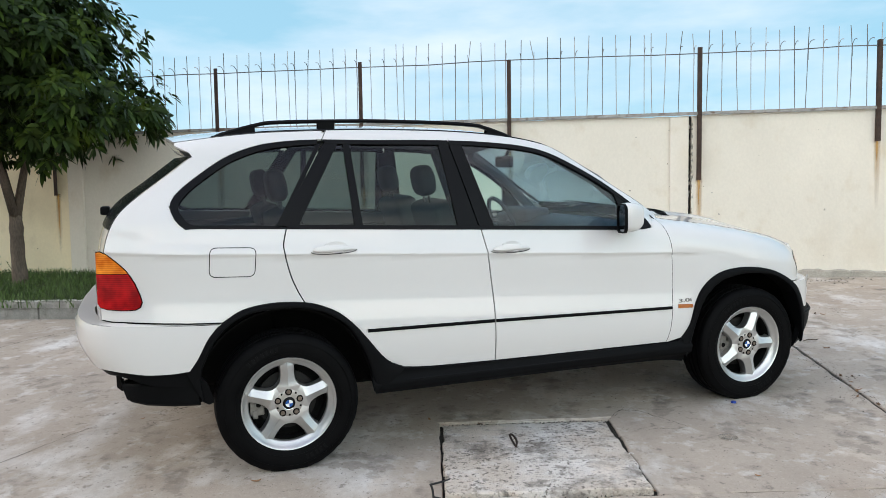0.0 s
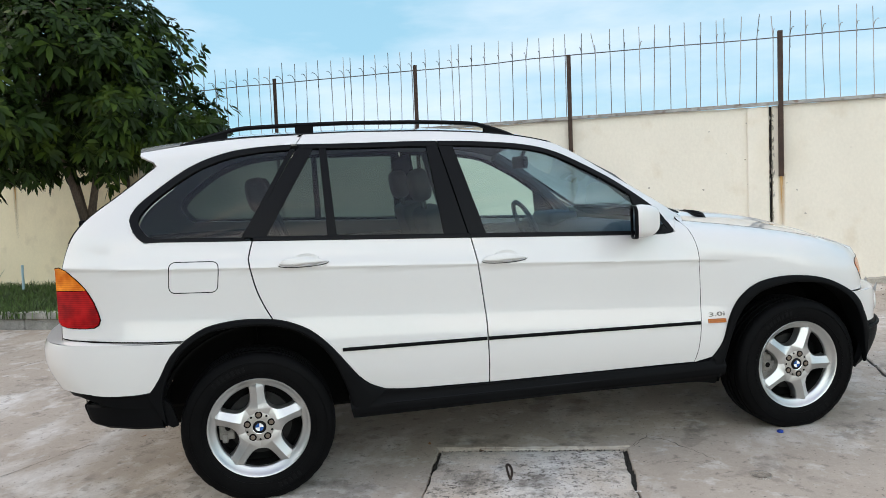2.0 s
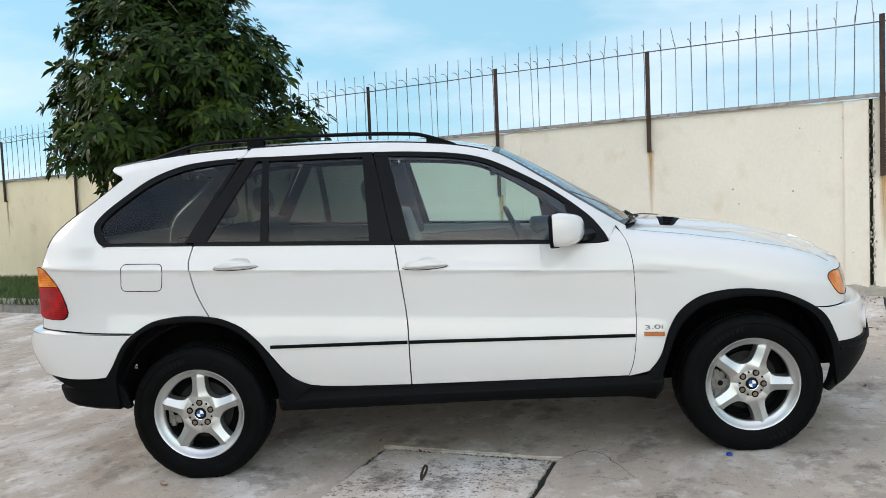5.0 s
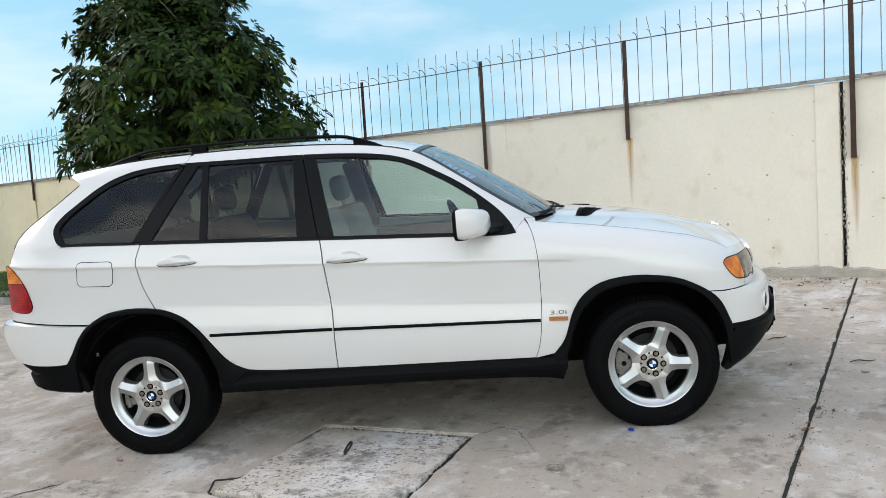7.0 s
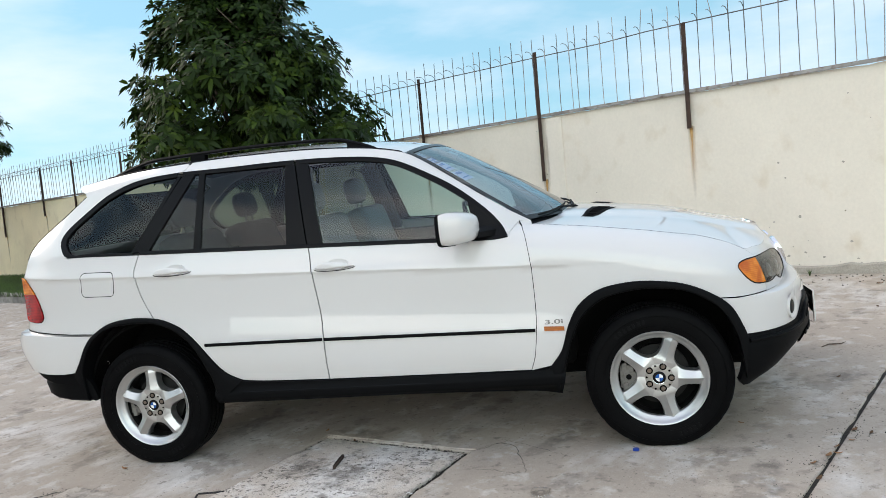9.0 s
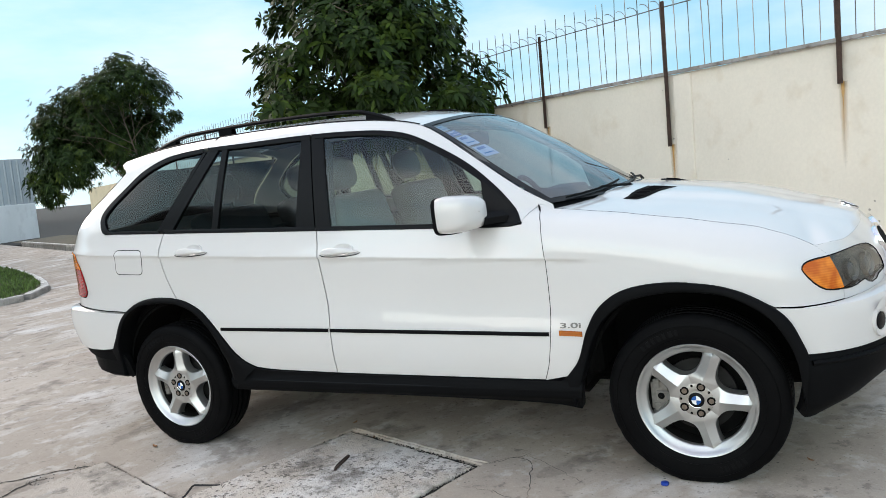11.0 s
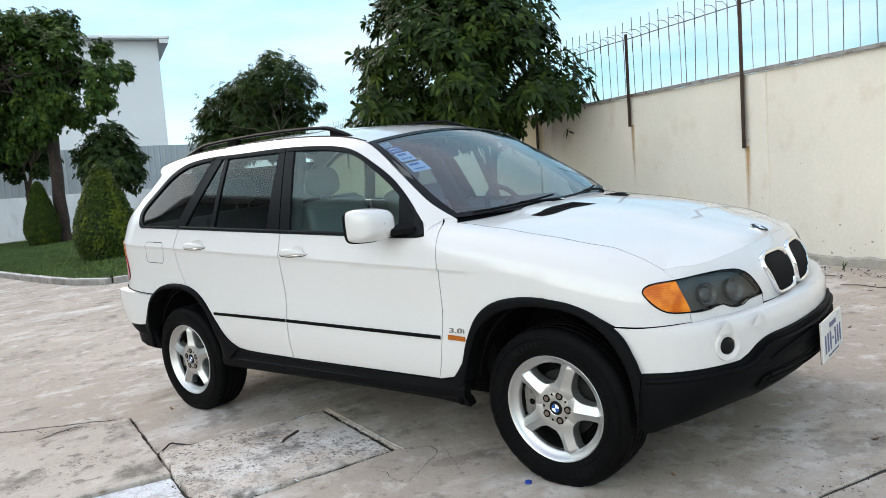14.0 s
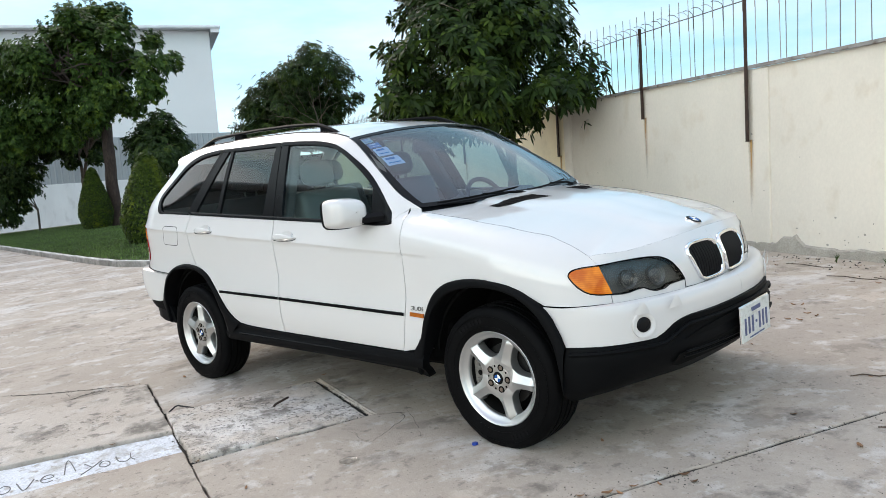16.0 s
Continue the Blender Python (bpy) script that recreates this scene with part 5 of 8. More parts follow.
def skin(name, outline, fn, material, off=0.0, thick=0.012, gap=0.0031, step=0.05, zstep=0.035, bulge=None):
    """A panel cut out of the body skin: an outline in (u, z), laid on fn, with turned-in edges."""
    poly = shrink(outline, gap) if gap else (outline if area(outline) > 0 else outline[::-1])
    bm = bmesh.new()
    f = bm.faces.new([bm.verts.new((u, 0, z)) for u, z in poly])
    us, zs = [p[0] for p in poly], [p[1] for p in poly]
    for lo, hi, st, no in ((min(us), max(us), step, Vector((1, 0, 0))), (min(zs), max(zs), zstep, Vector((0, 0, 1)))):
        c = math.ceil(lo / st) * st
        while c < hi:
            bmesh.ops.bisect_plane(bm, geom=list(bm.verts) + list(bm.edges) + list(bm.faces), plane_co=no * (c + 1e-5), plane_no=no)
            c += st
    for dz in (-0.007, 0.0, 0.007):
        bmesh.ops.bisect_plane(bm, geom=list(bm.verts) + list(bm.edges) + list(bm.faces), plane_co=(0, 0, 1.092 + dz), plane_no=Vector((0.0625, 0, 1)).normalized())
    bmesh.ops.triangulate(bm, faces=[g for g in bm.faces if len(g.verts) > 4])
    border = [e for e in bm.edges if e.is_boundary]
    uv = {v: (v.co.x, v.co.z) for v in bm.verts}
    rim = []
    for e in border:
        rim.append([uv[v] for v in e.verts])
    for v, (u, z) in uv.items():
        v.co = skin_point(fn, u, z, off + (bulge(u, z) if bulge else 0.0))
    bmesh.ops.recalc_face_normals(bm, faces=list(bm.faces))
    mid = [g for g in bm.faces][len(bm.faces) // 2]
    c = mid.calc_center_median()
    outward = Vector((c.x - 1.4, (c.y - CY) * 3.0, c.z - 0.7))
    if mid.normal.dot(outward) < 0:
        bmesh.ops.reverse_faces(bm, faces=list(bm.faces))
    for g in bm.faces:
        g.smooth = True
    if thick:
        back = {}

        def under(q):
            key = (round(q[0], 5), round(q[1], 5))
            if key not in back:
                o = off + (bulge(*q) if bulge else 0.0)
                back[key] = (bm.verts.new(skin_point(fn, *q, o)), bm.verts.new(skin_point(fn, *q, o - thick)))
            return back[key]
        for a, b in rim:
            (a0, a1), (b0, b1) = under(a), under(b)
            try:
                bm.faces.new((a0, b0, b1, a1))
            except ValueError:
                pass
    me = bpy.data.meshes.new(name)
    bm.to_mesh(me)
    bm.free()
    me.materials.append(material)
    return me


def mirrored(me):
    m2 = me.copy()
    co = np.empty(len(m2.vertices) * 3)
    m2.vertices.foreach_get("co", co)
    co = co.reshape(-1, 3)
    co[:, 1] = 2 * CY - co[:, 1]
    m2.vertices.foreach_set("co", co.ravel())
    m2.flip_normals()
    m2.update()
    return m2


def both(name, me, parents, label=""):
    """The same panel on the near and on the far side."""
    if not isinstance(parents, (list, tuple)):
        parents = (parents, parents)
    return part(name, me, None, parents[0], label), part(name, mirrored(me), None, parents[1], label)


def loft(rows, closed=False):
    """Faces over rows of points of equal length."""
    verts = [p for r in rows for p in r]
    w = len(rows[0])
    faces = []
    for i in range(len(rows) - 1):
        for k in range(w if closed else w - 1):
            a, b = i * w + k, i * w + (k + 1) % w
            faces.append((a, b, b + w, a + w))
    return verts, faces


def lathe(profile, segs=48, wobble=None):
    """Turns (radius, y) round the y axis."""
    rows = []
    for j, (r, y) in enumerate(profile):
        row = []
        for k in range(segs):
            a = 2 * math.pi * k / segs
            rr = r + (wobble(j, k) if wobble else 0.0)
            row.append((rr * math.cos(a), y, rr * math.sin(a)))
        rows.append(row)
    v, f = loft(rows, True)
    return v, [g[::-1] for g in f]


def round_box(x0, x1, y0, y1, z0, z1, r, segs=3):
    return box_bm(x0, x1, y0, y1, z0, z1, r, segs)


def smooth_bm(name, bm, material, angle=40):
    me = bpy.data.meshes.new(name)
    for g in bm.faces:
        g.smooth = True
    for e in bm.edges:
        if len(e.link_faces) == 2 and e.calc_face_angle(0) > radians(angle):
            e.smooth = False
    bm.to_mesh(me)
    bm.free()
    me.materials.append(material)
    return me


def shaped(verts, faces, name, material, angle=40):
    bm = bmesh.new()
    vs = [bm.verts.new(v) for v in verts]
    for f in faces:
        try:
            bm.faces.new([vs[i] for i in f])
        except ValueError:
            pass
    bmesh.ops.remove_doubles(bm, verts=list(bm.verts), dist=1e-5)
    bmesh.ops.recalc_face_normals(bm, faces=list(bm.faces))
    return smooth_bm(name, bm, material, angle)


car = base("car", (0, 0, 0), "white five-door off-road estate car with black cladding parked on concrete", "car")
car.matrix_world = CAR_M

# ----- outlines shared by neighbouring panels, as (x, z) -----
SEAM_R = [(0.035, 1.213), (0.012, 1.133), (0.017, 1.089), (0.039, 0.986), (0.074, 0.896), (0.101, 0.845)]
SEAM_M = [(1.070, 1.1535), (1.087, 1.036), (1.112, 0.790), (1.1145, 0.659), (1.113, 0.438)]
SEAM_F = [(2.206, 1.172), (2.238, 1.105), (2.259, 0.963), (2.261, 0.749), (2.252, 0.606), (2.233, 0.491), (2.208, 0.424)]
ARCH_R = [(-0.479, 0.567), (-0.423, 0.623), (-0.359, 0.722), (-0.302, 0.781), (-0.199, 0.836), (-0.065, 0.856), (0.051, 0.852), (0.101, 0.845), (0.166, 0.829), (0.264, 0.782), (0.344, 0.71), (0.41, 0.628), (0.475, 0.542), (0.529, 0.494), (0.599, 0.462)]
ARCH_R_IN = [(-0.401, 0.40), (-0.409, 0.533), (-0.367, 0.649), (-0.297, 0.748), (-0.187, 0.813), (-0.039, 0.828), (0.05, 0.826), (0.095, 0.82), (0.135, 0.81), (0.22, 0.777), (0.315, 0.700), (0.372, 0.606), (0.412, 0.50), (0.432, 0.42), (0.448, 0.345)]
ARCH_F = [(2.309, 0.444), (2.368, 0.52), (2.414, 0.646), (2.474, 0.741), (2.573, 0.806), (2.711, 0.831), (2.861, 0.825), (2.997, 0.794), (3.118, 0.731), (3.185, 0.67), (3.226, 0.583), (3.245, 0.53)]
ARCH_F_IN = [(2.335, 0.31), (2.41, 0.532), (2.455, 0.635), (2.505, 0.70), (2.599, 0.762), (2.737, 0.79), (2.86, 0.789), (2.996, 0.761), (3.117, 0.683), (3.172, 0.60), (3.205, 0.50), (3.222, 0.32)]
DLO_TOP = [(-0.435, 1.236), (-0.481, 1.285), (-0.499, 1.340), (-0.476, 1.389), (-0.396, 1.458), (-0.233, 1.565), (-0.077, 1.622), (0.074, 1.644), (0.268, 1.651), (0.519, 1.6445), (0.812, 1.640), (0.965, 1.635),
           (1.161, 1.624), (1.392, 1.600), (1.562, 1.559), (1.730, 1.476), (1.897, 1.373), (2.062, 1.238), (2.135, 1.145), (2.150, 1.112)]


def waist(a, b, n=5):
    return [(a + (b - a) * i / n, waist_z(a + (b - a) * i / n)) for i in range(n + 1)]


def dlo(a, b):
    return [p for p in DLO_TOP if a <= p[0] <= b]


REAR_EDGE = [(-0.835, 0.818), (-0.832, 0.888), (-0.826, 1.0), (-0.806, 1.128), (-0.772, 1.246), (-0.701, 1.346), (-0.535, 1.468), (-0.385, 1.579)]
ROOF_LINE = [(x, roof_z(x)) for x in (-0.462, -0.4, -0.335, -0.2, -0.05, 0.1, 0.304)]
SPOILER_SIDE = [(-0.385, 1.579), (-0.395, 1.596), (-0.462, 1.632), (-0.462, roof_z(-0.462))]
i_r = ARCH_R.index((0.101, 0.845))
BUMP_R_TOP = [(-0.302, 0.781), (-0.45, 0.790), (-0.56, 0.800), (-0.70, 0.811), (-0.835, 0.818)]

# ----- white panels of the sides -----
quarter_out = ring(SEAM_R, ARCH_R[3:i_r + 1][::-1], BUMP_R_TOP, REAR_EDGE, SPOILER_SIDE[:2], SPOILER_SIDE[1:3], SPOILER_SIDE[2:], ROOF_LINE, [(0.304, 1.701), (0.268, 1.651)], DLO_TOP[:9][::-1], [(-0.435, 1.236), (-0.40, 1.2385)] + waist(-0.3, 0.035))
quarter, quarter_far = both("quarter_panel", skin("quarter_panel", quarter_out, belt, M_PAINT), car)
rear_door_out = ring(SEAM_R[::-1], waist(0.035, 1.070), SEAM_M, [(1.113, 0.438), (0.738, 0.449), (0.599, 0.462)], ARCH_R[i_r:][::-1])
rear_door, rear_door_far = both("rear_door", skin("rear_door", rear_door_out, belt, M_PAINT), car)
front_door_out = ring(SEAM_M[::-1], waist(1.070, 2.0), [(2.0, waist_z(2.0)), (2.10, 1.0985), (2.150, 1.104)], [(2.150, 1.104), (2.158, 1.125), (2.206, 1.172)], SEAM_F, [(2.208, 0.424), (1.605, 0.431), (1.113, 0.438)])
front_door, front_door_far = both("front_door", skin("front_door", front_door_out, belt, M_PAINT), car)
frame_out = ring(dlo(0.268, 2.2), [(2.150, 1.112), (2.158, 1.125), (2.206, 1.172)], [(2.206, 1.172), (2.262, 1.166)], [(x, roof_z(x)) for x in (2.262, 2.146, 2.06, 1.973, 1.9, 1.83, 1.75, 1.685, 1.64, 1.598, 1.5, 1.39, 1.27, 1.151, 1.05, 0.946, 0.788, 0.6, 0.483, 0.304)], [(0.304, 1.701), (0.268, 1.651)])
both("side_frame", skin("side_frame", frame_out, belt, M_PAINT, step=0.04, zstep=0.02, gap=0.001), car)

both("pillar_joint", shaped(*tube([skin_point(belt, u, z, -0.0022) for u, z in spline([(2.152, 1.110), (2.158, 1.125), (2.18, 1.150), (2.204, 1.170)], 0.008)], 0.0032, 6), "pillar_joint", M_PAINT, 60), car)
both("door_joint", shaped(*tube([skin_point(belt, u, z, -0.0035) for u, z in spline(SEAM_F, 0.03)], 0.0036, 5), "door_joint", M_UNDER, 60), car)
LAMP = [(3.25, 0.842), (3.253, 0.853), (3.261, 0.862), (3.277, 0.868), (3.31, 0.872), (3.40, 0.874), (3.53, 0.878), (3.66, 0.875), (3.76, 0.860), (3.81, 0.826), (3.835, 0.790), (3.868, 0.738)]
LAMP_LOW = [(3.868, 0.738), (3.80, 0.736), (3.765, 0.734), (3.73, 0.719), (3.68, 0.717), (3.645, 0.727), (3.61, 0.743), (3.57, 0.741), (3.54, 0.735), (3.50, 0.733), (3.44, 0.738), (3.38, 0.744), (3.345, 0.752), (3.318, 0.766), (3.292, 0.787), (3.270, 0.812), (3.255, 0.832), (3.25, 0.842)]
RIM_TOP = [(2.266, 1.1455), (2.4, bonnet_edge_z(2.4)), (2.58, bonnet_edge_z(2.58)), (2.81, bonnet_edge_z(2.81)), (3.0, bonnet_edge_z(3.0)), (3.09, 0.998), (3.18, 0.972), (3.26, 0.945), (3.33, 0.915), (3.38, 0.885), (3.40, 0.874)]
fender_out = ring(SEAM_F[::-1], [(2.206, 1.172), (2.262, 1.166)], [(2.262, 1.166), (2.266, 1.1455)], RIM_TOP, LAMP[:4][::-1], LAMP_LOW[10:][::-1], [(3.44, 0.738), (3.445, 0.700)], [(3.445, 0.700), (3.36, 0.703), (3.25, 0.706), (3.140, 0.715)], [(3.140, 0.715)] + ARCH_F[:8][::-1], [(2.309, 0.444), (2.208, 0.424)])
both("front_wing", skin("front_wing", fender_out, belt, M_PAINT, zstep=0.02, gap=0), car)
both("headlamp_trim", skin("headlamp_trim", ring(LAMP_LOW[:11], [(3.44, 0.738), (3.447, 0.695)], [(3.447, 0.695), (3.6, 0.692), (3.87, 0.692)], [(3.87, 0.692), (3.868, 0.738)]), belt, M_PAINT, zstep=0.02), car)

# ----- bonnet: nose on the skin, top as a loft from its rim to the spine -----
spine_z = curve1([(2.44, 1.165), (2.6, 1.148), (2.92, 1.100), (3.225, 1.015), (3.40, 0.966), (3.467, 0.938)])
rim_pts = spline(RIM_TOP[:-2], 0.03)
rim3 = [Vector(belt(u, z)) for u, z in rim_pts]
u_last = rim_pts[-1][0]
for i in range(1, 31):
    u = u_last + (U_END - u_last) * i / 30
    rim3.append(Vector(belt(u, rim_z(u) * smoother(u_last, 3.5, u) + rim_pts[-1][1] * (1 - smoother(u_last, 3.5, u)))))
n_side = len(rim3) - 30


def bonnet_rows():
    rows, m = [], 18
    for i, r in enumerate(rim3):
        if i < n_side:
            xs_i = 2.45 + (3.20 - 2.45) * i / n_side
        else:
            k = (i - n_side + 1) / 30
            xs_i = 3.20 + (3.467 - 3.20) * (1 - (1 - k) ** 1.6)
        s = Vector((xs_i, CY, spine_z(xs_i)))
        near = []
        for k in range(m + 1):
            f = k / m
            p = r.lerp(s, f)
            rise = s.z - r.z
            p.z = r.z + rise * (1 - (1 - f) ** 2)
            d = abs(p.y - CY)
            wide = 0.26 + 0.13 * (3.5 - p.x)
            p.z += 0.014 * (1 - smoother(wide - 0.05, wide + 0.07, d)) * smoother(0.0, 0.12, (r - s).length) * smoother(0.0, 0.5, f)
            near.append(p)
        rows.append(near + [Vector((q.x, 2 * CY - q.y, q.z)) for q in near[-2::-1]])
    return rows


bonnet = part("bonnet", shaped(*loft(bonnet_rows()), "bonnet", M_PAINT, 60), None, car, "white bonnet with two black vents")
both("bonnet_gap", shaped(*tube([p + Vector((0, 0, 0.0005)) for p in rim3[:n_side]], 0.0006, 5), "bonnet_gap", M_UNDER), bonnet)
nose_rim = [(u, rim_z(u) * smoother(u_last, 3.5, u) + rim_pts[-1][1] * (1 - smoother(u_last, 3.5, u))) for u in [u_last + (U_END - u_last) * i / 30 for i in range(31)]]
nose_out = ring(LAMP[3:], [(3.868, 0.738), (3.872, 0.700)], [(3.872, 0.700), (4.0, 0.697), (U_END, 0.695)], [(U_END, 0.695), (U_END, nose_rim[-1][1])], nose_rim[::-1], [nose_rim[0], (3.38, 0.885), (3.40, 0.874)])
nm = skin("nose", nose_out, belt, M_PAINT, gap=0.0004, zstep=0.02, step=0.04, thick=0.0)
both("nose_panel", nm, bonnet)

# ----- roof, tailgate, spoiler -----
CROWN = 0.045


def roof_rows():
    rows = []
    xs_r = [-0.462, -0.42, -0.38, -0.335] + [-0.3 + 0.08 * i for i in range(24)] + [1.598]
    for x in xs_r:
        z, y = roof_z(x), side_y(max(x, -0.462), roof_z(max(x, -0.462)))
        row = []
        for k in range(25):
            a = -1 + k / 12
            drop = CROWN * (1 - abs(a) ** 2.2)
            row.append((x - 0.05 * (1 - a * a) * (1 if x < -0.3 else 0) + 0.03 * (1 - a * a) * smoother(1.2, 1.6, x), CY + a * (y + CY), z + drop ))
        rows.append(row)
    return rows


part("roof", shaped(*loft(roof_rows()), "roof", M_PAINT, 60), None, car)
rr = roof_rows()
lip = [rr[0], [(p[0] + 0.004, p[1], p[2] - 0.020) for p in rr[0]], [(p[0] + 0.075, p[1], p[2] - 0.062) for p in rr[0]]]
part("spoiler", shaped(*loft(lip), "spoiler", M_PAINT, 30), None, car)
edge = [Vector((x, -side_y(x, z), z)) for x, z in spline(REAR_EDGE, 0.03)]


def tail_rows(lo, hi, off):
    rows = []
    for p in edge:
        if lo <= p.z <= hi:
            row = []
            for k in range(21):
                a = -1 + k / 10
                row.append((p.x - 0.075 * (1 - a * a) - off, CY + a * (CY - p.y), p.z))
            rows.append(row)
    return rows


part("tailgate", shaped(*loft(tail_rows(0.8, 1.25, 0)), "tailgate", M_PAINT, 60), None, car)
part("rear_window", shaped(*loft(tail_rows(1.22, 1.62, 0.004)), "rear_window", M_FRAME, 60), None, car, "dark tinted rear window")

# ----- windscreen -----
pil = [(x, roof_z(x)) for x in [2.255 - (2.255 - 1.60) * i / 16 for i in range(17)]]


def screen_rows(inset, off):
    rows = []
    for i, (x, z) in enumerate(pil):
        b = i / 16
        y = side_y(x, z) - 0.006 - inset
        bow = 0.20 * (1 - b) ** 1.2 + 0.035 * b
        rise = -0.012 * (1 - b) + (CROWN + 0.002) * b
        row = []
        for k in range(21):
            a = -1 + k / 10
            s = 1 - a * a
            row.append((x + bow * s + off * 0.5 + 0.012 * math.sin(math.pi * b) * s, CY + a * (y + CY), z + rise * s + off + 0.012 * math.sin(math.pi * b) * s))
        rows.append(row)
    return rows


part("windscreen", shaped(*loft(screen_rows(0.0, 0.0)), "windscreen", M_GLASS_SCREEN, 60), None, car, "slightly reflective windscreen with pale stickers")
sr = screen_rows(0.0, 0.003)
fr = []
for w0, w1, rows_ in ((0, 1, sr),):
    fr.append(loft([[r[0], Vector(r[0]).lerp(Vector(r[1]), 0.55)] for r in sr]))
    fr.append(loft([[r[-1], Vector(r[-1]).lerp(Vector(r[-2]), 0.55)] for r in sr]))
    fr.append(loft([sr[0], [Vector(a).lerp(Vector(b), 0.9) for a, b in zip(sr[0], sr[1])]]))
    fr.append(loft([sr[-1], [Vector(a).lerp(Vector(b), 0.7) for a, b in zip(sr[-1], sr[-2])]]))
part("windscreen_seal", shaped(*join(*fr), "windscreen_seal", M_FRAME, 30), None, car, "black band round the windscreen")
cowl = [[(p[0] + dx, p[1], p[2] + dz) for p in screen_rows(0.0, 0.0)[0]] for dx, dz in ((-0.02, 0.005), (0.02, -0.028), (0.065, -0.042), (0.085, -0.055))]
part("cowl", shaped(*loft(cowl), "cowl", M_PLASTIC, 50), None, car, "black scuttle under the wipers")

# ----- windows and black frames -----
GL = -0.007
QTR_GLASS = ring([(-0.40, 1.252), (-0.445, 1.293), (-0.462, 1.336), (-0.44, 1.376), (-0.372, 1.438), (-0.215, 1.540), (-0.065, 1.596), (0.074, 1.619), (0.236, 1.628)], [(0.236, 1.628), (-0.012, 1.229)], [(-0.012, 1.229), (-0.2, 1.241), (-0.40, 1.252)])
C2_GLASS = ring([(0.092, 1.222), (0.346, 1.630)], [(0.346, 1.630), (0.379, 1.629)], [(0.379, 1.629), (0.384, 1.206)], [(0.384, 1.206), (0.092, 1.222)])
RD_GLASS = ring([(0.420, 1.204), (0.408, 1.624)], [(0.408, 1.624), (0.65, 1.619), (0.915, 1.612)], [(0.915, 1.612), (0.945, 1.174)], [(0.945, 1.174), (0.420, 1.204)])
FD_GLASS = ring([(1.148, 1.162), (1.044, 1.609)], [(1.044, 1.609), (1.161, 1.602), (1.392, 1.577), (1.56, 1.535), (1.73, 1.449), (1.897, 1.345), (1.952, 1.302)], [(1.952, 1.302), (1.985, 1.117)], [(1.985, 1.117), (1.6, 1.137), (1.148, 1.162)])
both("quarter_window", skin("quarter_window", QTR_GLASS, belt, M_GLASS_REAR, GL, 0.0, 0), (quarter, quarter_far), "dark tinted quarter window")
both("vent_window", skin("vent_window", C2_GLASS, belt, M_GLASS_REAR, GL, 0.0, 0), (rear_door, rear_door_far), "small dark tinted window")
both("window", skin("window", RD_GLASS, belt, M_GLASS_REAR, GL, 0.0, 0), (rear_door, rear_door_far), "dark tinted window")
both("window", skin("window", FD_GLASS, belt, M_GLASS_FRONT, GL, 0.0, 0), (front_door, front_door_far), "greenish clear window")


def band(name, outer, inner, off, material, lift=0.0):
    """A strip of trim between two outlines with the same number of chains."""
    n = 90
    rows = []

    def walk_along(c):
        c = spline(c, 0.02)
        s = [0.0]
        for a, b in zip(c, c[1:]):
            s.append(s[-1] + math.dist(a, b))
        out = []
        for i in range(n + 1):
            d = s[-1] * i / n
            j = max(k for k in range(len(s)) if s[k] <= d + 1e-9)
            j = min(j, len(c) - 2)
            f = (d - s[j]) / max(s[j + 1] - s[j], 1e-9)
            out.append((c[j][0] + (c[j + 1][0] - c[j][0]) * f, c[j][1] + (c[j + 1][1] - c[j][1]) * f))
        return out
    o, i_ = walk_along(outer), walk_along(inner)
    for w, h in ((0.0, -0.006), (0.0, off), (0.35, off + lift), (0.75, off + lift), (1.0, off * 0.7), (1.0, -0.02)):
        rows.append([skin_point(belt, a[0] + (b[0] - a[0]) * w, a[1] + (b[1] - a[1]) * w, h) for a, b in zip(o, i_)])
    return shaped(*loft(rows), name, material, 50)


Q_OUT = [(0.245, 1.651), (0.074, 1.644), (-0.077, 1.622), (-0.233, 1.565), (-0.396, 1.458), (-0.476, 1.389), (-0.499, 1.340), (-0.481, 1.285), (-0.435, 1.238), (-0.30, 1.2325), (0.02, 1.2140)]
Q_IN = [(0.236, 1.628), (0.074, 1.619), (-0.065, 1.596), (-0.215, 1.540), (-0.372, 1.438), (-0.44, 1.376), (-0.462, 1.336), (-0.445, 1.293), (-0.40, 1.252), (-0.28, 1.246), (-0.012, 1.229)]
both("window_seal", band("window_seal", Q_OUT, Q_IN, 0.003, M_FRAME), (quarter, quarter_far))
both("window_frame", band("window_frame", [(0.266, 1.651)] + dlo(0.4, 0.98), [(0.285, 1.630), (0.519, 1.622), (0.812, 1.6155), (0.965, 1.610)], 0.003, M_FRAME), (rear_door, rear_door_far))
both("window_frame", band("window_frame", [(0.972, 1.6348)] + dlo(1.0, 2.14) + [(2.150, 1.112)], [(0.978, 1.612), (1.161, 1.602), (1.392, 1.577), (1.55, 1.540), (1.716, 1.456), (1.875, 1.358), (2.02, 1.245), (2.09, 1.160), (2.12, 1.112)], 0.003, M_FRAME), (front_door, front_door_far))
both("window_seal", band("window_seal", waist(0.038, 1.068), [(a, b + 0.018) for a, b in waist(0.045, 1.068)], 0.005, M_FRAME), (rear_door, rear_door_far))
both("window_seal", band("window_seal", waist(1.072, 2.0) + [(2.09, 1.0985), (2.148, 1.106)], [(a, b + 0.018) for a, b in waist(1.072, 2.0)] + [(2.09, 1.114), (2.13, 1.117)], 0.005, M_FRAME), (front_door, front_door_far))
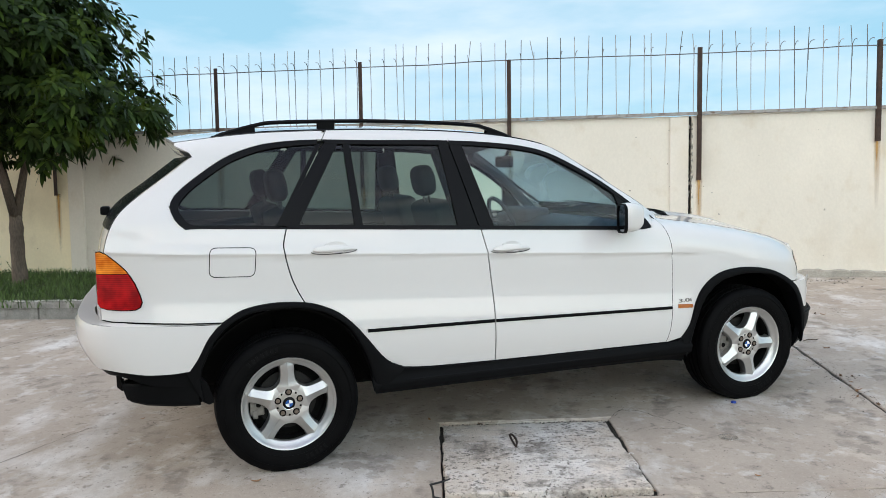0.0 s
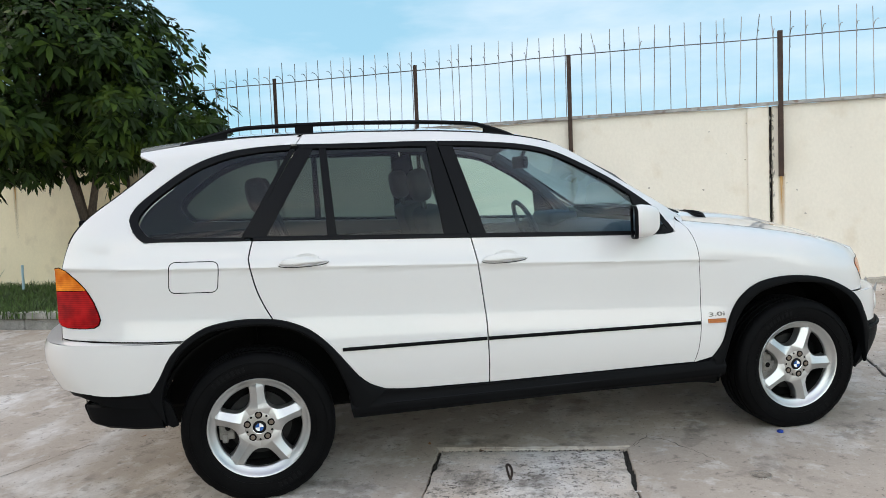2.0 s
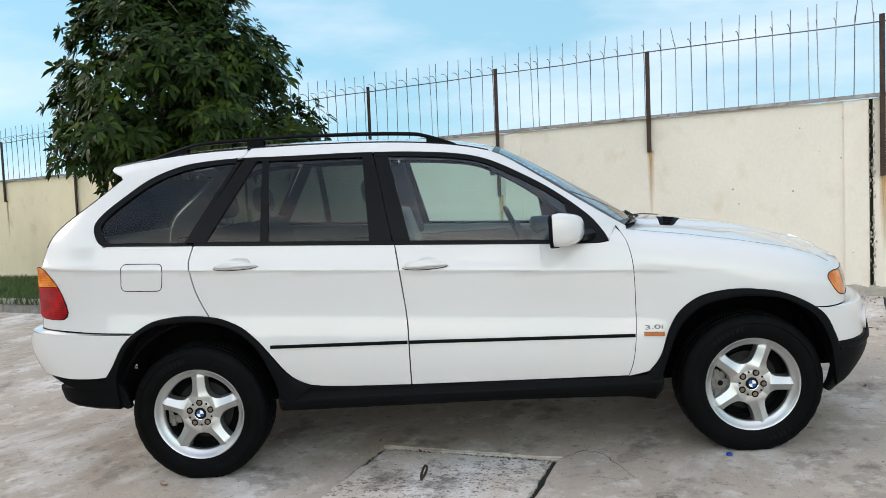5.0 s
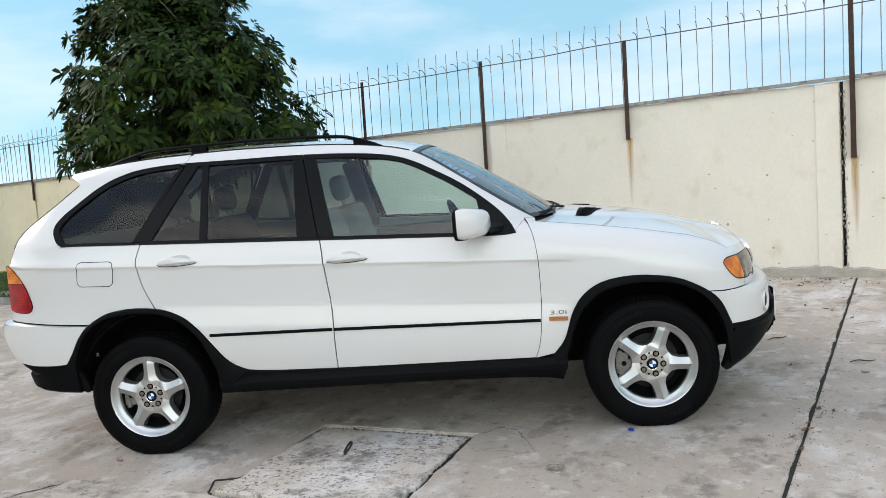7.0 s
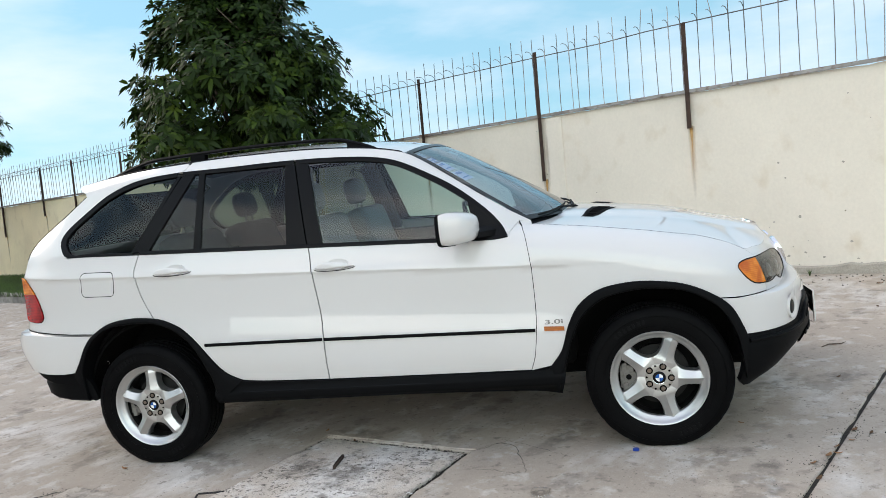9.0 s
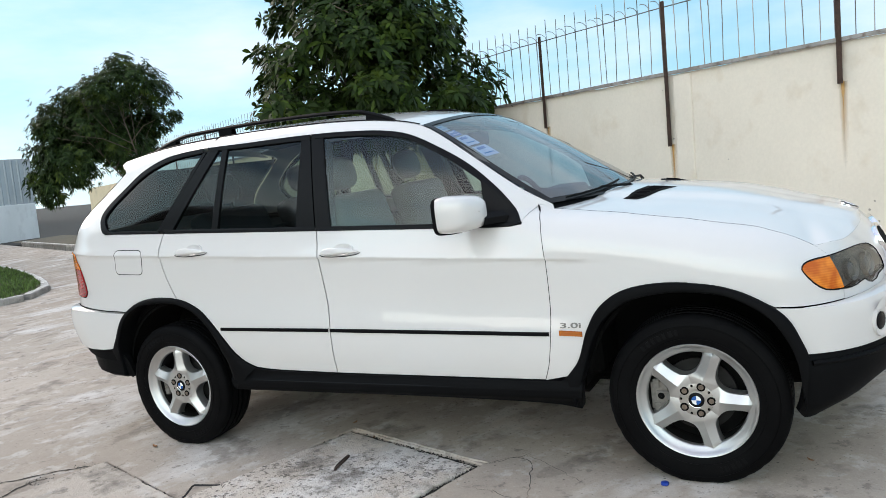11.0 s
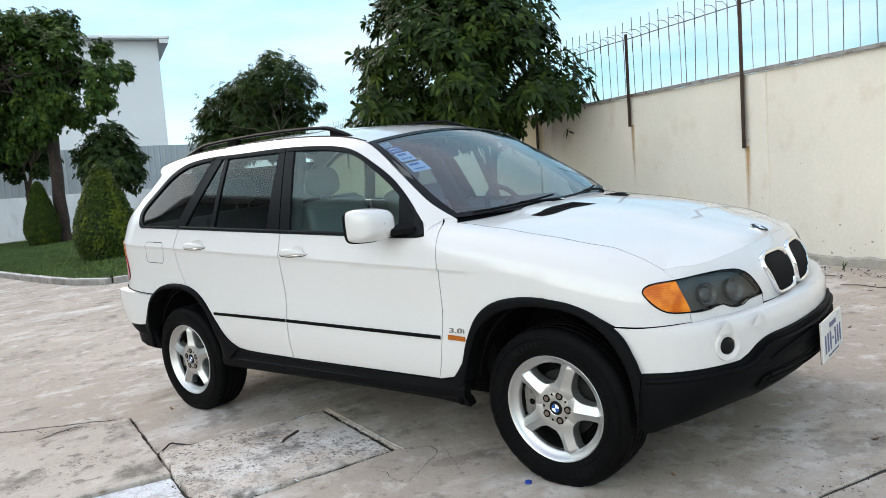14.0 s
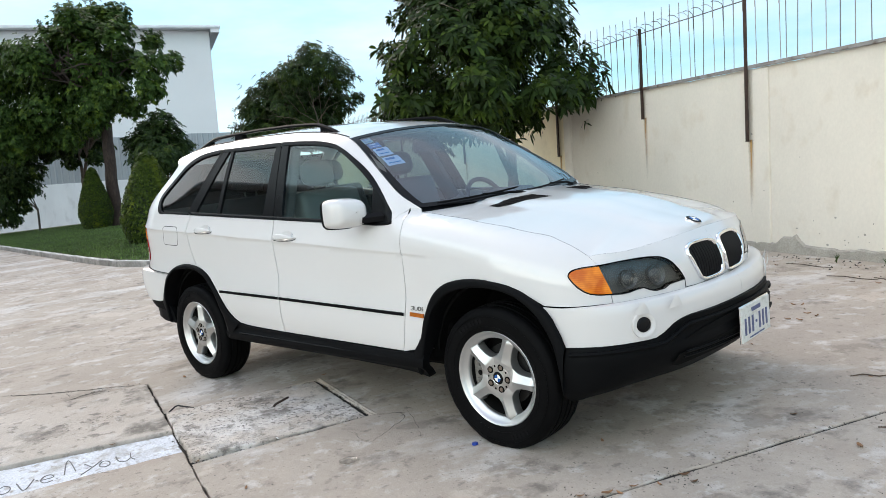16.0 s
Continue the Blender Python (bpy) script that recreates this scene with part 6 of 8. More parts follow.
PILLAR_C = ring([(0.005, 1.2295), (0.272, 1.634)], [(0.272, 1.634), (0.350, 1.632)], [(0.350, 1.632), (0.096, 1.222)], [(0.096, 1.222), (0.040, 1.2255), (0.005, 1.2295)])
PILLAR_Q = ring([(-0.014, 1.229), (0.236, 1.630)], [(0.236, 1.630), (0.262, 1.630)], [(0.262, 1.630), (0.012, 1.2285)], [(0.012, 1.2285), (-0.014, 1.229)])
BAR = ring([(0.380, 1.205), (0.375, 1.632)], [(0.375, 1.632), (0.412, 1.628)], [(0.412, 1.628), (0.424, 1.203)], [(0.424, 1.203), (0.380, 1.205)])
B_REAR = ring([(0.941, 1.174), (0.911, 1.614)], [(0.911, 1.614), (0.968, 1.6125)], [(0.968, 1.6125), (1.058, 1.168)], [(1.058, 1.168), (0.941, 1.174)])
B_FRONT = ring([(1.064, 1.167), (0.974, 1.612)], [(0.974, 1.612), (1.048, 1.609)], [(1.048, 1.609), (1.152, 1.162)], [(1.152, 1.162), (1.064, 1.167)])
SAIL = ring([(1.948, 1.308), (1.985, 1.114)], [(1.985, 1.114), (2.09, 1.1105), (2.13, 1.118)], [(2.13, 1.118), (2.09, 1.18), (2.02, 1.255), (1.948, 1.308)])
for nm_, out_, par, sz in (("pillar_cover", PILLAR_C, (rear_door, rear_door_far), 0), ("pillar_cover", PILLAR_Q, (quarter, quarter_far), 0), ("window_bar", BAR, (rear_door, rear_door_far), 0),
                           ("pillar_cover", B_REAR, (rear_door, rear_door_far), 0), ("pillar_cover", B_FRONT, (front_door, front_door_far), 0), ("mirror_sail", SAIL, (front_door, front_door_far), 0)):
    both(nm_, skin(nm_, out_, belt, M_FRAME, 0.0, 0.02, 0.0008), par)

# ----- bumpers and black cladding -----
FB_LOW = [(3.245, 0.530), (3.35, 0.528), (3.46, 0.526), (3.58, 0.526), (3.655, 0.528), (3.70, 0.545), (3.75, 0.572), (3.84, 0.594), (4.02, 0.596), (UB_END, 0.600)]
fb_white = ring([(3.125, 0.7145), (3.25, 0.7065), (3.36, 0.703), (3.445, 0.7005), (3.6, 0.698), (UB_END, 0.697)], [(UB_END, 0.697), (UB_END, 0.600)], FB_LOW[::-1], [(3.245, 0.530), (3.228, 0.585), (3.188, 0.662), (3.125, 0.7145)])
front_bumper = part("front_bumper", skin("front_bumper", fb_white, bumper_front, M_PAINT, gap=0.0006, zstep=0.02, step=0.04), None, car, "white front bumper with black lower apron")
part("bumper_side", mirrored(front_bumper.data), None, front_bumper)
# ledge between bumper and nose
ledge_a = [Vector(bumper_front(3.13 + (UB_END - 3.13) * i / 40, 0.695)) for i in range(41)]
ledge_b = [Vector(belt(3.13 + (U_END - 3.13) * i / 40, 0.697)) for i in range(41)]
ledge = [ledge_a, [a.lerp(b, 0.25) + Vector((0, 0, 0.010)) for a, b in zip(ledge_a, ledge_b)], [a.lerp(b, 0.7) + Vector((0, 0, 0.007)) for a, b in zip(ledge_a, ledge_b)], [b - Vector((0.01, -0.004, 0.006)) for b in ledge_b]]
both("bumper_ledge", shaped(*loft(ledge), "bumper_ledge", M_PAINT, 60), front_bumper)


def lower_bulge(u, z):
    return 0.018 * smoother(0.27, 0.34, z) * (1 - smoother(0.47, 0.53, z)) + 0.012 * smoother(3.6, 4.0, u)


fb_black = ring(FB_LOW, [(UB_END, 0.600), (UB_END, 0.374)], [(UB_END, 0.374), (4.2, 0.368), (4.0, 0.345), (3.79, 0.318), (3.66, 0.302), (3.60, 0.294), (3.53, 0.290), (3.425, 0.288), (3.385, 0.283), (3.355, 0.274), (3.28, 0.274), (3.228, 0.31)], [(3.228, 0.31), (3.232, 0.42), (3.245, 0.530)])
both("apron", skin("apron", fb_black, bumper_front, M_PLASTIC, gap=0.0005, off=0.002, zstep=0.02, step=0.04, thick=0.03, bulge=lower_bulge), front_bumper, "black plastic apron")
for out_ in (ring([(3.75, 0.405), (3.765, 0.446), (3.93, 0.462), (4.19, 0.478), (UB_END, 0.48)], [(UB_END, 0.48), (UB_END, 0.415)], [(UB_END, 0.415), (4.2, 0.413), (3.97, 0.404), (3.80, 0.392), (3.75, 0.405)]),
             ring([(3.80, 0.500), (3.95, 0.530), (4.19, 0.545), (UB_END, 0.546)], [(UB_END, 0.546), (UB_END, 0.512)], [(UB_END, 0.512), (4.0, 0.505), (3.80, 0.500)])):
    both("air_intake", skin("air_intake", out_, bumper_front, M_UNDER, off=0.0345 if out_[0][1] < 0.45 else 0.024, thick=0.004, gap=0), front_bumper, "dark lower air intake")
for zz in (0.432, 0.452):
    pts_l = [skin_point(bumper_front, 3.80 + (UB_END - 3.80) * i / 30, zz, 0.037) for i in range(31)]
    both("intake_slat", shaped(*tube(pts_l, 0.006, 5), "intake_slat", M_PLASTIC), front_bumper)
ridge = [skin_point(bumper_front, 3.26 + (UB_END - 3.26) * i / 40, 0.50 + 0.06 * smoother(3.66, 3.85, 3.26 + (UB_END - 3.26) * i / 40), 0.016) for i in range(41)]
both("apron_step", shaped(*tube(ridge, 0.011, 6), "apron_step", M_PLASTIC), front_bumper)

# fog lamps, washers, plate


def on_skin(fn, u, z, off=0.0):
    """A frame on the skin: local y points inwards, z up."""
    c = skin_point(fn, u, z, off)
    n = (skin_point(fn, u, z, off + 0.1) - c).normalized()
    yax = -n
    xax = yax.cross(Vector((0, 0, 1))).normalized()
    zax = xax.cross(yax)
    return Matrix(((xax.x, yax.x, zax.x, c.x), (xax.y, yax.y, zax.y, c.y), (xax.z, yax.z, zax.z, c.z), (0, 0, 0, 1)))


def placed(vf, m):
    v, f = vf
    return [m @ Vector(p) for p in v], f


MF = on_skin(bumper_front, 3.595, 0.598)
both("fog_lamp_bezel", shaped(*placed(lathe([(0.060, 0.004), (0.0595, -0.010), (0.056, -0.0115), (0.045, -0.006), (0.037, -0.0035), (0.0345, 0.012)], 32), MF), "fog_lamp_bezel", M_PAINT, 60), front_bumper)
both("fog_lamp", shaped(*placed(lathe([(0.0005, -0.0075), (0.018, -0.007), (0.030, -0.005), (0.0345, -0.002), (0.036, 0.02)], 32), MF), "fog_lamp", surface("fog_glass", (0.006, 0.006, 0.007), 0.25, vary=0.3, scale=30, spec=0.15), 60), front_bumper)
for u in (3.585, 3.765):
    mw = on_skin(bumper_front, u, 0.672, 0.0)
    cone = [[(s * 0.042 * (1 - k) ** 0.8, -0.004 - 0.020 * k, -0.026 + 0.056 * k) for s in (-1, -0.5, 0, 0.5, 1)] for k in (0, 0.3, 0.6, 0.85, 1.0)]
    cone = [[(x, y - 0.012 * (1 - (x / (0.043)) ** 2) * (1 if k < 4 else 0.4), z) for x, y, z in row] for k, row in enumerate(cone)]
    both("washer_cap", shaped(*placed(loft(cone), mw), "washer_cap", M_PAINT, 70), front_bumper)

plate = part("number_plate", box_bm(3.707, 3.715, CY - 0.175, CY + 0.175, 0.392, 0.565, 0.003, 1), M_PLATE, front_bumper, "white plate with dark blue marks")
part("plate_frame", box_bm(3.701, 3.709, CY - 0.180, CY + 0.180, 0.387, 0.570, 0.003, 1), M_CHROME, front_bumper)
for k in range(7):
    y0 = CY - 0.150 + k * 0.0435
    z0, z1 = (0.462, 0.474) if k == 3 else (0.425, 0.507)
    part("plate_mark", box_bm(3.7145, 3.7165, y0 + 0.004, y0 + 0.026, z0, z1, 0.0008, 1), M_PLATE_INK, plate)
part("plate_mark", box_bm(3.7145, 3.7165, CY - 0.055, CY + 0.055, 0.525, 0.545), M_PLATE_INK, plate)
part("plate_mark", box_bm(3.7145, 3.7165, CY - 0.09, CY + 0.09, 0.402, 0.409), M_PLATE_INK, plate)

# ----- rear bumper -----
RB_LOW = [(-0.479, 0.567), (-0.56, 0.563), (-0.70, 0.572), (-0.80, 0.590), (-1.0, 0.60), (-1.68, 0.60)]
rb_out = ring([(-0.302, 0.779), (-0.45, 0.788), (-0.56, 0.798), (-0.70, 0.809), (-0.85, 0.815), (-1.1, 0.82), (-1.68, 0.82)], [(-1.68, 0.82), (-1.68, 0.60)], RB_LOW[::-1], ARCH_R[:4])
rear_bumper = part("rear_bumper", skin("rear_bumper", rb_out, bumper_rear, M_PAINT, zstep=0.02, step=0.04, bulge=lambda u, z: 0.006), None, car, "white rear bumper with black lower apron")
part("bumper_side", mirrored(rear_bumper.data), None, rear_bumper)
la = [skin_point(bumper_rear, -0.31 - 1.37 * i / 30, 0.779 + 0.036 * min(1, i / 12), 0.006) for i in range(31)]
lb = [Vector((p.x + 0.03 + 0.05 * min(1, i / 10), p.y + 0.03 * max(0, 1 - i / 16) + 0.012, p.z + 0.001)) for i, p in enumerate(la)]
both("bumper_ledge", shaped(*loft([la, [a.lerp(b, 0.4) + Vector((0, 0, 0.001)) for a, b in zip(la, lb)], lb]), "bumper_ledge", M_PAINT, 60), rear_bumper)
both("bumper_seam", shaped(*tube([skin_point(belt, u, z + 0.0060, 0.005) for u, z in [(-0.300, 0.779), (-0.45, 0.789), (-0.56, 0.799), (-0.70, 0.810), (-0.78, 0.814), (-0.825, 0.822)]], 0.0028, 5), "bumper_seam", M_UNDER), rear_bumper)
rbk = ring(RB_LOW, [(-1.68, 0.60), (-1.68, 0.545)], [(-1.68, 0.545), (-1.0, 0.555), (-0.86, 0.560), (-0.78, 0.540), (-0.70, 0.512), (-0.60, 0.500), (-0.50, 0.485)], [(-0.50, 0.485), (-0.455, 0.40), (-0.425, 0.385), (-0.385, 0.392)], [(-0.385, 0.392), (-0.405, 0.50), (-0.479, 0.567)])
both("apron", skin("apron", rbk, bumper_rear, M_PLASTIC, off=-0.010, thick=0.03, gap=0.0005, zstep=0.02), rear_bumper, "black plastic apron")
box_rows = [[(x, ys, zt), (x + 0.004, ys - 0.012, zt - 0.012), (x + 0.020, ys - 0.012, zl + 0.012), (x + 0.024, ys, zl), (x + 0.024, -0.68, zl), (x, -0.68, zt)]
            for x, ys, zt, zl in ((-0.765, -0.800, 0.512, 0.432), (-0.75, -0.82, 0.516, 0.424), (-0.68, -0.858, 0.52, 0.410), (-0.56, -0.888, 0.515, 0.398), (-0.44, -0.888, 0.52, 0.388))]
both("bumper_corner", shaped(*loft(box_rows, True), "bumper_corner", M_PLASTIC, 30), rear_bumper)
rim_c = [Vector(p) for p in box_rows[0]]
both("corner_rim", shaped(*tube(rim_c + [rim_c[0]], 0.004, 6), "corner_rim", M_PLASTIC), rear_bumper)
ex = [(-0.40, -0.68, 0.575), (-0.66, -0.755, 0.562), (-0.71, -0.768, 0.550), (-0.762, -0.780, 0.538)]
M_TIP = surface("worn_chrome", (0.42, 0.41, 0.40), 0.22, 1.0, vary=0.3, scale=30)
exv, exf = tube(ex, [0.026, 0.029, 0.032, 0.034], 20, cap=False)
part("exhaust_pipe", shaped(exv, exf, "exhaust_pipe", M_TIP), None, car, "chrome exhaust tip")
part("exhaust_bore", shaped(*tube([(-0.755, -0.779, 0.540), (-0.71, -0.768, 0.550), (-0.60, -0.74, 0.563)], [0.0315, 0.0285, 0.025], 16), "exhaust_bore", M_UNDER), None, car)


# ----- wheel arch flares and sills -----
def flare(name, outer, inner):
    n = 80

    def along(c):
        c = spline(c, 0.01)
        s = [0.0]
        for a, b in zip(c, c[1:]):
            s.append(s[-1] + math.dist(a, b))
        out, j = [], 0
        for i in range(n + 1):
            d = s[-1] * i / n
            while j < len(c) - 2 and s[j + 1] < d:
                j += 1
            f = (d - s[j]) / max(s[j + 1] - s[j], 1e-9)
            out.append((c[j][0] + (c[j + 1][0] - c[j][0]) * f, c[j][1] + (c[j + 1][1] - c[j][1]) * f))
        return out
    o, q = along(outer), along(inner)
    fn = lambda u, z: (u, -min(0.921, side_y(min(u, 3.0), max(z, 0.5))) + 0.25 * max(0.0, u - 3.10) ** 1.5 + (0.10 * max(0, -0.33 - u) ** 1.4), z)
    rows = []
    for w, h in ((0.0, -0.01), (0.0, 0.010), (0.08, 0.016), (0.35, 0.020), (0.75, 0.021), (0.93, 0.018), (1.0, 0.010), (1.0, -0.03), (1.03, -0.10)):
        w1 = min(w, 1.0)
        rows.append([Vector(fn(a[0] + (b[0] - a[0]) * w1, a[1] + (b[1] - a[1]) * w1)) + Vector((0, -(h if h > 0 else h * min(1.0, (i + 0.5) / 14, (n - i + 0.5) / 14)), 0)) for i, (a, b) in enumerate(zip(o, q))])
    return shaped(*loft(rows), name, M_PLASTIC, 50)


both("wheel_arch_trim", flare("wheel_arch_trim", ARCH_R, ARCH_R_IN), car, "black plastic wheel arch trim")
both("wheel_arch_trim", flare("wheel_arch_trim", ARCH_F, ARCH_F_IN), car, "black plastic wheel arch trim")
SILL = ring([(0.44, 0.56 - 0.03), (0.50, 0.515), (0.55, 0.480), (0.599, 0.461), (0.738, 0.448), (1.113, 0.437), (1.605, 0.430), (2.208, 0.423), (2.309, 0.444), (2.36, 0.505)], [(2.36, 0.505), (2.375, 0.40), (2.345, 0.285)],
            [(2.345, 0.285), (2.16, 0.315), (1.6, 0.332), (1.02, 0.336), (0.50, 0.340), (0.44, 0.345)], [(0.44, 0.345), (0.425, 0.43), (0.44, 0.53)])


def sill_bulge(u, z):
    return 0.022 * smoother(0.33, 0.36, z) * (1 - smoother(0.392, 0.43, z)) + 0.012 - 0.03 * (1 - smoother(0.28, 0.345, z))


both("sill", skin("sill", SILL, belt, M_PLASTIC, off=0.0, thick=0.05, gap=0.0, zstep=0.012, bulge=sill_bulge), car, "black plastic sill")
both("sill_lip", shaped(*tube([skin_point(belt, 0.60 + 1.62 * i / 30, 0.4035 - 0.012 * i / 30, 0.030) for i in range(31)], 0.004, 5), "sill_lip", M_FRAME), car)


def strip(a, b, za, zb, h, off, name, mat_):
    rows = []
    for dz, o in ((-h / 2, -0.004), (-h / 2, off * 0.7), (-h / 4, off), (h / 4, off), (h / 2, off * 0.7), (h / 2, -0.004)):
        rows.append([skin_point(belt, a + (b - a) * i / 30, za + (zb - za) * i / 30 + dz, o) for i in range(31)])
    return shaped(*loft(rows), name, mat_, 50)


both("trim_strip", strip(0.408, 1.108, 0.6765, 0.661, 0.017, 0.007, "trim_strip", M_PLASTIC), (rear_door, rear_door_far), "thin black trim strip")
both("trim_strip", strip(1.116, 2.248, 0.6605, 0.6275, 0.017, 0.007, "trim_strip", M_PLASTIC), (front_door, front_door_far), "thin black trim strip")

# side repeater, lettering, fuel flap
both("side_repeater", skin("side_repeater", ring([(2.292, 0.6215), (2.392, 0.6165)], [(2.392, 0.6165), (2.392, 0.638)], [(2.392, 0.638), (2.292, 0.6435)], [(2.292, 0.6435), (2.292, 0.6215)]), belt, M_REPEATER, off=0.006, thick=0.01, gap=0), car, "small amber side repeater")


def lettering(body, m, size, material, parent, name, depth=0.002, mirror=False):
    cu = bpy.data.curves.new(name, "FONT")
    cu.body, cu.size, cu.extrude, cu.align_x, cu.offset = body, size, depth, "CENTER", size * 0.012
    ob = bpy.data.objects.new("tmp_text", cu)
    scene.collection.objects.link(ob)
    dg = bpy.context.evaluated_depsgraph_get()
    me = bpy.data.meshes.new_from_object(ob.evaluated_get(dg))
    bpy.data.objects.remove(ob)
    me.transform(m)
    me.materials.clear()
    me.materials.append(material)
    return part(name, me, None, parent)


bx = on_skin(belt, 2.343, 0.653, 0.002)
lettering("3.0i", bx @ Matrix(((2.15, 0, 0, 0), (0, 0, -1, 0), (0, 1, 0, 0), (0, 0, 0, 1))), 0.031, M_STEEL, car, "model_lettering")
flap_quad = [Vector((-0.331, 1.1415)), Vector((-0.121, 1.130)), Vector((-0.135, 0.996)), Vector((-0.342, 1.0075))]
FLAP = []
for i in range(4):
    p, a, b = flap_quad[i], flap_quad[i - 1], flap_quad[(i + 1) % 4]
    pa, pb = p + (a - p).normalized() * 0.030, p + (b - p).normalized() * 0.030
    FLAP += [tuple(pa.lerp(p, k / 6).lerp(p.lerp(pb, k / 6), k / 6)) for k in range(7)]
flap = part("fuel_flap", skin("fuel_flap", FLAP, belt, M_PAINT, off=0.0015, thick=0.008, gap=0.0), None, quarter)
part("flap_gap", skin("flap_gap", shrink(FLAP, -0.0040), belt, M_UNDER, off=0.0011, thick=0.0, gap=0), None, quarter)

# door handles
def handle(x, z, parent):
    m = on_skin(belt, x, z, 0.0)
    # shallow finger dish behind the bar
    cup = [[(0.012 + 0.060 * r * math.cos(t), -dy, 0.014 + 0.031 * r * math.sin(t)) for t in [2 * math.pi * k / 28 for k in range(28)]] for r, dy in ((0.01, 0.0008), (0.45, 0.0014), (0.75, 0.0040), (0.90, 0.0080), (1.0, 0.0092), (1.05, 0.0))]
    cupv, cupf = loft(cup, True)
    rows = []
    for i in range(17):
        f = -1 + i / 8
        xx = f * 0.108
        hgt = (0.0175 if f < -0.3 else 0.0175 - 0.007 * (f + 0.3)) * math.sqrt(max(0.02, 1 - abs(f) ** 3))
        out = -0.010 - 0.018 * (1 - f * f) ** 0.8
        row = []
        for k in range(16):
            t = 2 * math.pi * k / 16
            c_, s_ = math.cos(t), math.sin(t)
            zz = hgt * math.copysign(abs(s_) ** 0.75, s_)
            row.append((xx, out - 0.2 * zz + 0.010 * math.copysign(abs(c_) ** 0.45, c_) * (1 - 0.5 * abs(f)), zz - 0.003 * f))
        rows.append(row)
    h = part("door_handle", shaped(*placed(loft(rows, True), m), "door_handle", M_PAINT, 50), None, parent)
    part("handle_cup", shaped(*placed((cupv, cupf), m), "handle_cup", M_PAINT, 60), None, h)
    # thin grey line painting the shading along the dish's upper outline
    rim_arc = [(0.012 + 0.062 * math.cos(t), -0.0012, 0.014 + 0.0325 * math.sin(t)) for t in [math.pi * (0.04 + 0.92 * k / 20) for k in range(21)]]
    part("cup_edge", shaped(*placed(tube(rim_arc, 0.0011, 4), m), "cup_edge", M_STEEL), None, h)
    ring_pts = [(x_, -0.0035, -0.004 - 0.016 * math.sqrt(max(0, 1 - (x_ / 0.116) ** 2))) for x_ in [-0.116 + 0.232 * k / 24 for k in range(25)]]
    part("handle_shadow_gap", shaped(*placed(tube(ring_pts, 0.0019, 4), m), "handle_shadow_gap", M_UNDER), None, h)
    seam = [(-0.052, -0.014, -0.013 + 0.026 * k / 6) for k in range(7)]
    part("lock_seam", shaped(*placed(tube([(a, b - 0.014, c) for a, b, c in seam], 0.0012, 4), m), "lock_seam", M_UNDER), None, h)


handle(0.258, 1.095, rear_door)
handle(1.222, 1.038, front_door)


# door mirrors
def mirror_shell(sign):
    rows = []
    # sections from the mirror glass (rear) to the rounded front, as x, half height, half width
    for x, h, w, dz, dy in ((1.872, 0.078, 0.083, 0.0, 0.0), (1.876, 0.084, 0.088, 0.0, 0.0), (1.906, 0.086, 0.090, 0.001, 0.0), (1.945, 0.081, 0.087, 0.000, 0.003), (1.977, 0.071, 0.080, 0.002, 0.007), (1.997, 0.055, 0.068, 0.004, 0.011), (2.007, 0.033, 0.05, 0.005, 0.015), (2.010, 0.002, 0.003, 0.006, 0.017)):
        row = []
        for k in range(28):
            t = 2 * math.pi * k / 28
            c, s = math.cos(t), math.sin(t)
            e = 0.45
            yy = math.copysign(abs(c) ** e, c) * w
            zz = math.copysign(abs(s) ** e, s) * h * (1.0 if s > 0 else 0.92)
            row.append((x + 0.03 * (yy / 0.09), -0.975 + dy + yy, 1.178 + dz + zz - 0.06 * yy))
        rows.append(row)
    v, f = loft(rows, True)
    return v, f


mirror_me = shaped(*mirror_shell(1), "door_mirror", M_PAINT, 60)
dm = part("door_mirror", mirror_me, None, front_door, "white mirror shell on a black foot")
rim_rows = []
for x, k in ((1.881, 1.03), (1.862, 1.03), (1.862, 0.93), (1.869, 0.91)):
    row = []
    for i in range(28):
        t = 2 * math.pi * i / 28
        c, s = math.cos(t), math.sin(t)
        yy, zz = math.copysign(abs(c) ** 0.45, c) * 0.086 * k, math.copysign(abs(s) ** 0.45, s) * 0.081 * k
        row.append((x + 0.03 * (yy / 0.09), -0.975 + yy, 1.178 + zz - 0.06 * yy))
    rim_rows.append(row)
part("mirror_rim", shaped(*loft(rim_rows, True), "mirror_rim", M_PLASTIC, 40), None, dm)
part("mirror_glass", shaped([p for p in rim_rows[-1]], [tuple(range(28))], "mirror_glass", M_MIRROR), None, dm)
foot = [[(1.965 + dx, y, 1.135 + dz) for dx, dz in ((-0.035, -0.012), (0.045 + q, -0.016), (0.055 + q, 0.012), (0.03 + q, 0.035), (-0.03, 0.028))] for y, q in ((-0.93, 0.0), (-0.885, 0.03), (-0.84, 0.075))]
part("mirror_foot", shaped(*loft(foot, True), "mirror_foot", M_FRAME, 50), None, dm)

# ----- roof rails -----
def rail_pts(z_add, n=40):
    pts = []
    for i in range(n + 1):
        x = -0.27 + 1.69 * i / n
        f = i / n
        lift = 0.052 * min(1.0, f / 0.16, (1 - f) / 0.13) ** 0.8 if 0 < f < 1 else 0.0
        base_z = roof_z(x) + 0.004
        pts.append((x, -(side_y(x, roof_z(x)) - 0.055), base_z + lift - 0.004 + z_add))
    return pts


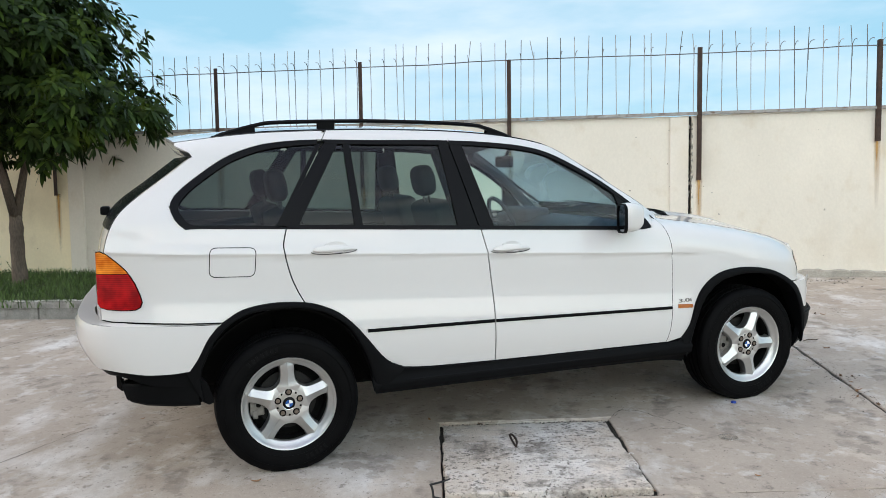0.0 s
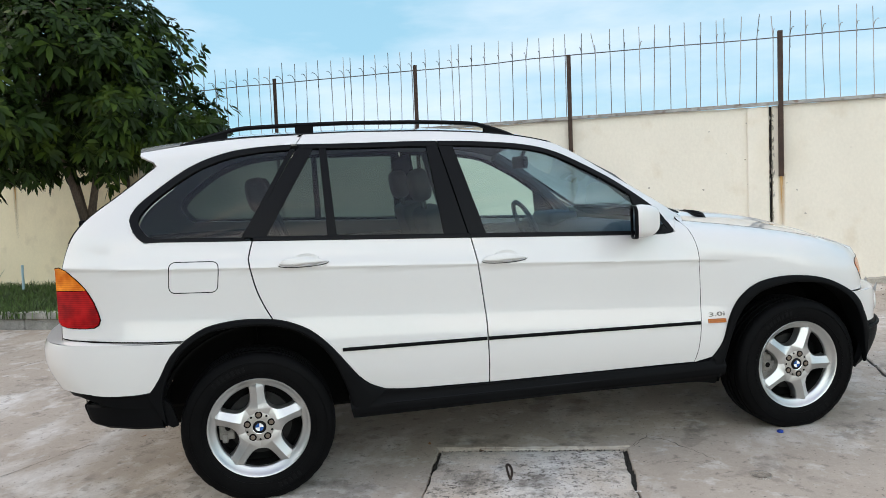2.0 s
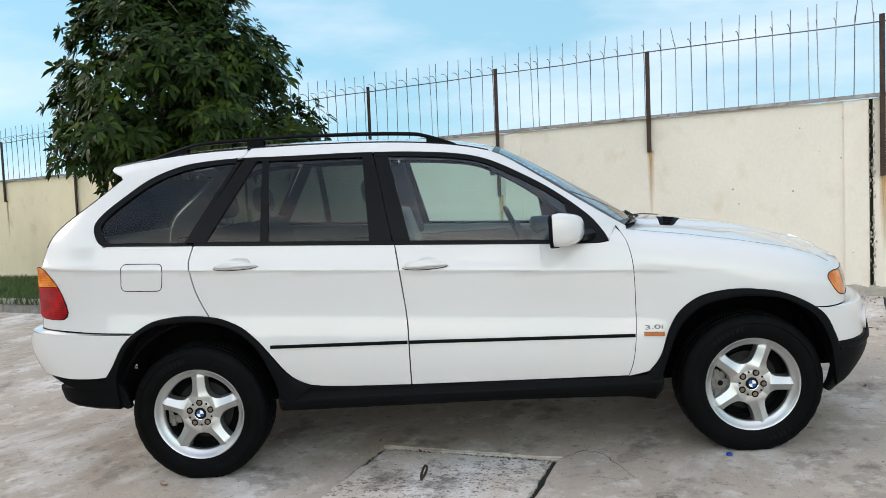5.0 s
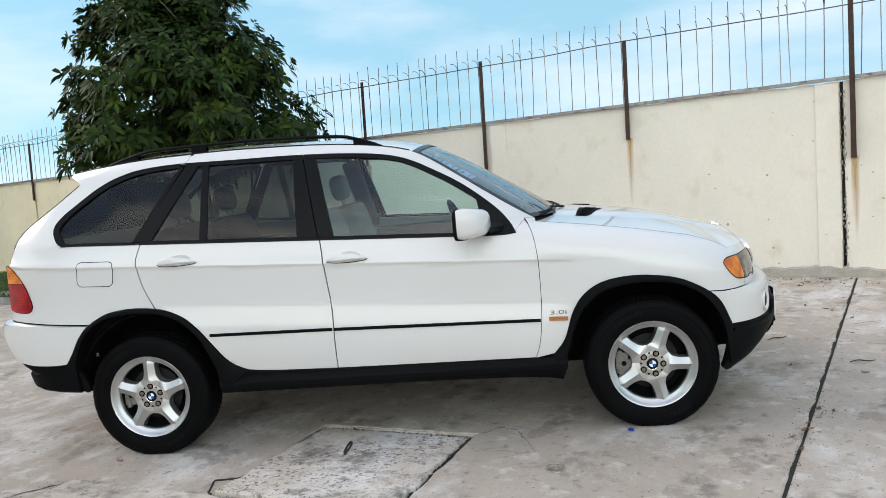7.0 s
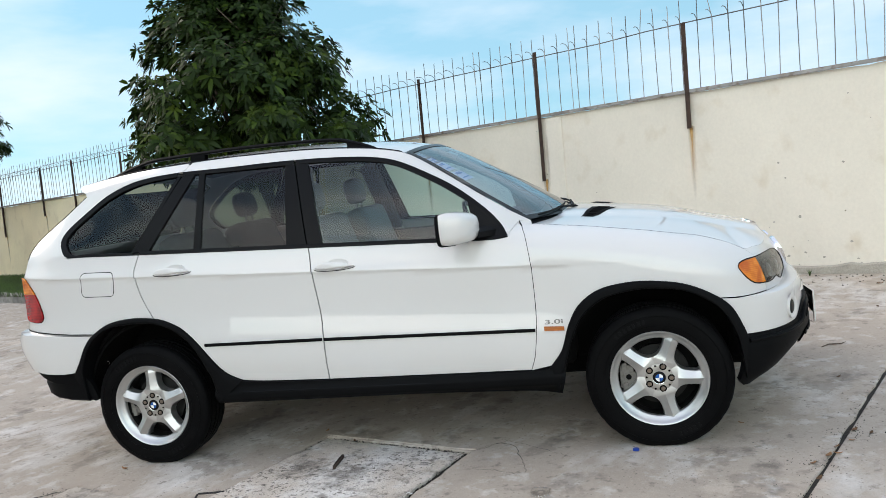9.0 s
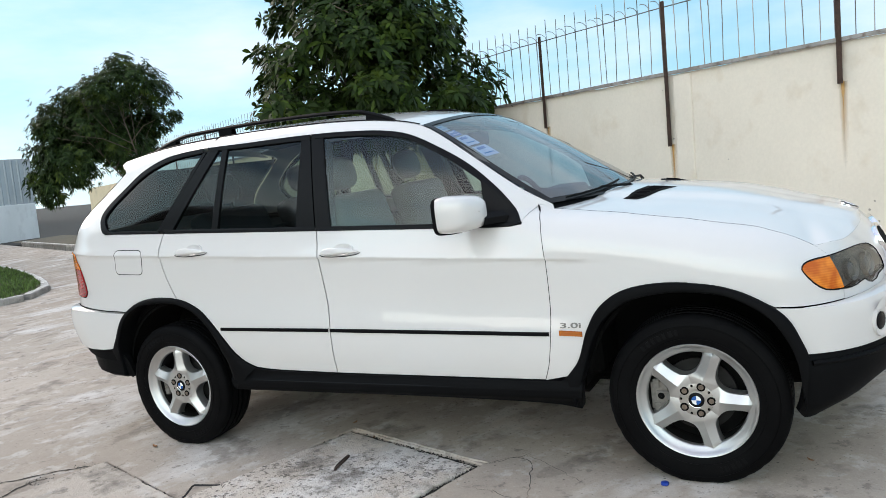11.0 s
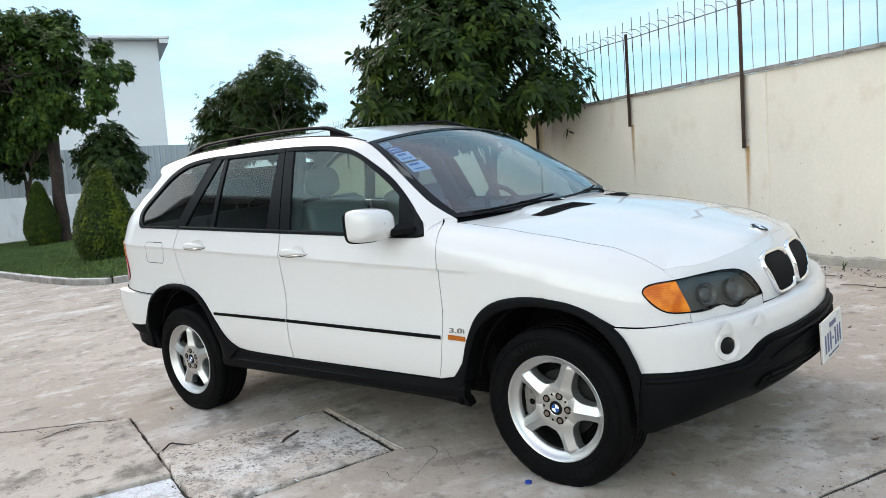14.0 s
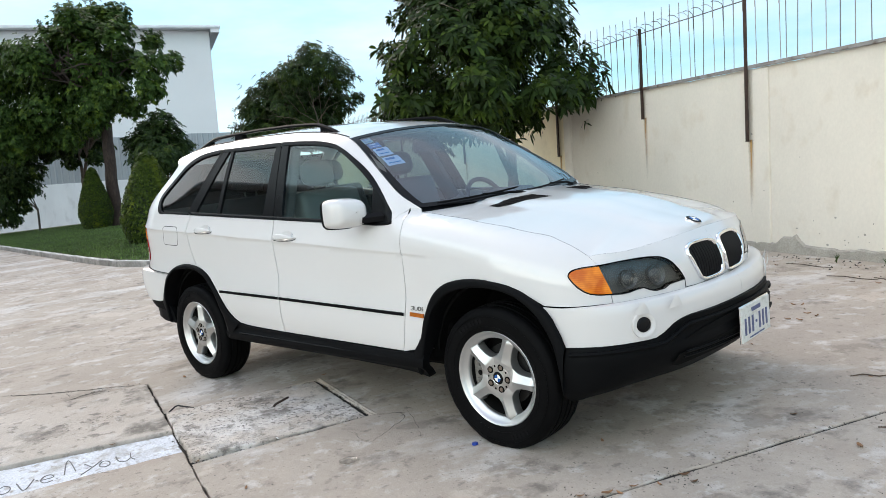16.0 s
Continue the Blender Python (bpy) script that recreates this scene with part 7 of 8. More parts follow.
def rail_mesh():
    rows = []
    for (x, y, z) in rail_pts(0.0):
        rows.append([(x, y - 0.017, z - 0.012), (x, y - 0.019, z - 0.002), (x, y - 0.010, z + 0.008), (x, y + 0.010, z + 0.008), (x, y + 0.017, z - 0.002), (x, y + 0.015, z - 0.012)])
    return loft(rows, True)


rail, rail_far = both("roof_rail", shaped(*rail_mesh(), "roof_rail", M_PLASTIC, 50), car, "black roof rail")
for x0, x1, top in ((-0.29, -0.06, 0.045), (0.27, 0.36, 0.046), (1.25, 1.44, 0.045)):
    rows = []
    for i in range(9):
        x = x0 + (x1 - x0) * i / 8
        f = (x + 0.27) / 1.69
        lift = max(0.0, 0.052 * max(0.0, min(1.0, f / 0.16, (1 - f) / 0.13)) ** 0.8)
        y, z = -(side_y(x, roof_z(x)) - 0.055), roof_z(x)
        rows.append([(x, y - 0.022, z - 0.012), (x, y - 0.017, z + lift), (x, y + 0.015, z + lift), (x, y + 0.024, z - 0.004)])
    both("rail_foot", shaped(*loft(rows), "rail_foot", M_PLASTIC, 50), (rail, rail_far))
# roof seam lines
both("roof_seam", shaped(*tube([(x, -side_y(x, roof_z(x) - 0.0) + 0.012, roof_z(x) + 0.003) for x in [-0.28 + 1.86 * i / 40 for i in range(41)]], 0.004, 4), "roof_seam", M_FRAME), car)

# ----- lamps -----
lamp_ring = ring(LAMP, LAMP_LOW)
AMBER = ring([(3.252, 0.842), (3.255, 0.852), (3.263, 0.860), (3.278, 0.866), (3.31, 0.870), (3.398, 0.872)], [(3.398, 0.872), (3.425, 0.81), (3.452, 0.739)], [(3.452, 0.739), (3.38, 0.746), (3.346, 0.754), (3.320, 0.768), (3.294, 0.789), (3.272, 0.813), (3.257, 0.832), (3.252, 0.842)])
lamp, lamp_far = both("headlamp", skin("headlamp", lamp_ring, belt, M_LAMP_BACK, off=-0.03, thick=0.0, gap=0.0), car, "smoked headlamp with an amber indicator")
both("lamp_seal", skin("lamp_seal", shrink(lamp_ring, -0.002), belt, M_UNDER, off=-0.032, thick=0.0, gap=0), (lamp, lamp_far))
both("indicator_lens", skin("indicator_lens", AMBER, belt, M_INDICATOR, off=0.0, thick=0.02, gap=0.003), (lamp, lamp_far), "amber indicator lens")
CLEAR = ring([(3.400, 0.872), (3.53, 0.876), (3.66, 0.873), (3.757, 0.858), (3.806, 0.824), (3.831, 0.790), (3.863, 0.740)], [(3.863, 0.740), (3.80, 0.738), (3.765, 0.736), (3.73, 0.721), (3.68, 0.719), (3.645, 0.729), (3.61, 0.745), (3.57, 0.743), (3.54, 0.737), (3.50, 0.735), (3.455, 0.738)], [(3.455, 0.738), (3.427, 0.81), (3.400, 0.872)])
both("headlamp_lens", skin("headlamp_lens", CLEAR, belt, M_LENS_CLEAR, off=0.0, thick=0.0, gap=0.001), (lamp, lamp_far), "clear headlamp lens")
lip_pts = [skin_point(belt, u, z, 0.001) for u, z in shrink(lamp_ring, 0.001)]
both("lamp_edge", shaped(*tube(lip_pts + [lip_pts[0]], 0.0024, 5), "lamp_edge", M_FRAME), (lamp, lamp_far))
for u, z, r in ((3.545, 0.795, 0.045), (3.70, 0.79, 0.050)):
    ml = on_skin(belt, u, z, -0.012)
    both("projector", shaped(*placed(lathe([(0.0005, -0.004), (r * 0.45, -0.001), (r * 0.62, 0.006), (r * 0.7, 0.010), (r * 0.98, -0.002), (r, 0.004), (r * 0.98, 0.018)], 28), ml), "projector", M_LAMP_BACK, 50), (lamp, lamp_far))

TAIL = ring([(-0.835, 1.146), (-0.815, 1.147), (-0.793, 1.137), (-0.753, 1.103), (-0.707, 1.056), (-0.673, 0.997), (-0.653, 0.942), (-0.646, 0.908), (-0.655, 0.886), (-0.675, 0.875), (-0.743, 0.873), (-0.80, 0.877), (-0.83, 0.886), (-0.842, 0.905)], [(-0.842, 0.905), (-0.835, 1.146)])
TAIL_SPLIT = 1.043


def clip(poly, z, above):
    bm = bmesh.new()
    bm.faces.new([bm.verts.new((u, 0, w)) for u, w in poly])
    bmesh.ops.bisect_plane(bm, geom=list(bm.verts) + list(bm.edges) + list(bm.faces), plane_co=(0, 0, z), plane_no=(0, 0, 1), clear_inner=above, clear_outer=not above)
    f = list(bm.faces)[0]
    out = [(v.co.x, v.co.z) for v in f.verts]
    bm.free()
    return out


tl, tl_far = both("tail_lamp", skin("tail_lamp", TAIL, belt, M_UNDER, off=0.0008, thick=0.0, gap=-0.003), car, "red and amber tail lamp")
both("red_lens", skin("red_lens", clip(TAIL, TAIL_SPLIT, False), belt, M_LENS_RED, off=0.007, thick=0.01, gap=0.0015), (tl, tl_far), "red lens")
both("amber_lens", skin("amber_lens", clip(TAIL, TAIL_SPLIT, True), belt, M_LENS_AMBER, off=0.007, thick=0.01, gap=0.0015), (tl, tl_far), "amber lens")

# ----- kidney grilles, badge, vents -----
KID = ring([(3.918, 0.845), (3.935, 0.872), (3.975, 0.888), (4.05, 0.892), (4.14, 0.889), (4.185, 0.878), (4.203, 0.850)], [(4.203, 0.850), (4.206, 0.80), (4.203, 0.748)], [(4.203, 0.748), (4.195, 0.718), (4.165, 0.706), (4.08, 0.703), (4.01, 0.706), (3.975, 0.722)], [(3.975, 0.722), (3.94, 0.775), (3.918, 0.845)])
kid, kid_far = both("grille", skin("grille", shrink(KID, 0.012), belt, M_UNDER, step=0.02, zstep=0.02, off=0.007, thick=0.0, gap=0), car, "black kidney grille in a chrome surround")


def ring_band(outer, profile, name, mat_):
    rows = []
    for inset, off in profile:
        rows.append([skin_point(belt, u, z, off) for u, z in (shrink(outer, inset) if inset else (outer if area(outer) > 0 else outer[::-1]))])
    return shaped(*loft(rows, True), name, mat_, 50)


both("grille_surround", ring_band(KID, ((0.0, 0.0), (0.0005, 0.010), (0.005, 0.018), (0.011, 0.018), (0.017, 0.013), (0.0185, 0.003)), "grille_surround", M_CHROME), (kid, kid_far), "chrome surround")
for k in range(11):
    u = 3.955 + k * 0.0228
    rim_k = shrink(KID, 0.020)
    zs_ = [a[1] + (b[1] - a[1]) * (u - a[0]) / (b[0] - a[0]) for a, b in zip(rim_k, rim_k[1:] + rim_k[:1]) if (a[0] - u) * (b[0] - u) < 0]
    if len(zs_) > 1:
        z0, z1 = min(zs_), max(zs_)
        rows = [[skin_point(belt, u - 0.0042, z0 + (z1 - z0) * i / 8, 0.004) for i in range(9)], [skin_point(belt, u, z0 + (z1 - z0) * i / 8, 0.015) for i in range(9)], [skin_point(belt, u + 0.0042, z0 + (z1 - z0) * i / 8, 0.004) for i in range(9)]]
        both("grille_bar", shaped(*loft(rows), "grille_bar", M_GRILLE), (kid, kid_far))


def roundel(m, r, parent):
    b = part("badge", shaped(*placed(lathe([(r, 0.001), (r, -0.003), (r * 0.93, -0.005), (r * 0.6, -0.006), (0.0005, -0.0065)], 28), m), "badge", M_FRAME, 60), None, parent, "round blue and white badge")
    for q in range(4):
        pts = [(0, -0.0068, 0)] + [(0.6 * r * math.cos(q * math.pi / 2 + a * math.pi / 12), -0.0066, 0.6 * r * math.sin(q * math.pi / 2 + a * math.pi / 12)) for a in range(7)]
        part("badge_quarter", shaped(*placed((pts, [tuple(range(8))]), m), "badge_quarter", M_BLUE if q % 2 else M_WHITE), None, b)
    part("badge_rim", shaped(*placed(lathe([(r * 0.98, -0.003), (r * 1.04, -0.004), (r * 1.05, 0.001)], 28), m), "badge_rim", M_CHROME), None, b)


nb = Vector((-0.42, 0, -0.9)).normalized()
zb = Vector((1, 0, -0.42 / 0.9 * 1.0))
zb = (zb - nb * zb.dot(nb)).normalized()
xb = nb.cross(zb) * 1.0
roundel(Matrix(((xb.x, nb.x, zb.x, 3.430), (xb.y, nb.y, zb.y, CY), (xb.z, nb.z, zb.z, 0.971), (0, 0, 0, 1))), 0.040, bonnet)
brow = bonnet_rows()
flat_b = [p for r in brow for p in r]


def bonnet_z(x, y):
    best = sorted(flat_b, key=lambda p: (p.x - x) ** 2 + (p.y - y) ** 2)[:4]
    w = [1 / ((p.x - x) ** 2 + (p.y - y) ** 2 + 1e-6) for p in best]
    return sum(p.z * k for p, k in zip(best, w)) / sum(w)


def vent(sign):
    pts = []
    x0, x1, ya, yb = 2.56, 2.70, 0.17, 0.49
    rows = []
    for i in range(13):
        f = i / 12
        yv = ya + (yb - ya) * f
        xa, xb_ = x0 - 0.055 * f, x1 - 0.10 * f - 0.03 * f * f
        rows.append([(xa + (xb_ - xa) * k / 4, CY + sign * yv, bonnet_z(xa + (xb_ - xa) * k / 4, CY - yv) + (0.001 if k in (0, 4) or i in (0, 12) else 0.002)) for k in range(5)])
    v = part("bonnet_vent", shaped(*loft(rows), "bonnet_vent", M_UNDER, 30), None, bonnet, "black slatted vent")
    for i in range(1, 12):
        r = rows[i]
        part("vent_slat", shaped(*tube([(p[0], p[1], p[2] + 0.001) for p in r[1:4]], 0.003, 4), "vent_slat", M_PLASTIC), None, v)


vent(-1)
vent(1)

# ----- wipers -----
scr = screen_rows(0.0, 0.012)


def on_screen(a, b):
    i, k = b * 16, (a + 1) * 10
    i0, k0 = min(int(i), 15), min(int(k), 19)
    fi, fk = i - i0, k - k0
    p = Vector(scr[i0][k0]).lerp(Vector(scr[i0][k0 + 1]), fk)
    q = Vector(scr[i0 + 1][k0]).lerp(Vector(scr[i0 + 1][k0 + 1]), fk)
    return p.lerp(q, fi)


for a0, a1, b0, b1, piv in ((-0.88, -0.10, 0.015, 0.075, -0.10), (-0.06, 0.66, 0.02, 0.06, 0.64)):
    blade = [on_screen(a0 + (a1 - a0) * i / 14, b0 + (b1 - b0) * i / 14) for i in range(15)]
    w = part("wiper", shaped(*tube(blade, [0.004] + [0.006] * 13 + [0.004], 6), "wiper", M_PLASTIC), None, car, "black windscreen wiper")
    arm = [on_screen(piv, 0.0) + Vector((0.02, 0, -0.012)), on_screen(piv * 0.8 + 0.2 * (a0 + a1) / 2, 0.012) + Vector((0.012, 0, 0.004)), on_screen((a0 + a1) / 2, (b0 + b1) / 2) + Vector((0, 0, 0.005))]
    part("wiper_arm", shaped(*tube(arm, [0.010, 0.008, 0.005], 6), "wiper_arm", M_PLASTIC), None, w)

# ----- windscreen stickers and inner mirror -----
M_STICK_B = surface("sticker_blue", (0.04, 0.24, 0.50), 0.5, vary=0.3, scale=60)
M_STICK_W = surface("sticker_white", (0.92, 0.93, 0.92), 0.5, vary=0.08, scale=60)
M_STICK_G = surface("sticker_green", (0.45, 0.62, 0.55), 0.5, vary=0.2, scale=60)
scr = screen_rows(0.0, -0.004)
for a0, a1, b0, b1, mt in ((-0.93, -0.83, 0.865, 0.935, M_STICK_G), (-0.92, -0.80, 0.785, 0.85, M_STICK_B), (-0.91, -0.765, 0.67, 0.775, M_STICK_W), (-0.90, -0.745, 0.54, 0.65, M_STICK_W)):
    rows = [[on_screen(a0 + (a1 - a0) * i / 4, b0 + (b1 - b0) * k / 3) for i in range(5)] for k in range(4)]
    s = part("sticker", shaped(*loft(rows), "sticker", mt), None, car, "printed permit sticker")
    for k in range(2):
        bb = b0 + (b1 - b0) * (0.2 + 0.42 * k)
        r2 = [[on_screen(a0 + (a1 - a0) * (0.12 + 0.7 * i / 3 * (1 - 0.2 * (k == 1))), bb + (b1 - b0) * (0.10 + 0.12 * k) * j) + Vector((0.0012, 0, 0.0022)) for i in range(4)] for j in range(2)]
        part("sticker_mark", shaped(*loft(r2), "sticker_mark", M_STICK_B if mt is not M_STICK_B else M_STICK_W), None, s)
part("inner_mirror", round_box(1.60, 1.63, CY - 0.12, CY + 0.12, 1.47, 1.545, 0.012), M_DASH, car, "black inner mirror")
part("mirror_stalk", shaped(*tube([(1.62, CY, 1.53), (1.66, CY, 1.60)], 0.012, 6), "mirror_stalk", M_DASH), None, car)

# ----- interior -----
def seat(x, y, name, rake=0.0, wide=0.26, front=-0.24, low=0.70, hide=None):
    hide = hide or M_SEAT
    s = new(name)
    s.parent = car
    tagged(s, "grey leather seat")
    bmc = round_box(x + front, x + 0.27, y - wide, y + wide, 0.60, 0.76, 0.06)
    part("seat_cushion", smooth_bm("seat_cushion", bmc, hide), None, s)
    bmb = round_box(-0.075, 0.075, -wide, wide, low - 0.70, 0.62, 0.06)
    bmb.transform(Matrix.Translation((x - 0.22, y, 0.70)) @ Matrix.Rotation(radians(-17 - rake), 4, "Y"))
    part("backrest", smooth_bm("backrest", bmb, hide), None, s)
    rows = []
    for i in range(13):
        f = -math.pi / 2 + math.pi * i / 12
        c_, s_ = max(0.002, math.cos(f)) ** 0.6, math.copysign(abs(math.sin(f)) ** 0.75, math.sin(f))
        rows.append([(0.058 * c_ * math.copysign(abs(math.cos(t)) ** 0.8, math.cos(t)), 0.13 * c_ * math.copysign(abs(math.sin(t)) ** 0.75, math.sin(t)), 0.09 + 0.09 * s_) for t in [2 * math.pi * k / 24 for k in range(24)]])
    mh = Matrix.Translation((x - 0.43, y, 1.325)) @ Matrix.Rotation(radians(-10), 4, "Y")
    part("headrest", shaped(*placed(loft(rows, True), mh), "headrest", hide, 60), None, s)
    for dy in (-0.05, 0.05):
        part("headrest_post", shaped(*placed(tube([(0, dy, 0.03), (0, dy, -0.08)], 0.007, 8), mh), "headrest_post", M_STEEL), None, s)
    return s


seat(1.36, CY - 0.39, "front_seat")
seat(1.36, CY + 0.39, "front_seat")
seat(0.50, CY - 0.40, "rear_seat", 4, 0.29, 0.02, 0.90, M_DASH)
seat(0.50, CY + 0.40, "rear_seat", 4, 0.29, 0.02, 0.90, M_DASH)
dash = [[(x, CY + a * 0.74, z - 0.03 * abs(a) ** 2) for a in [-1 + k / 6 for k in range(13)]] for x, z in ((2.34, 1.10), (2.15, 1.125), (1.98, 1.125), (1.90, 1.09), (1.86, 0.98), (1.92, 0.72), (2.0, 0.55))]
part("dashboard", shaped(*loft(dash), "dashboard", M_DASH, 60), None, car, "dark dashboard")
part("binnacle", smooth_bm("binnacle", round_box(1.86, 2.06, CY + 0.20, CY + 0.56, 1.08, 1.175, 0.035), M_DASH), None, car)
sw = []
for k in range(32):
    t = 2 * math.pi * k / 32
    sw.append(Vector((0.0, 0.188 * math.cos(t), 0.188 * math.sin(t))))
msw = Matrix.Translation((1.77, CY + 0.385, 1.075)) @ Matrix.Rotation(radians(-24), 4, "Y")
wheel_ob = part("steering_wheel", shaped(*placed(tube(sw + [sw[0]], 0.016, 8, False), msw), "steering_wheel", M_DASH), None, car, "dark steering wheel")
part("wheel_hub", smooth_bm("wheel_hub", (lambda b: (b.transform(msw), b)[1])(round_box(-0.005, 0.04, -0.08, 0.08, -0.07, 0.06, 0.02)), M_DASH), None, wheel_ob)
for dy, dz in ((-0.17, 0.0), (0.17, 0.0), (0.0, -0.17)):
    part("wheel_spoke", shaped(*placed(tube([(0.015, 0, 0), (0.0, dy, dz)], [0.022, 0.014], 6), msw), "wheel_spoke", M_DASH), None, wheel_ob)
# cabin lining: floor, door cards, head lining, boot floor
part("cabin_floor", box_bm(0.48, 2.3, CY - 0.80, CY + 0.80, 0.40, 0.46), M_DASH, car)
part("boot_floor", box_bm(-0.75, 0.478, CY - 0.42, CY + 0.42, 0.40, 0.46), M_DASH, car)
for sgn in (-1, 1):
    part("door_card", smooth_bm("door_card", round_box(0.1, 2.15, CY + sgn * 0.845 - 0.03, CY + sgn * 0.845 + 0.03, 0.86, 1.085, 0.02), M_LINING), None, car)
    part("boot_side", smooth_bm("boot_side", round_box(-0.72, 0.08, CY + sgn * 0.80 - 0.04, CY + sgn * 0.80 + 0.04, 0.86, 1.17, 0.02), M_DASH), None, car)
hl = [[(p[0], CY + (p[1] - CY) * 0.97, p[2] - 0.035) for p in r] for r in roof_rows()[4:]]
part("head_lining", shaped(*loft(hl), "head_lining", M_LINING, 60), None, car)
part("boot_cover", box_bm(-0.62, 0.12, CY - 0.72, CY + 0.72, 1.12, 1.135), M_DASH, car)
for sgn in (-1, 1):
    part("inner_pillar", smooth_bm("inner_pillar", (lambda b: (b.transform(Matrix.Translation((1.06, CY + sgn * 0.80, 1.12)) @ Matrix.Rotation(radians(-11), 4, "Y") @ Matrix.Rotation(radians(23 * sgn), 4, "X")), b)[1])(round_box(-0.07, 0.05, -0.03, 0.03, -0.02, 0.52, 0.015)), M_LINING), None, car)
    part("inner_pillar", shaped(*tube([(2.18, CY + sgn * 0.76, 1.14), (1.9, CY + sgn * 0.69, 1.385), (1.62, CY + sgn * 0.62, 1.555)], 0.035, 8), "inner_pillar", M_LINING), None, car)

# ----- underbody and wheel housings -----
for nm_, b_ in (("floor_pan", (-0.55, 3.30, CY - 0.42, CY + 0.42, 0.245, 0.398)), ("floor_pan", (0.50, 2.34, CY - 0.74, CY + 0.74, 0.29, 0.397)), ("engine_bay", (2.40, 3.40, CY - 0.52, CY + 0.52, 0.36, 0.92)), ("boot_well", (-0.74, 0.0, CY - 0.52, CY + 0.52, 0.36, 0.80)),
                ("bulkhead", (2.30, 2.42, CY - 0.80, CY + 0.80, 0.40, 1.05)), ("nose_beam", (3.2, 3.44, CY - 0.64, CY + 0.64, 0.34, 0.68)), ("tail_beam", (-0.80, -0.46, CY - 0.72, CY + 0.72, 0.44, 0.80))):
    part(nm_, box_bm(*b_, 0.02, 1), M_UNDER, car)
for xw in (0.0, AXLE_F):
    for sgn in (-1, 1):
        rows = []
        for yy in (0.895, 0.48):
            rows.append([(xw + 0.455 * math.cos(t), CY + sgn * yy, 0.365 + 0.455 * math.sin(t)) for t in [radians(2) + radians(176) * k / 20 for k in range(21)]])
        rows.append([(xw, CY + sgn * 0.48, 0.36)] * 21)
        arc = [radians(8) + radians(164) * k / 20 for k in range(21)]
        flange = [[(xw + rr * math.cos(t), CY + sgn * 0.87, 0.365 + rr * math.sin(t)) for t in arc] for rr in (0.44, 0.535)]
        part("wheel_housing", shaped(*loft(flange), "wheel_housing", M_UNDER, 60), None, car)
        part("wheel_housing", shaped(*loft(rows), "wheel_housing", M_UNDER, 60), None, car)

M_BOLT = surface("dull_bolt", (0.19, 0.15, 0.12), 0.5, 0.6, vary=0.3, scale=60)
M_HUB = surface("dusty_hub", (0.40, 0.38, 0.35), 0.42, 0.7, vary=0.15, scale=40)
M_CALIPER = surface("brake_casting", (0.17, 0.16, 0.145), 0.6, 0.2, vary=0.35, scale=40)
# near-black for brake dust and for the shade behind the spokes
M_DUST_SHADE = surface("brake_dust_and_shade", (0.010, 0.0095, 0.009), 0.6, 0.0, spec=0.2, vary=0.3, scale=20)

# ----- wheels -----
def wheel(name, x, y, turn, flip):
    w = new(name)
    w.parent = car
    tagged(w, "five-spoke silver alloy wheel with a black tyre")
    R = 0.356
    prof = [(0.228, -0.100), (0.236, -0.108), (0.250, -0.1135), (0.275, -0.1185), (0.300, -0.1190), (0.322, -0.1150), (0.338, -0.1070), (0.347, -0.0990), (0.3515, -0.092),
            (0.354, -0.075), (0.354, -0.068), (0.346, -0.067), (0.346, -0.058), (0.355, -0.057), (R, -0.024), (0.347, -0.023), (0.347, -0.012), (R, -0.011), (R, 0.011), (0.347, 0.012), (0.347, 0.023), (R, 0.024),
            (0.355, 0.057), (0.346, 0.058), (0.346, 0.067), (0.354, 0.068), (0.354, 0.085), (0.338, 0.107), (0.300, 0.119), (0.250, 0.1135), (0.228, 0.100)]
    segs = 120
    v, f = lathe(prof, segs, lambda j, k: (-0.0022 if k % 4 == 0 and j in (6, 7, 8, 26) else 0.0))
    floor = -HUB_Z + 0.0015
    m = Matrix.Translation((x, y, HUB_Z)) @ (Matrix.Rotation(math.pi, 4, "Z") if flip else Matrix())
    v = [Vector((p[0], p[1] * (1.03 if p[2] < -0.3 else 1.0), max(p[2], floor))) for p in v]
    tyre = part("tyre", shaped(*placed((v, f), m), "tyre", M_TYRE, 28), None, w, "black worn tyre")
    for r_, y_ in ((0.312, -0.1195), (0.262, -0.1165)):
        part("sidewall_ring", shaped(*placed(tube([(r_ * math.cos(2 * math.pi * k / 72), y_, r_ * math.sin(2 * math.pi * k / 72)) for k in range(73)], 0.0016, 4, False), m), "sidewall_ring", M_TYRE), None, tyre)
    for k0, n_b, r_ in ((100, 7, 0.288), (285, 5, 0.288)):
        for k in range(n_b):
            a = radians(k0 + k * 5)
            mb = m @ Matrix.Rotation(-a, 4, "Y") @ Matrix.Translation((r_, -0.1192, 0))
            bmk = box_bm(-0.012, 0.012, -0.0015, 0.001, -0.006 - 0.003 * (k % 2), 0.007)
            bmk.transform(mb)
            part("sidewall_mark", bmk, M_TYRE_MARK, tyre)
    rim_prof = [(0.2345, -0.100), (0.2375, -0.107), (0.2345, -0.1105), (0.2290, -0.1085), (0.2235, -0.099), (0.2140, -0.0895), (0.2040, -0.0835), (0.1985, -0.0800), (0.1960, -0.073), (0.1955, -0.060)]
    rim = part("rim", shaped(*placed(lathe(rim_prof, 72), m), "rim", M_ALLOY, 40), None, w, "silver alloy rim")
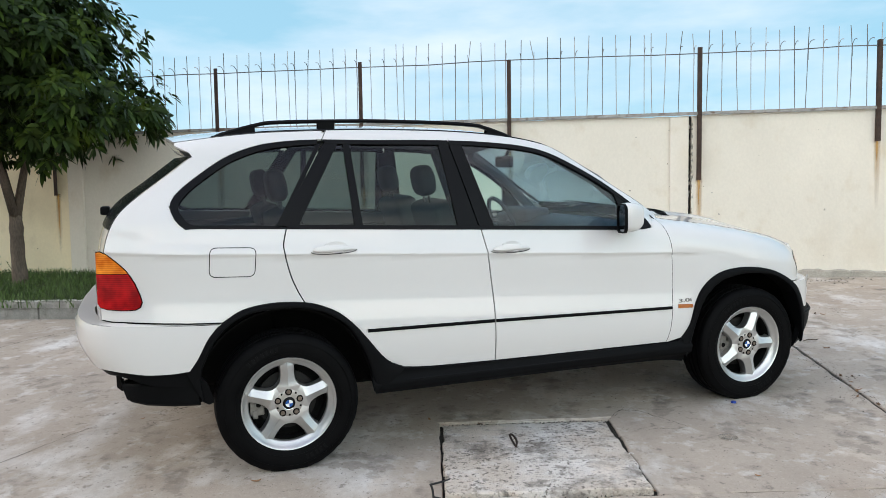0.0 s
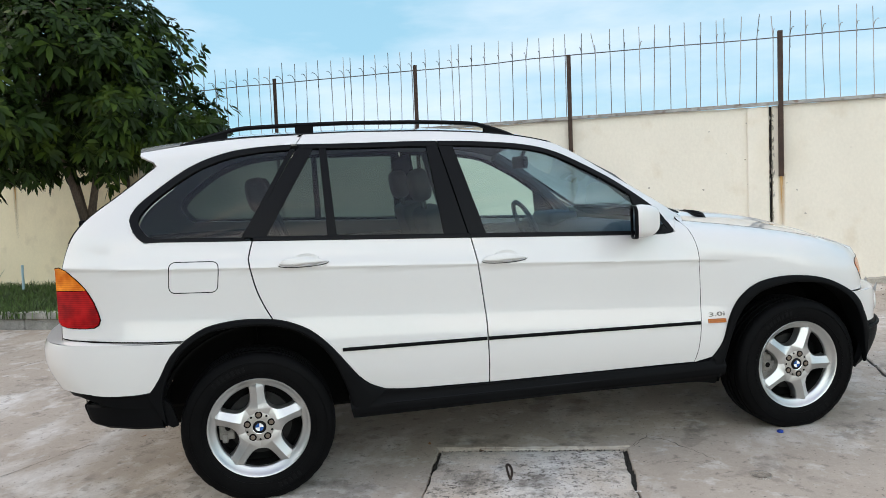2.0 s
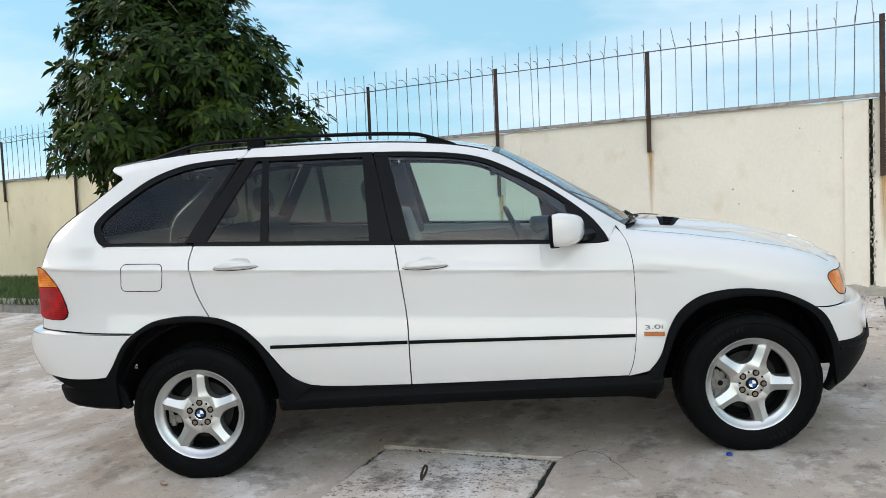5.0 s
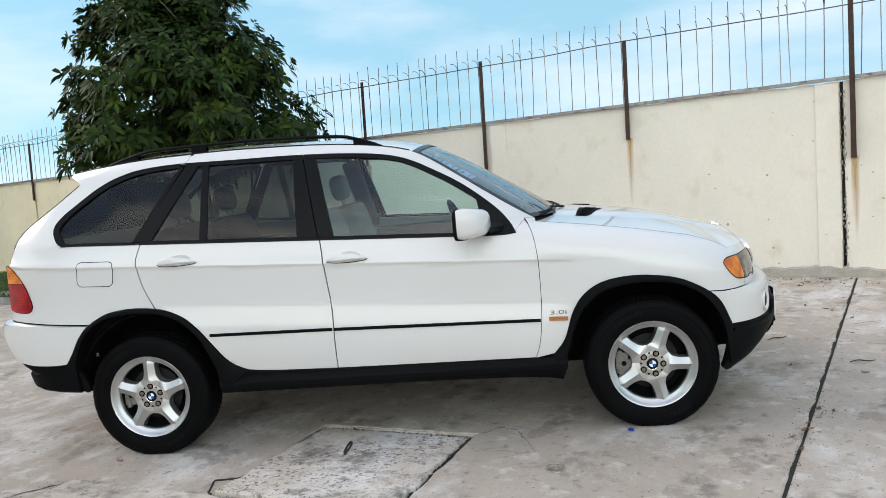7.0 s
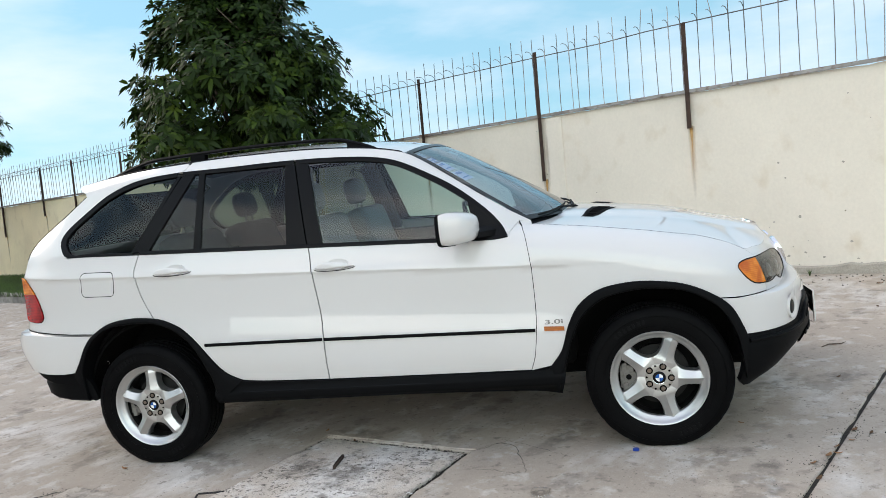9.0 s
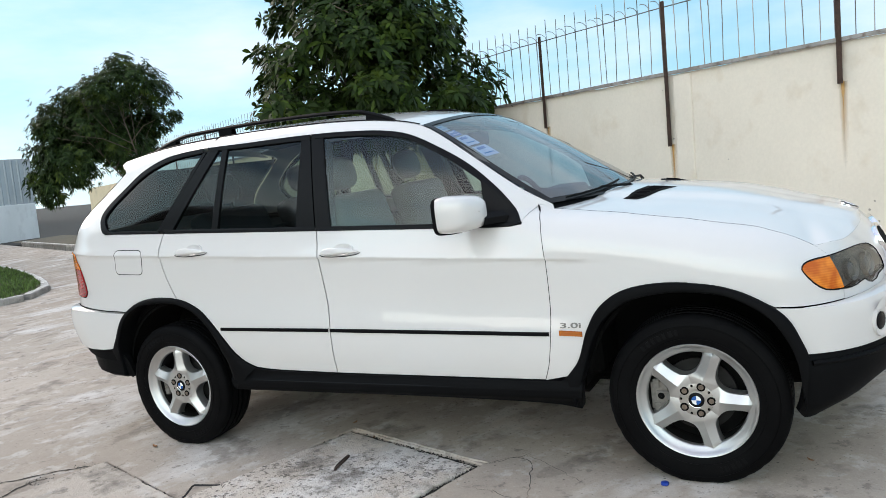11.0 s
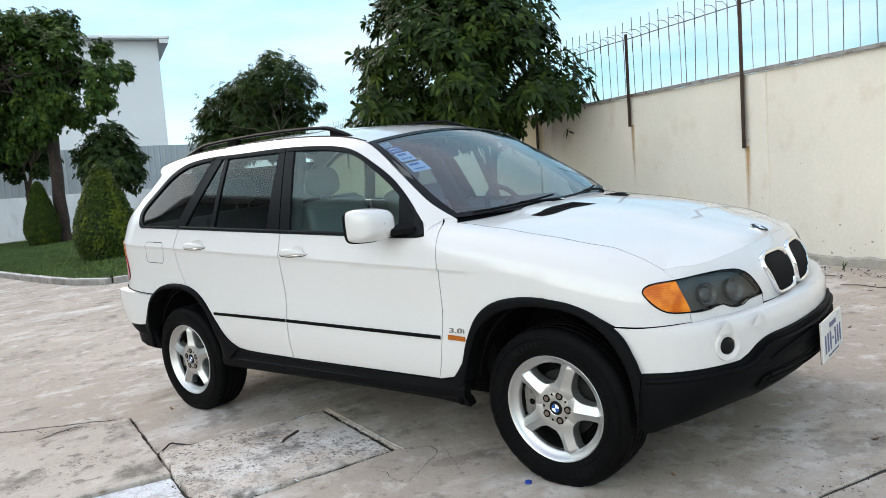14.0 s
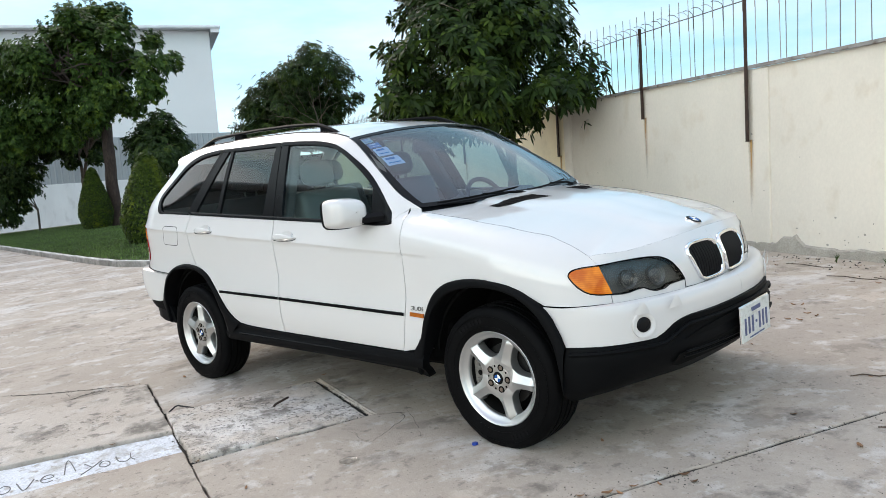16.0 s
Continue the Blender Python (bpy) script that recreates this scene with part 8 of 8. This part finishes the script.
    # alloy barrel coloured near-black: brake dust plus painted-in shade
    part("barrel", shaped(*placed(lathe([(0.1957, -0.060), (0.1960, -0.045), (0.2000, 0.02), (0.2050, 0.09), (0.228, 0.103)], 48), m), "barrel", M_DUST_SHADE, 40), None, rim)
    for s in range(5):
        a = radians(turn + 72 * s)
        rows = []
        for r_, half, crest, edge, foot in ((0.045, 0.037, -0.0880, -0.0860, 0.037), (0.066, 0.0510, -0.0915, -0.0865, 0.0515), (0.0837, 0.0640, -0.0965, -0.0835, 0.0645), (0.092, 0.0545, -0.0985, -0.0820, 0.056),
                                            (0.100, 0.0470, -0.0995, -0.0805, 0.049), (0.110, 0.0415, -0.1000, -0.0795, 0.043), (0.122, 0.0378, -0.1000, -0.0785, 0.039), (0.140, 0.0352, -0.0995, -0.0780, 0.0365), (0.165, 0.0342, -0.0985, -0.0780, 0.036),
                                            (0.180, 0.0345, -0.0975, -0.0785, 0.038), (0.188, 0.0350, -0.0965, -0.0790, 0.041), (0.194, 0.0335, -0.0955, -0.0800, 0.047), (0.201, 0.0200, -0.0940, -0.0825, 0.030), (0.208, 0.0030, -0.0915, -0.0865, 0.004)):
            rows.append([(r_, -0.030, -foot), (r_, edge + 0.006, -half - 0.3 * (foot - half)), (r_, edge, -half + 0.002), (r_, crest, 0.0), (r_, edge, half - 0.002), (r_, edge + 0.006, half + 0.3 * (foot - half)), (r_, -0.030, foot)])
        ms = m @ Matrix.Rotation(-a, 4, "Y")
        part("spoke", shaped(*placed(loft(rows), ms), "spoke", M_ALLOY, 24), None, rim)
    hub = part("hub", shaped(*placed(lathe([(0.0005, -0.0885), (0.030, -0.0885), (0.036, -0.0905), (0.064, -0.0905), (0.067, -0.0885), (0.068, -0.06)], 40), m), "hub", M_HUB, 40), None, rim)
    for s in range(5):
        a = radians(turn + 72 * s)
        c = Vector((0.0575 * math.cos(a), -0.0925, 0.0575 * math.sin(a)))
        part("wheel_bolt", shaped(*placed(lathe([(0.0005, -0.002), (0.0075, -0.002), (0.0085, 0.0), (0.009, 0.0), (0.0118, 0.0), (0.0118, 0.003)], 12), m @ Matrix.Translation(c)), "wheel_bolt", M_BOLT), None, hub)
        # flat black ring painting the shade of the recess round the bolt
        part("bolt_recess", shaped(*placed(lathe([(0.0108, -0.0004), (0.0170, -0.0006), (0.0178, 0.003)], 16), m @ Matrix.Translation(c)), "bolt_recess", M_UNDER), None, hub)
        c2 = Vector((0.0595 * math.cos(a + radians(36)), -0.0908, 0.0595 * math.sin(a + radians(36))))
        # flat black dot painting the shade of a dimple
        part("hub_dimple", shaped(*placed(lathe([(0.0005, -0.0006), (0.0052, -0.0006), (0.006, 0.002)], 10), m @ Matrix.Translation(c2)), "hub_dimple", M_UNDER), None, hub)
    roundel(m @ Matrix.Translation((0, -0.0895, 0)), 0.031, hub)
    part("brake_disc", shaped(*placed(lathe([(0.06, -0.020), (0.07, -0.012), (0.150, -0.012), (0.150, 0.008), (0.06, 0.008)], 48), m), "brake_disc", M_DUST_SHADE, 40), None, w)
    part("brake_backing", shaped(*placed(lathe([(0.0005, 0.015), (0.195, 0.015), (0.2, 0.03)], 40), m), "brake_backing", M_UNDER, 40), None, w)
    cal = round_box(-0.188, -0.118, -0.045, 0.0, -0.058, 0.058, 0.006)
    cal.transform(m)
    caliper = part("brake_caliper", smooth_bm("brake_caliper", cal, M_CALIPER), None, w)
    for z0, z1, x0, x1 in ((-0.020, 0.020, -0.165, -0.104), (0.030, 0.072, -0.176, -0.150), (-0.072, -0.030, -0.176, -0.150)):
        lug = round_box(x0, x1, -0.052, -0.02, z0, z1, 0.005)
        lug.transform(m)
        part("caliper_lug", smooth_bm("caliper_lug", lug, M_CALIPER), None, caliper)
    part("piston_cap", shaped(*placed(lathe([(0.0005, -0.004), (0.012, -0.004), (0.014, -0.001), (0.014, 0.008)], 14), m @ Matrix.Translation((-0.145, -0.052, 0.0))), "piston_cap", M_UNDER), None, caliper)
    return w


wheel("wheel", 0.0, -0.797, 90.0, False)
wheel("wheel", AXLE_F, -0.797, 68.0, False)
wheel("wheel", 0.0, 2 * CY + 0.797, 40.0, True)
wheel("wheel", AXLE_F, 2 * CY + 0.797, 15.0, True)



# ---------- small things on the ground ----------
def ground_m(x, y, lift=0.0, spin=0.0):
    return Matrix.Translation((x, y, gz(x, y) + lift)) @ Matrix.Rotation(radians(2.6), 4, "X") @ Matrix.Rotation(spin, 4, "Z")


def thing(name, me, m, label, category, group=""):
    ob = new(name, me)
    ob.matrix_world = m
    return tagged(ob, label, category, group)


M_RUSTWIRE = surface("rusty_wire", (0.035, 0.022, 0.016), 0.8, 0.2, vary=0.3, scale=40)
M_CORD = surface("black_cord", (0.012, 0.011, 0.011), 0.7, vary=0.3, scale=30)
M_CAP = surface("blue_plastic", (0.015, 0.05, 0.30), 0.35, vary=0.1, scale=80)
M_FILM = glass_mat("clear_plastic", (0.90, 0.90, 0.89), 0.15)
M_DRY = surface("dry_leaf", (0.20, 0.105, 0.05), 0.8, vary=0.3, scale=40, per_object=0.5)
M_TWIG = surface("twig", (0.07, 0.05, 0.035), 0.9, vary=0.3, scale=40)
M_PIPE = surface("pale_blue_pipe", (0.35, 0.50, 0.58), 0.5, vary=0.1, scale=10)
M_SCRATCH = surface("scratched_line", (0.17, 0.165, 0.16), 0.9, vary=0.2, scale=60)

loop = []
for k in range(25):
    t = 2 * math.pi * k / 24
    f = (1 - math.cos(t)) / 2
    loop.append((-0.033 * f + 0.010 * math.sin(t) + 0.004 * math.sin(3 * f), 0.098 * f + 0.004 * math.sin(t), 0.006 + 0.026 * f ** 0.6 + 0.003 * math.sin(t)))
stub = [(0.002, -0.006, -0.03), (0.0, -0.002, 0.0), (-0.001, 0.004, 0.010)]
hook_m = ground_m(-0.085, 3.94, 0.008, 0.0)
hook_me = shaped(*join(tube(loop, 0.0062, 6, False), tube(stub, 0.008, 6)), "lifting_hook", M_RUSTWIRE)
thing("lifting_hook", hook_me, hook_m, "rusty bent wire lifting loop set in the cover slab", "lifting hook")
cord_pts = [(0.06, -0.03, 0.016), (0.03, -0.02, 0.014), (0.01, 0.0, 0.016), (0.0, 0.04, 0.045), (-0.02, 0.085, 0.060), (0.02, 0.13, 0.052), (0.08, 0.20, 0.040), (0.09, 0.215, 0.040)]
fine = [Vector(p) for p in cord_pts]
thing("cord", shaped(*tube([fine[0], fine[0].lerp(fine[1], 0.5), fine[1], fine[1].lerp(fine[2], 0.5) + Vector((-0.01, 0, 0)), fine[2], fine[3], fine[3].lerp(fine[4], 0.5) + Vector((0, 0, 0.008)), fine[4], fine[5], fine[6], fine[7]], 0.0080, 6), "cord", M_CORD),
      ground_m(-0.455, 3.325) @ Matrix.Diagonal((0.72, 0.72, 0.6, 1)), "frayed black cord lying in the corner of the slab joint", "cord")
cap_prof = [(0.0005, 0.010), (0.013, 0.010), (0.0155, 0.008), (0.016, 0.0), (0.0145, 0.0)]
cap_me = shaped(*placed(lathe(cap_prof, 24, lambda j, k: 0.0006 if k % 2 and j in (2, 3) else 0.0), Matrix.Rotation(radians(90), 4, "X")), "bottle_cap", M_CAP)
thing("bottle_cap", cap_me, ground_m(1.23, 4.74, 0.001), "small blue plastic bottle cap on the concrete", "bottle cap")
lid_prof = [(0.012, 0.004), (0.03, 0.002), (0.040, 0.006), (0.046, 0.009), (0.050, 0.004), (0.051, 0.001)]
thing("plastic_lid", shaped(*placed(lathe(lid_prof, 28, lambda j, k: 0.003 * math.sin(k * 0.9) if j > 2 else 0), Matrix.Rotation(radians(90), 4, "X")), "plastic_lid", M_FILM), ground_m(1.05, 4.14, 0.0),
      "flattened clear plastic cup lid on the concrete", "lid")


def leaf_me(seed):
    rnd = random.Random(seed)
    rows = []
    for i in range(7):
        f = i / 6
        w = 0.017 * math.sin(math.pi * min(1, f * 0.95 + 0.03)) ** 0.8 + 0.0006
        lift = 0.004 + 0.012 * (f - 0.5) ** 2 * 4 * rnd.uniform(0.6, 1.2)
        rows.append([(0.08 * (f - 0.5), -w, lift + 0.006), (0.08 * (f - 0.5), 0, lift), (0.08 * (f - 0.5), w, lift + 0.007)])
    return shaped(*loft(rows), "dry_leaf", M_DRY, 60)


leaf_kinds = [leaf_me(s) for s in range(4)]
rl = random.Random(77)
spots = [(0.21, 7.92), (0.33, 7.82), (0.25, 8.34), (1.67, 6.88), (-0.06, 7.96), (0.16, 7.88), (0.53, 7.72), (0.78, 6.9), (1.57, 5.26), (1.84, 6.17), (2.08, 5.33), (2.27, 6.1), (0.55, 3.45), (-0.28, 3.62), (-0.3, 4.3)]
spots += [(rl.uniform(-2.5, 3.0), rl.uniform(7.3, 9.4)) for _ in range(34)] + [(JOINT_X + rl.gauss(0.0, 0.06), rl.uniform(4.6, 9.0)) for _ in range(14)] + [(rl.uniform(-2.5, 2.5), rl.uniform(2.5, 4.4)) for _ in range(6)]
for i, (x, y) in enumerate(spots):
    s = rl.uniform(0.28, 0.7)
    thing("dry_leaf", leaf_kinds[i % 4], ground_m(x, y, 0.0, rl.uniform(0, 6.28)) @ Matrix.Diagonal((s, s, s, 1)), "curled dry brown leaf on the concrete", "leaf", "fallen dry leaves")
for x, y, length, spin in ((1.67, 6.88, 0.20, 0.9), (-0.2, 8.9, 0.45, 0.2), (0.1, 8.95, 0.35, -0.3), (2.25, 6.35, 0.16, 0.4), (-0.9, 9.15, 0.5, 0.1), (0.6, 9.2, 0.6, 0.05), (0.35, 7.4, 0.18, 1.2)):
    tw = [(-length / 2, 0, 0.006), (-length / 6, 0.012, 0.012), (length / 5, -0.01, 0.008), (length / 2, 0.015, 0.006)]
    thing("twig", shaped(*tube(tw, [0.003, 0.0045, 0.004, 0.002], 5), "twig", M_TWIG), ground_m(x, y, 0.0, spin), "thin dry twig on the concrete", "twig", "fallen twigs")

paper = [[(-0.016, -0.004, 0.004), (-0.016, 0.004, 0.006)], [(0.0, -0.005, 0.009), (0.0, 0.004, 0.008)], [(0.017, -0.004, 0.003), (0.018, 0.004, 0.004)]]
thing("paper_scrap", shaped(*loft(paper), "paper_scrap", surface("white_paper", (0.75, 0.74, 0.72), 0.8, vary=0.05, scale=90)), ground_m(0.5, 3.87, 0.006, 0.5), "small folded white paper scrap at the slab edge", "paper")

# grit in the joints and along the wall foot
rg_ = random.Random(5)
gv, gf = [], []


def grit(x, y, s, lift):
    o = len(gv)
    z = gz(x, y) + lift
    for dx, dy, dz in ((1, 0, 0), (-0.5, 0.9, 0), (-0.5, -0.9, 0), (0, 0, 1.1)):
        gv.append((x + dx * s * rg_.uniform(0.7, 1.3), y + dy * s * rg_.uniform(0.7, 1.3), z + dz * s * rg_.uniform(0.6, 1.1)))
    gf.extend([(o, o + 1, o + 3), (o + 1, o + 2, o + 3), (o + 2, o, o + 3)])


for _ in range(1700):
    k = rg_.random()
    if k < 0.35:
        a, b_ = 0.955 + rg_.gauss(0, 0.012), rg_.uniform(0.0, 1.0)
        grit(*pave_pt(a, b_), rg_.uniform(0.003, 0.010), -0.012)
    elif k < 0.40:
        grit(*pave_pt(-0.006 + rg_.gauss(0, 0.008), rg_.uniform(0.0, 1.0)), rg_.uniform(0.003, 0.008), -0.008)
    elif k < 0.45:
        a, b_ = rg_.uniform(-0.95, 0.95), 0.002 + rg_.gauss(0, 0.010)
        grit(*pave_pt(a, b_), rg_.uniform(0.003, 0.009), -0.008)
    elif k < 0.55:
        a, b_ = rg_.uniform(0, 0.95), 1.0 + rg_.gauss(0, 0.012)
        grit(*pave_pt(a, b_), rg_.uniform(0.003, 0.008), -0.01)
    elif k < 0.8:
        grit(JOINT_X + rg_.gauss(0, 0.045), rg_.uniform(4.3, 9.0), rg_.uniform(0.002, 0.007), -0.002)
    else:
        grit(rg_.uniform(-2.5, 4.0), 9.55 - abs(rg_.gauss(0, 0.25)), rg_.uniform(0.004, 0.013), 0.0)
for _ in range(350):
    grit(rg_.uniform(-4, 4), rg_.uniform(1.5, 7), rg_.uniform(0.0015, 0.004), 0.0)
for _ in range(420):
    a, b_ = (0.945 - abs(rg_.gauss(0, 0.05)), rg_.uniform(0.02, 0.98)) if rg_.random() < 0.7 else (rg_.uniform(0.02, 0.93), 0.015 + abs(rg_.gauss(0, 0.04)))
    if noise.noise(Vector((a * 7, b_ * 7, 2.0))) > -0.1:
        grit(*pave_pt(a, b_), rg_.uniform(0.001, 0.0042), 0.0285 - 0.034 * b_)
for cx_, cy_, n_, spread in ((-1.38, 2.86, 70, 0.07), (-1.36, 3.08, 50, 0.05), (-1.46, 2.62, 30, 0.06), (-0.37, 3.30, 90, 0.035), (-0.20, 3.31, 60, 0.03), (0.57, 3.42, 50, 0.03), (0.60, 4.39, 60, 0.04), (1.98, 4.85, 50, 0.06), (2.06, 5.3, 50, 0.06)):
    for _ in range(n_):
        grit(cx_ + rg_.gauss(0, spread), cy_ + rg_.gauss(0, spread * 0.7), rg_.uniform(0.002, 0.006), -0.001 if spread > 0.045 else -0.006)
tagged(part("grit", mesh_of("grit", gv, gf, M_DIRT)), "dark grit in the paving joints and by the wall", "grit", kind="stuff")


def crack(pts, width, seed):
    """A thin open crack: a narrow dark ribbon with an uneven run."""
    rnd = random.Random(seed)
    fine_pts = smooth_path(pts, 0.03)
    verts, faces = [], []
    for i, (x, y) in enumerate(fine_pts):
        q = fine_pts[min(i + 1, len(fine_pts) - 1)]
        p = fine_pts[max(i - 1, 0)]
        dx, dy = q[0] - p[0], q[1] - p[1]
        k = math.hypot(dx, dy) or 1.0
        w = width * rnd.uniform(0.3, 1.0) * min(1.0, (i + 1) / 4, (len(fine_pts) - i) / 4)
        ox, oy = rnd.gauss(0, 0.006), rnd.gauss(0, 0.006)
        for s in (-1, 1):
            xx, yy = x + ox - s * dy / k * w, y + oy + s * dx / k * w
            verts.append((xx, yy, gz(xx, yy) + 0.003))
        if i:
            faces.append((2 * i - 2, 2 * i, 2 * i + 1, 2 * i - 1))
    part("crack", mesh_of("crack", verts, faces, M_DIRT), None, pavement)


CRACKS = [([(-1.88, 2.13), (-1.72, 2.38), (-1.58, 2.66), (-1.46, 2.94), (-1.33, 3.16)], 0.010), ([(-0.8, 2.31), (-0.99, 2.39), (-1.11, 2.46), (-1.2, 2.5), (-1.39, 2.76), (-1.39, 2.91)], 0.012),
          ([(0.45, 4.42), (0.52, 4.56), (0.64, 4.56), (0.75, 4.44), (0.88, 4.29)], 0.003), ([(0.61, 4.24), (0.75, 4.27), (0.88, 4.26)], 0.003), ([(0.51, 4.62), (0.75, 4.59), (0.98, 4.55)], 0.0022),
          ([(-4.8, 5.6), (-4.65, 6.09), (-4.56, 6.43), (-4.37, 6.78), (-4.2, 7.3)], 0.006), ([(0.48, 4.44), (0.52, 4.56), (0.55, 4.67)], 0.004), ([(1.35, 3.5), (1.1, 3.1), (1.0, 2.6), (0.85, 2.1)], 0.002),
          ([(-2.6, 4.2), (-2.9, 3.4), (-3.4, 2.9), (-3.6, 2.0)], 0.004), ([(2.07, 7.4), (2.6, 7.7), (3.3, 7.6), (4.2, 7.9)], 0.004)]
for i, (pts, w) in enumerate(CRACKS):
    crack(pts, 0.8 * w, 40 + i)

# writing scratched into the whitewashed strip: letter strokes in units of the letter height
STROKES = {"o": [[(0.5, 0.0), (0.15, 0.25), (0.2, 0.75), (0.55, 1.0), (0.9, 0.7), (0.85, 0.2), (0.5, 0.0)]], "v": [[(0.0, 1.0), (0.45, 0.0), (1.0, 1.1)]],
           "e": [[(0.1, 0.5), (0.9, 0.6), (0.75, 1.0), (0.3, 0.95), (0.05, 0.45), (0.35, 0.02), (0.95, 0.15)]], "y": [[(0.1, 1.0), (0.5, 0.25)], [(1.1, 1.0), (0.5, 0.25), (-0.25, -0.55)]],
           "u": [[(0.0, 1.0), (0.1, 0.3), (0.5, 0.05), (0.9, 0.4)], [(0.95, 1.05), (0.9, 0.4), (1.1, 0.0)]], "^": [[(0.0, 0.0), (0.25, 1.5), (0.55, 1.6), (0.95, 0.15)]]}
for letter, a, b_, tall, wide in (("o", 0.63, -0.91, 0.12, 0.075), ("v", 0.65, -0.815, 0.13, 0.085), ("e", 0.625, -0.705, 0.11, 0.07), ("^", 0.58, -0.59, 0.13, 0.06), ("y", 0.60, -0.495, 0.11, 0.085), ("o", 0.62, -0.425, 0.10, 0.065), ("u", 0.62, -0.33, 0.12, 0.08)):
    for stroke in STROKES[letter]:
        line = []
        for x, y in smooth_path([(u * wide, v * tall) for u, v in stroke], 0.008):
            px, py = pave_pt(a - y + 0.1 * (x - 0.5 * wide), b_ + x)
            line.append((px, py, gz(px, py) - 0.0096))
        part("scratched_writing", mesh_of("scratched_writing", *tube(line, 0.0034, 5), M_SCRATCH), None, pavement)

# ---------- in the wall bed ----------
thing("pipe_stub", shaped(*tube([(0, 0, -0.1), (0.004, 0, 0.42), (0.004, 0, 0.425)], [0.017, 0.017, 0.012], 12), "pipe_stub", M_PIPE), Matrix.Translation((-7.75, 9.05, gz(-7.75, 9.05) + 0.1)), "pale blue plastic pipe stub upright in the grass", "pipe")


def weed(x, y, h, seed):
    r = random.Random(seed)
    pieces = []
    for _ in range(9):
        a, l_ = r.uniform(0, 6.28), h * r.uniform(0.5, 1.0)
        ex_, ey_ = math.cos(a) * l_ * 0.45, math.sin(a) * l_ * 0.45
        p = [Vector((0, 0, 0)), Vector((ex_ * 0.4, ey_ * 0.4, l_ * 0.6)), Vector((ex_, ey_, l_))]
        pieces.append(tube(p, [0.004, 0.003, 0.001], 4))
        for k in range(5):
            q = p[0].lerp(p[1], 0.3 + 0.14 * k) if k < 3 else p[1].lerp(p[2], 0.3 * (k - 2))
            d = Vector((r.gauss(0, 1), r.gauss(0, 1), r.uniform(0, 0.6))).normalized() * h * 0.14
            s = d.cross(Vector((0, 0, 1))).normalized() * h * 0.035
            pieces.append(([q, q + d * 0.5 + s, q + d, q + d * 0.5 - s], [(0, 1, 2, 3)]))
    thing("weed", mesh_of("weed", *join(*pieces), M_TREE), Matrix.Translation((x, y, gz(x, y) + (0.1 if x < -3.6 else 0.0))), "small scrubby green weed by the wall foot", "weed", "weeds by the wall")


for i, (x, y, h) in enumerate(((-7.2, 9.45, 0.4), (-6.9, 9.4, 0.3), (-5.4, 9.5, 0.3), (-8.6, 9.4, 0.35), (-10.5, 9.3, 0.5), (-10.1, 9.45, 0.45), (-0.85, 9.45, 0.09), (-0.35, 9.5, 0.08), (0.9, 9.5, 0.07))):
    weed(x, y, h, 60 + i)
# rear wiper
part("rear_wiper", smooth_bm("rear_wiper", round_box(-0.845, -0.80, -0.30, -0.22, 1.29, 1.335, 0.012), M_PLASTIC), None, car, "black rear wiper arm")
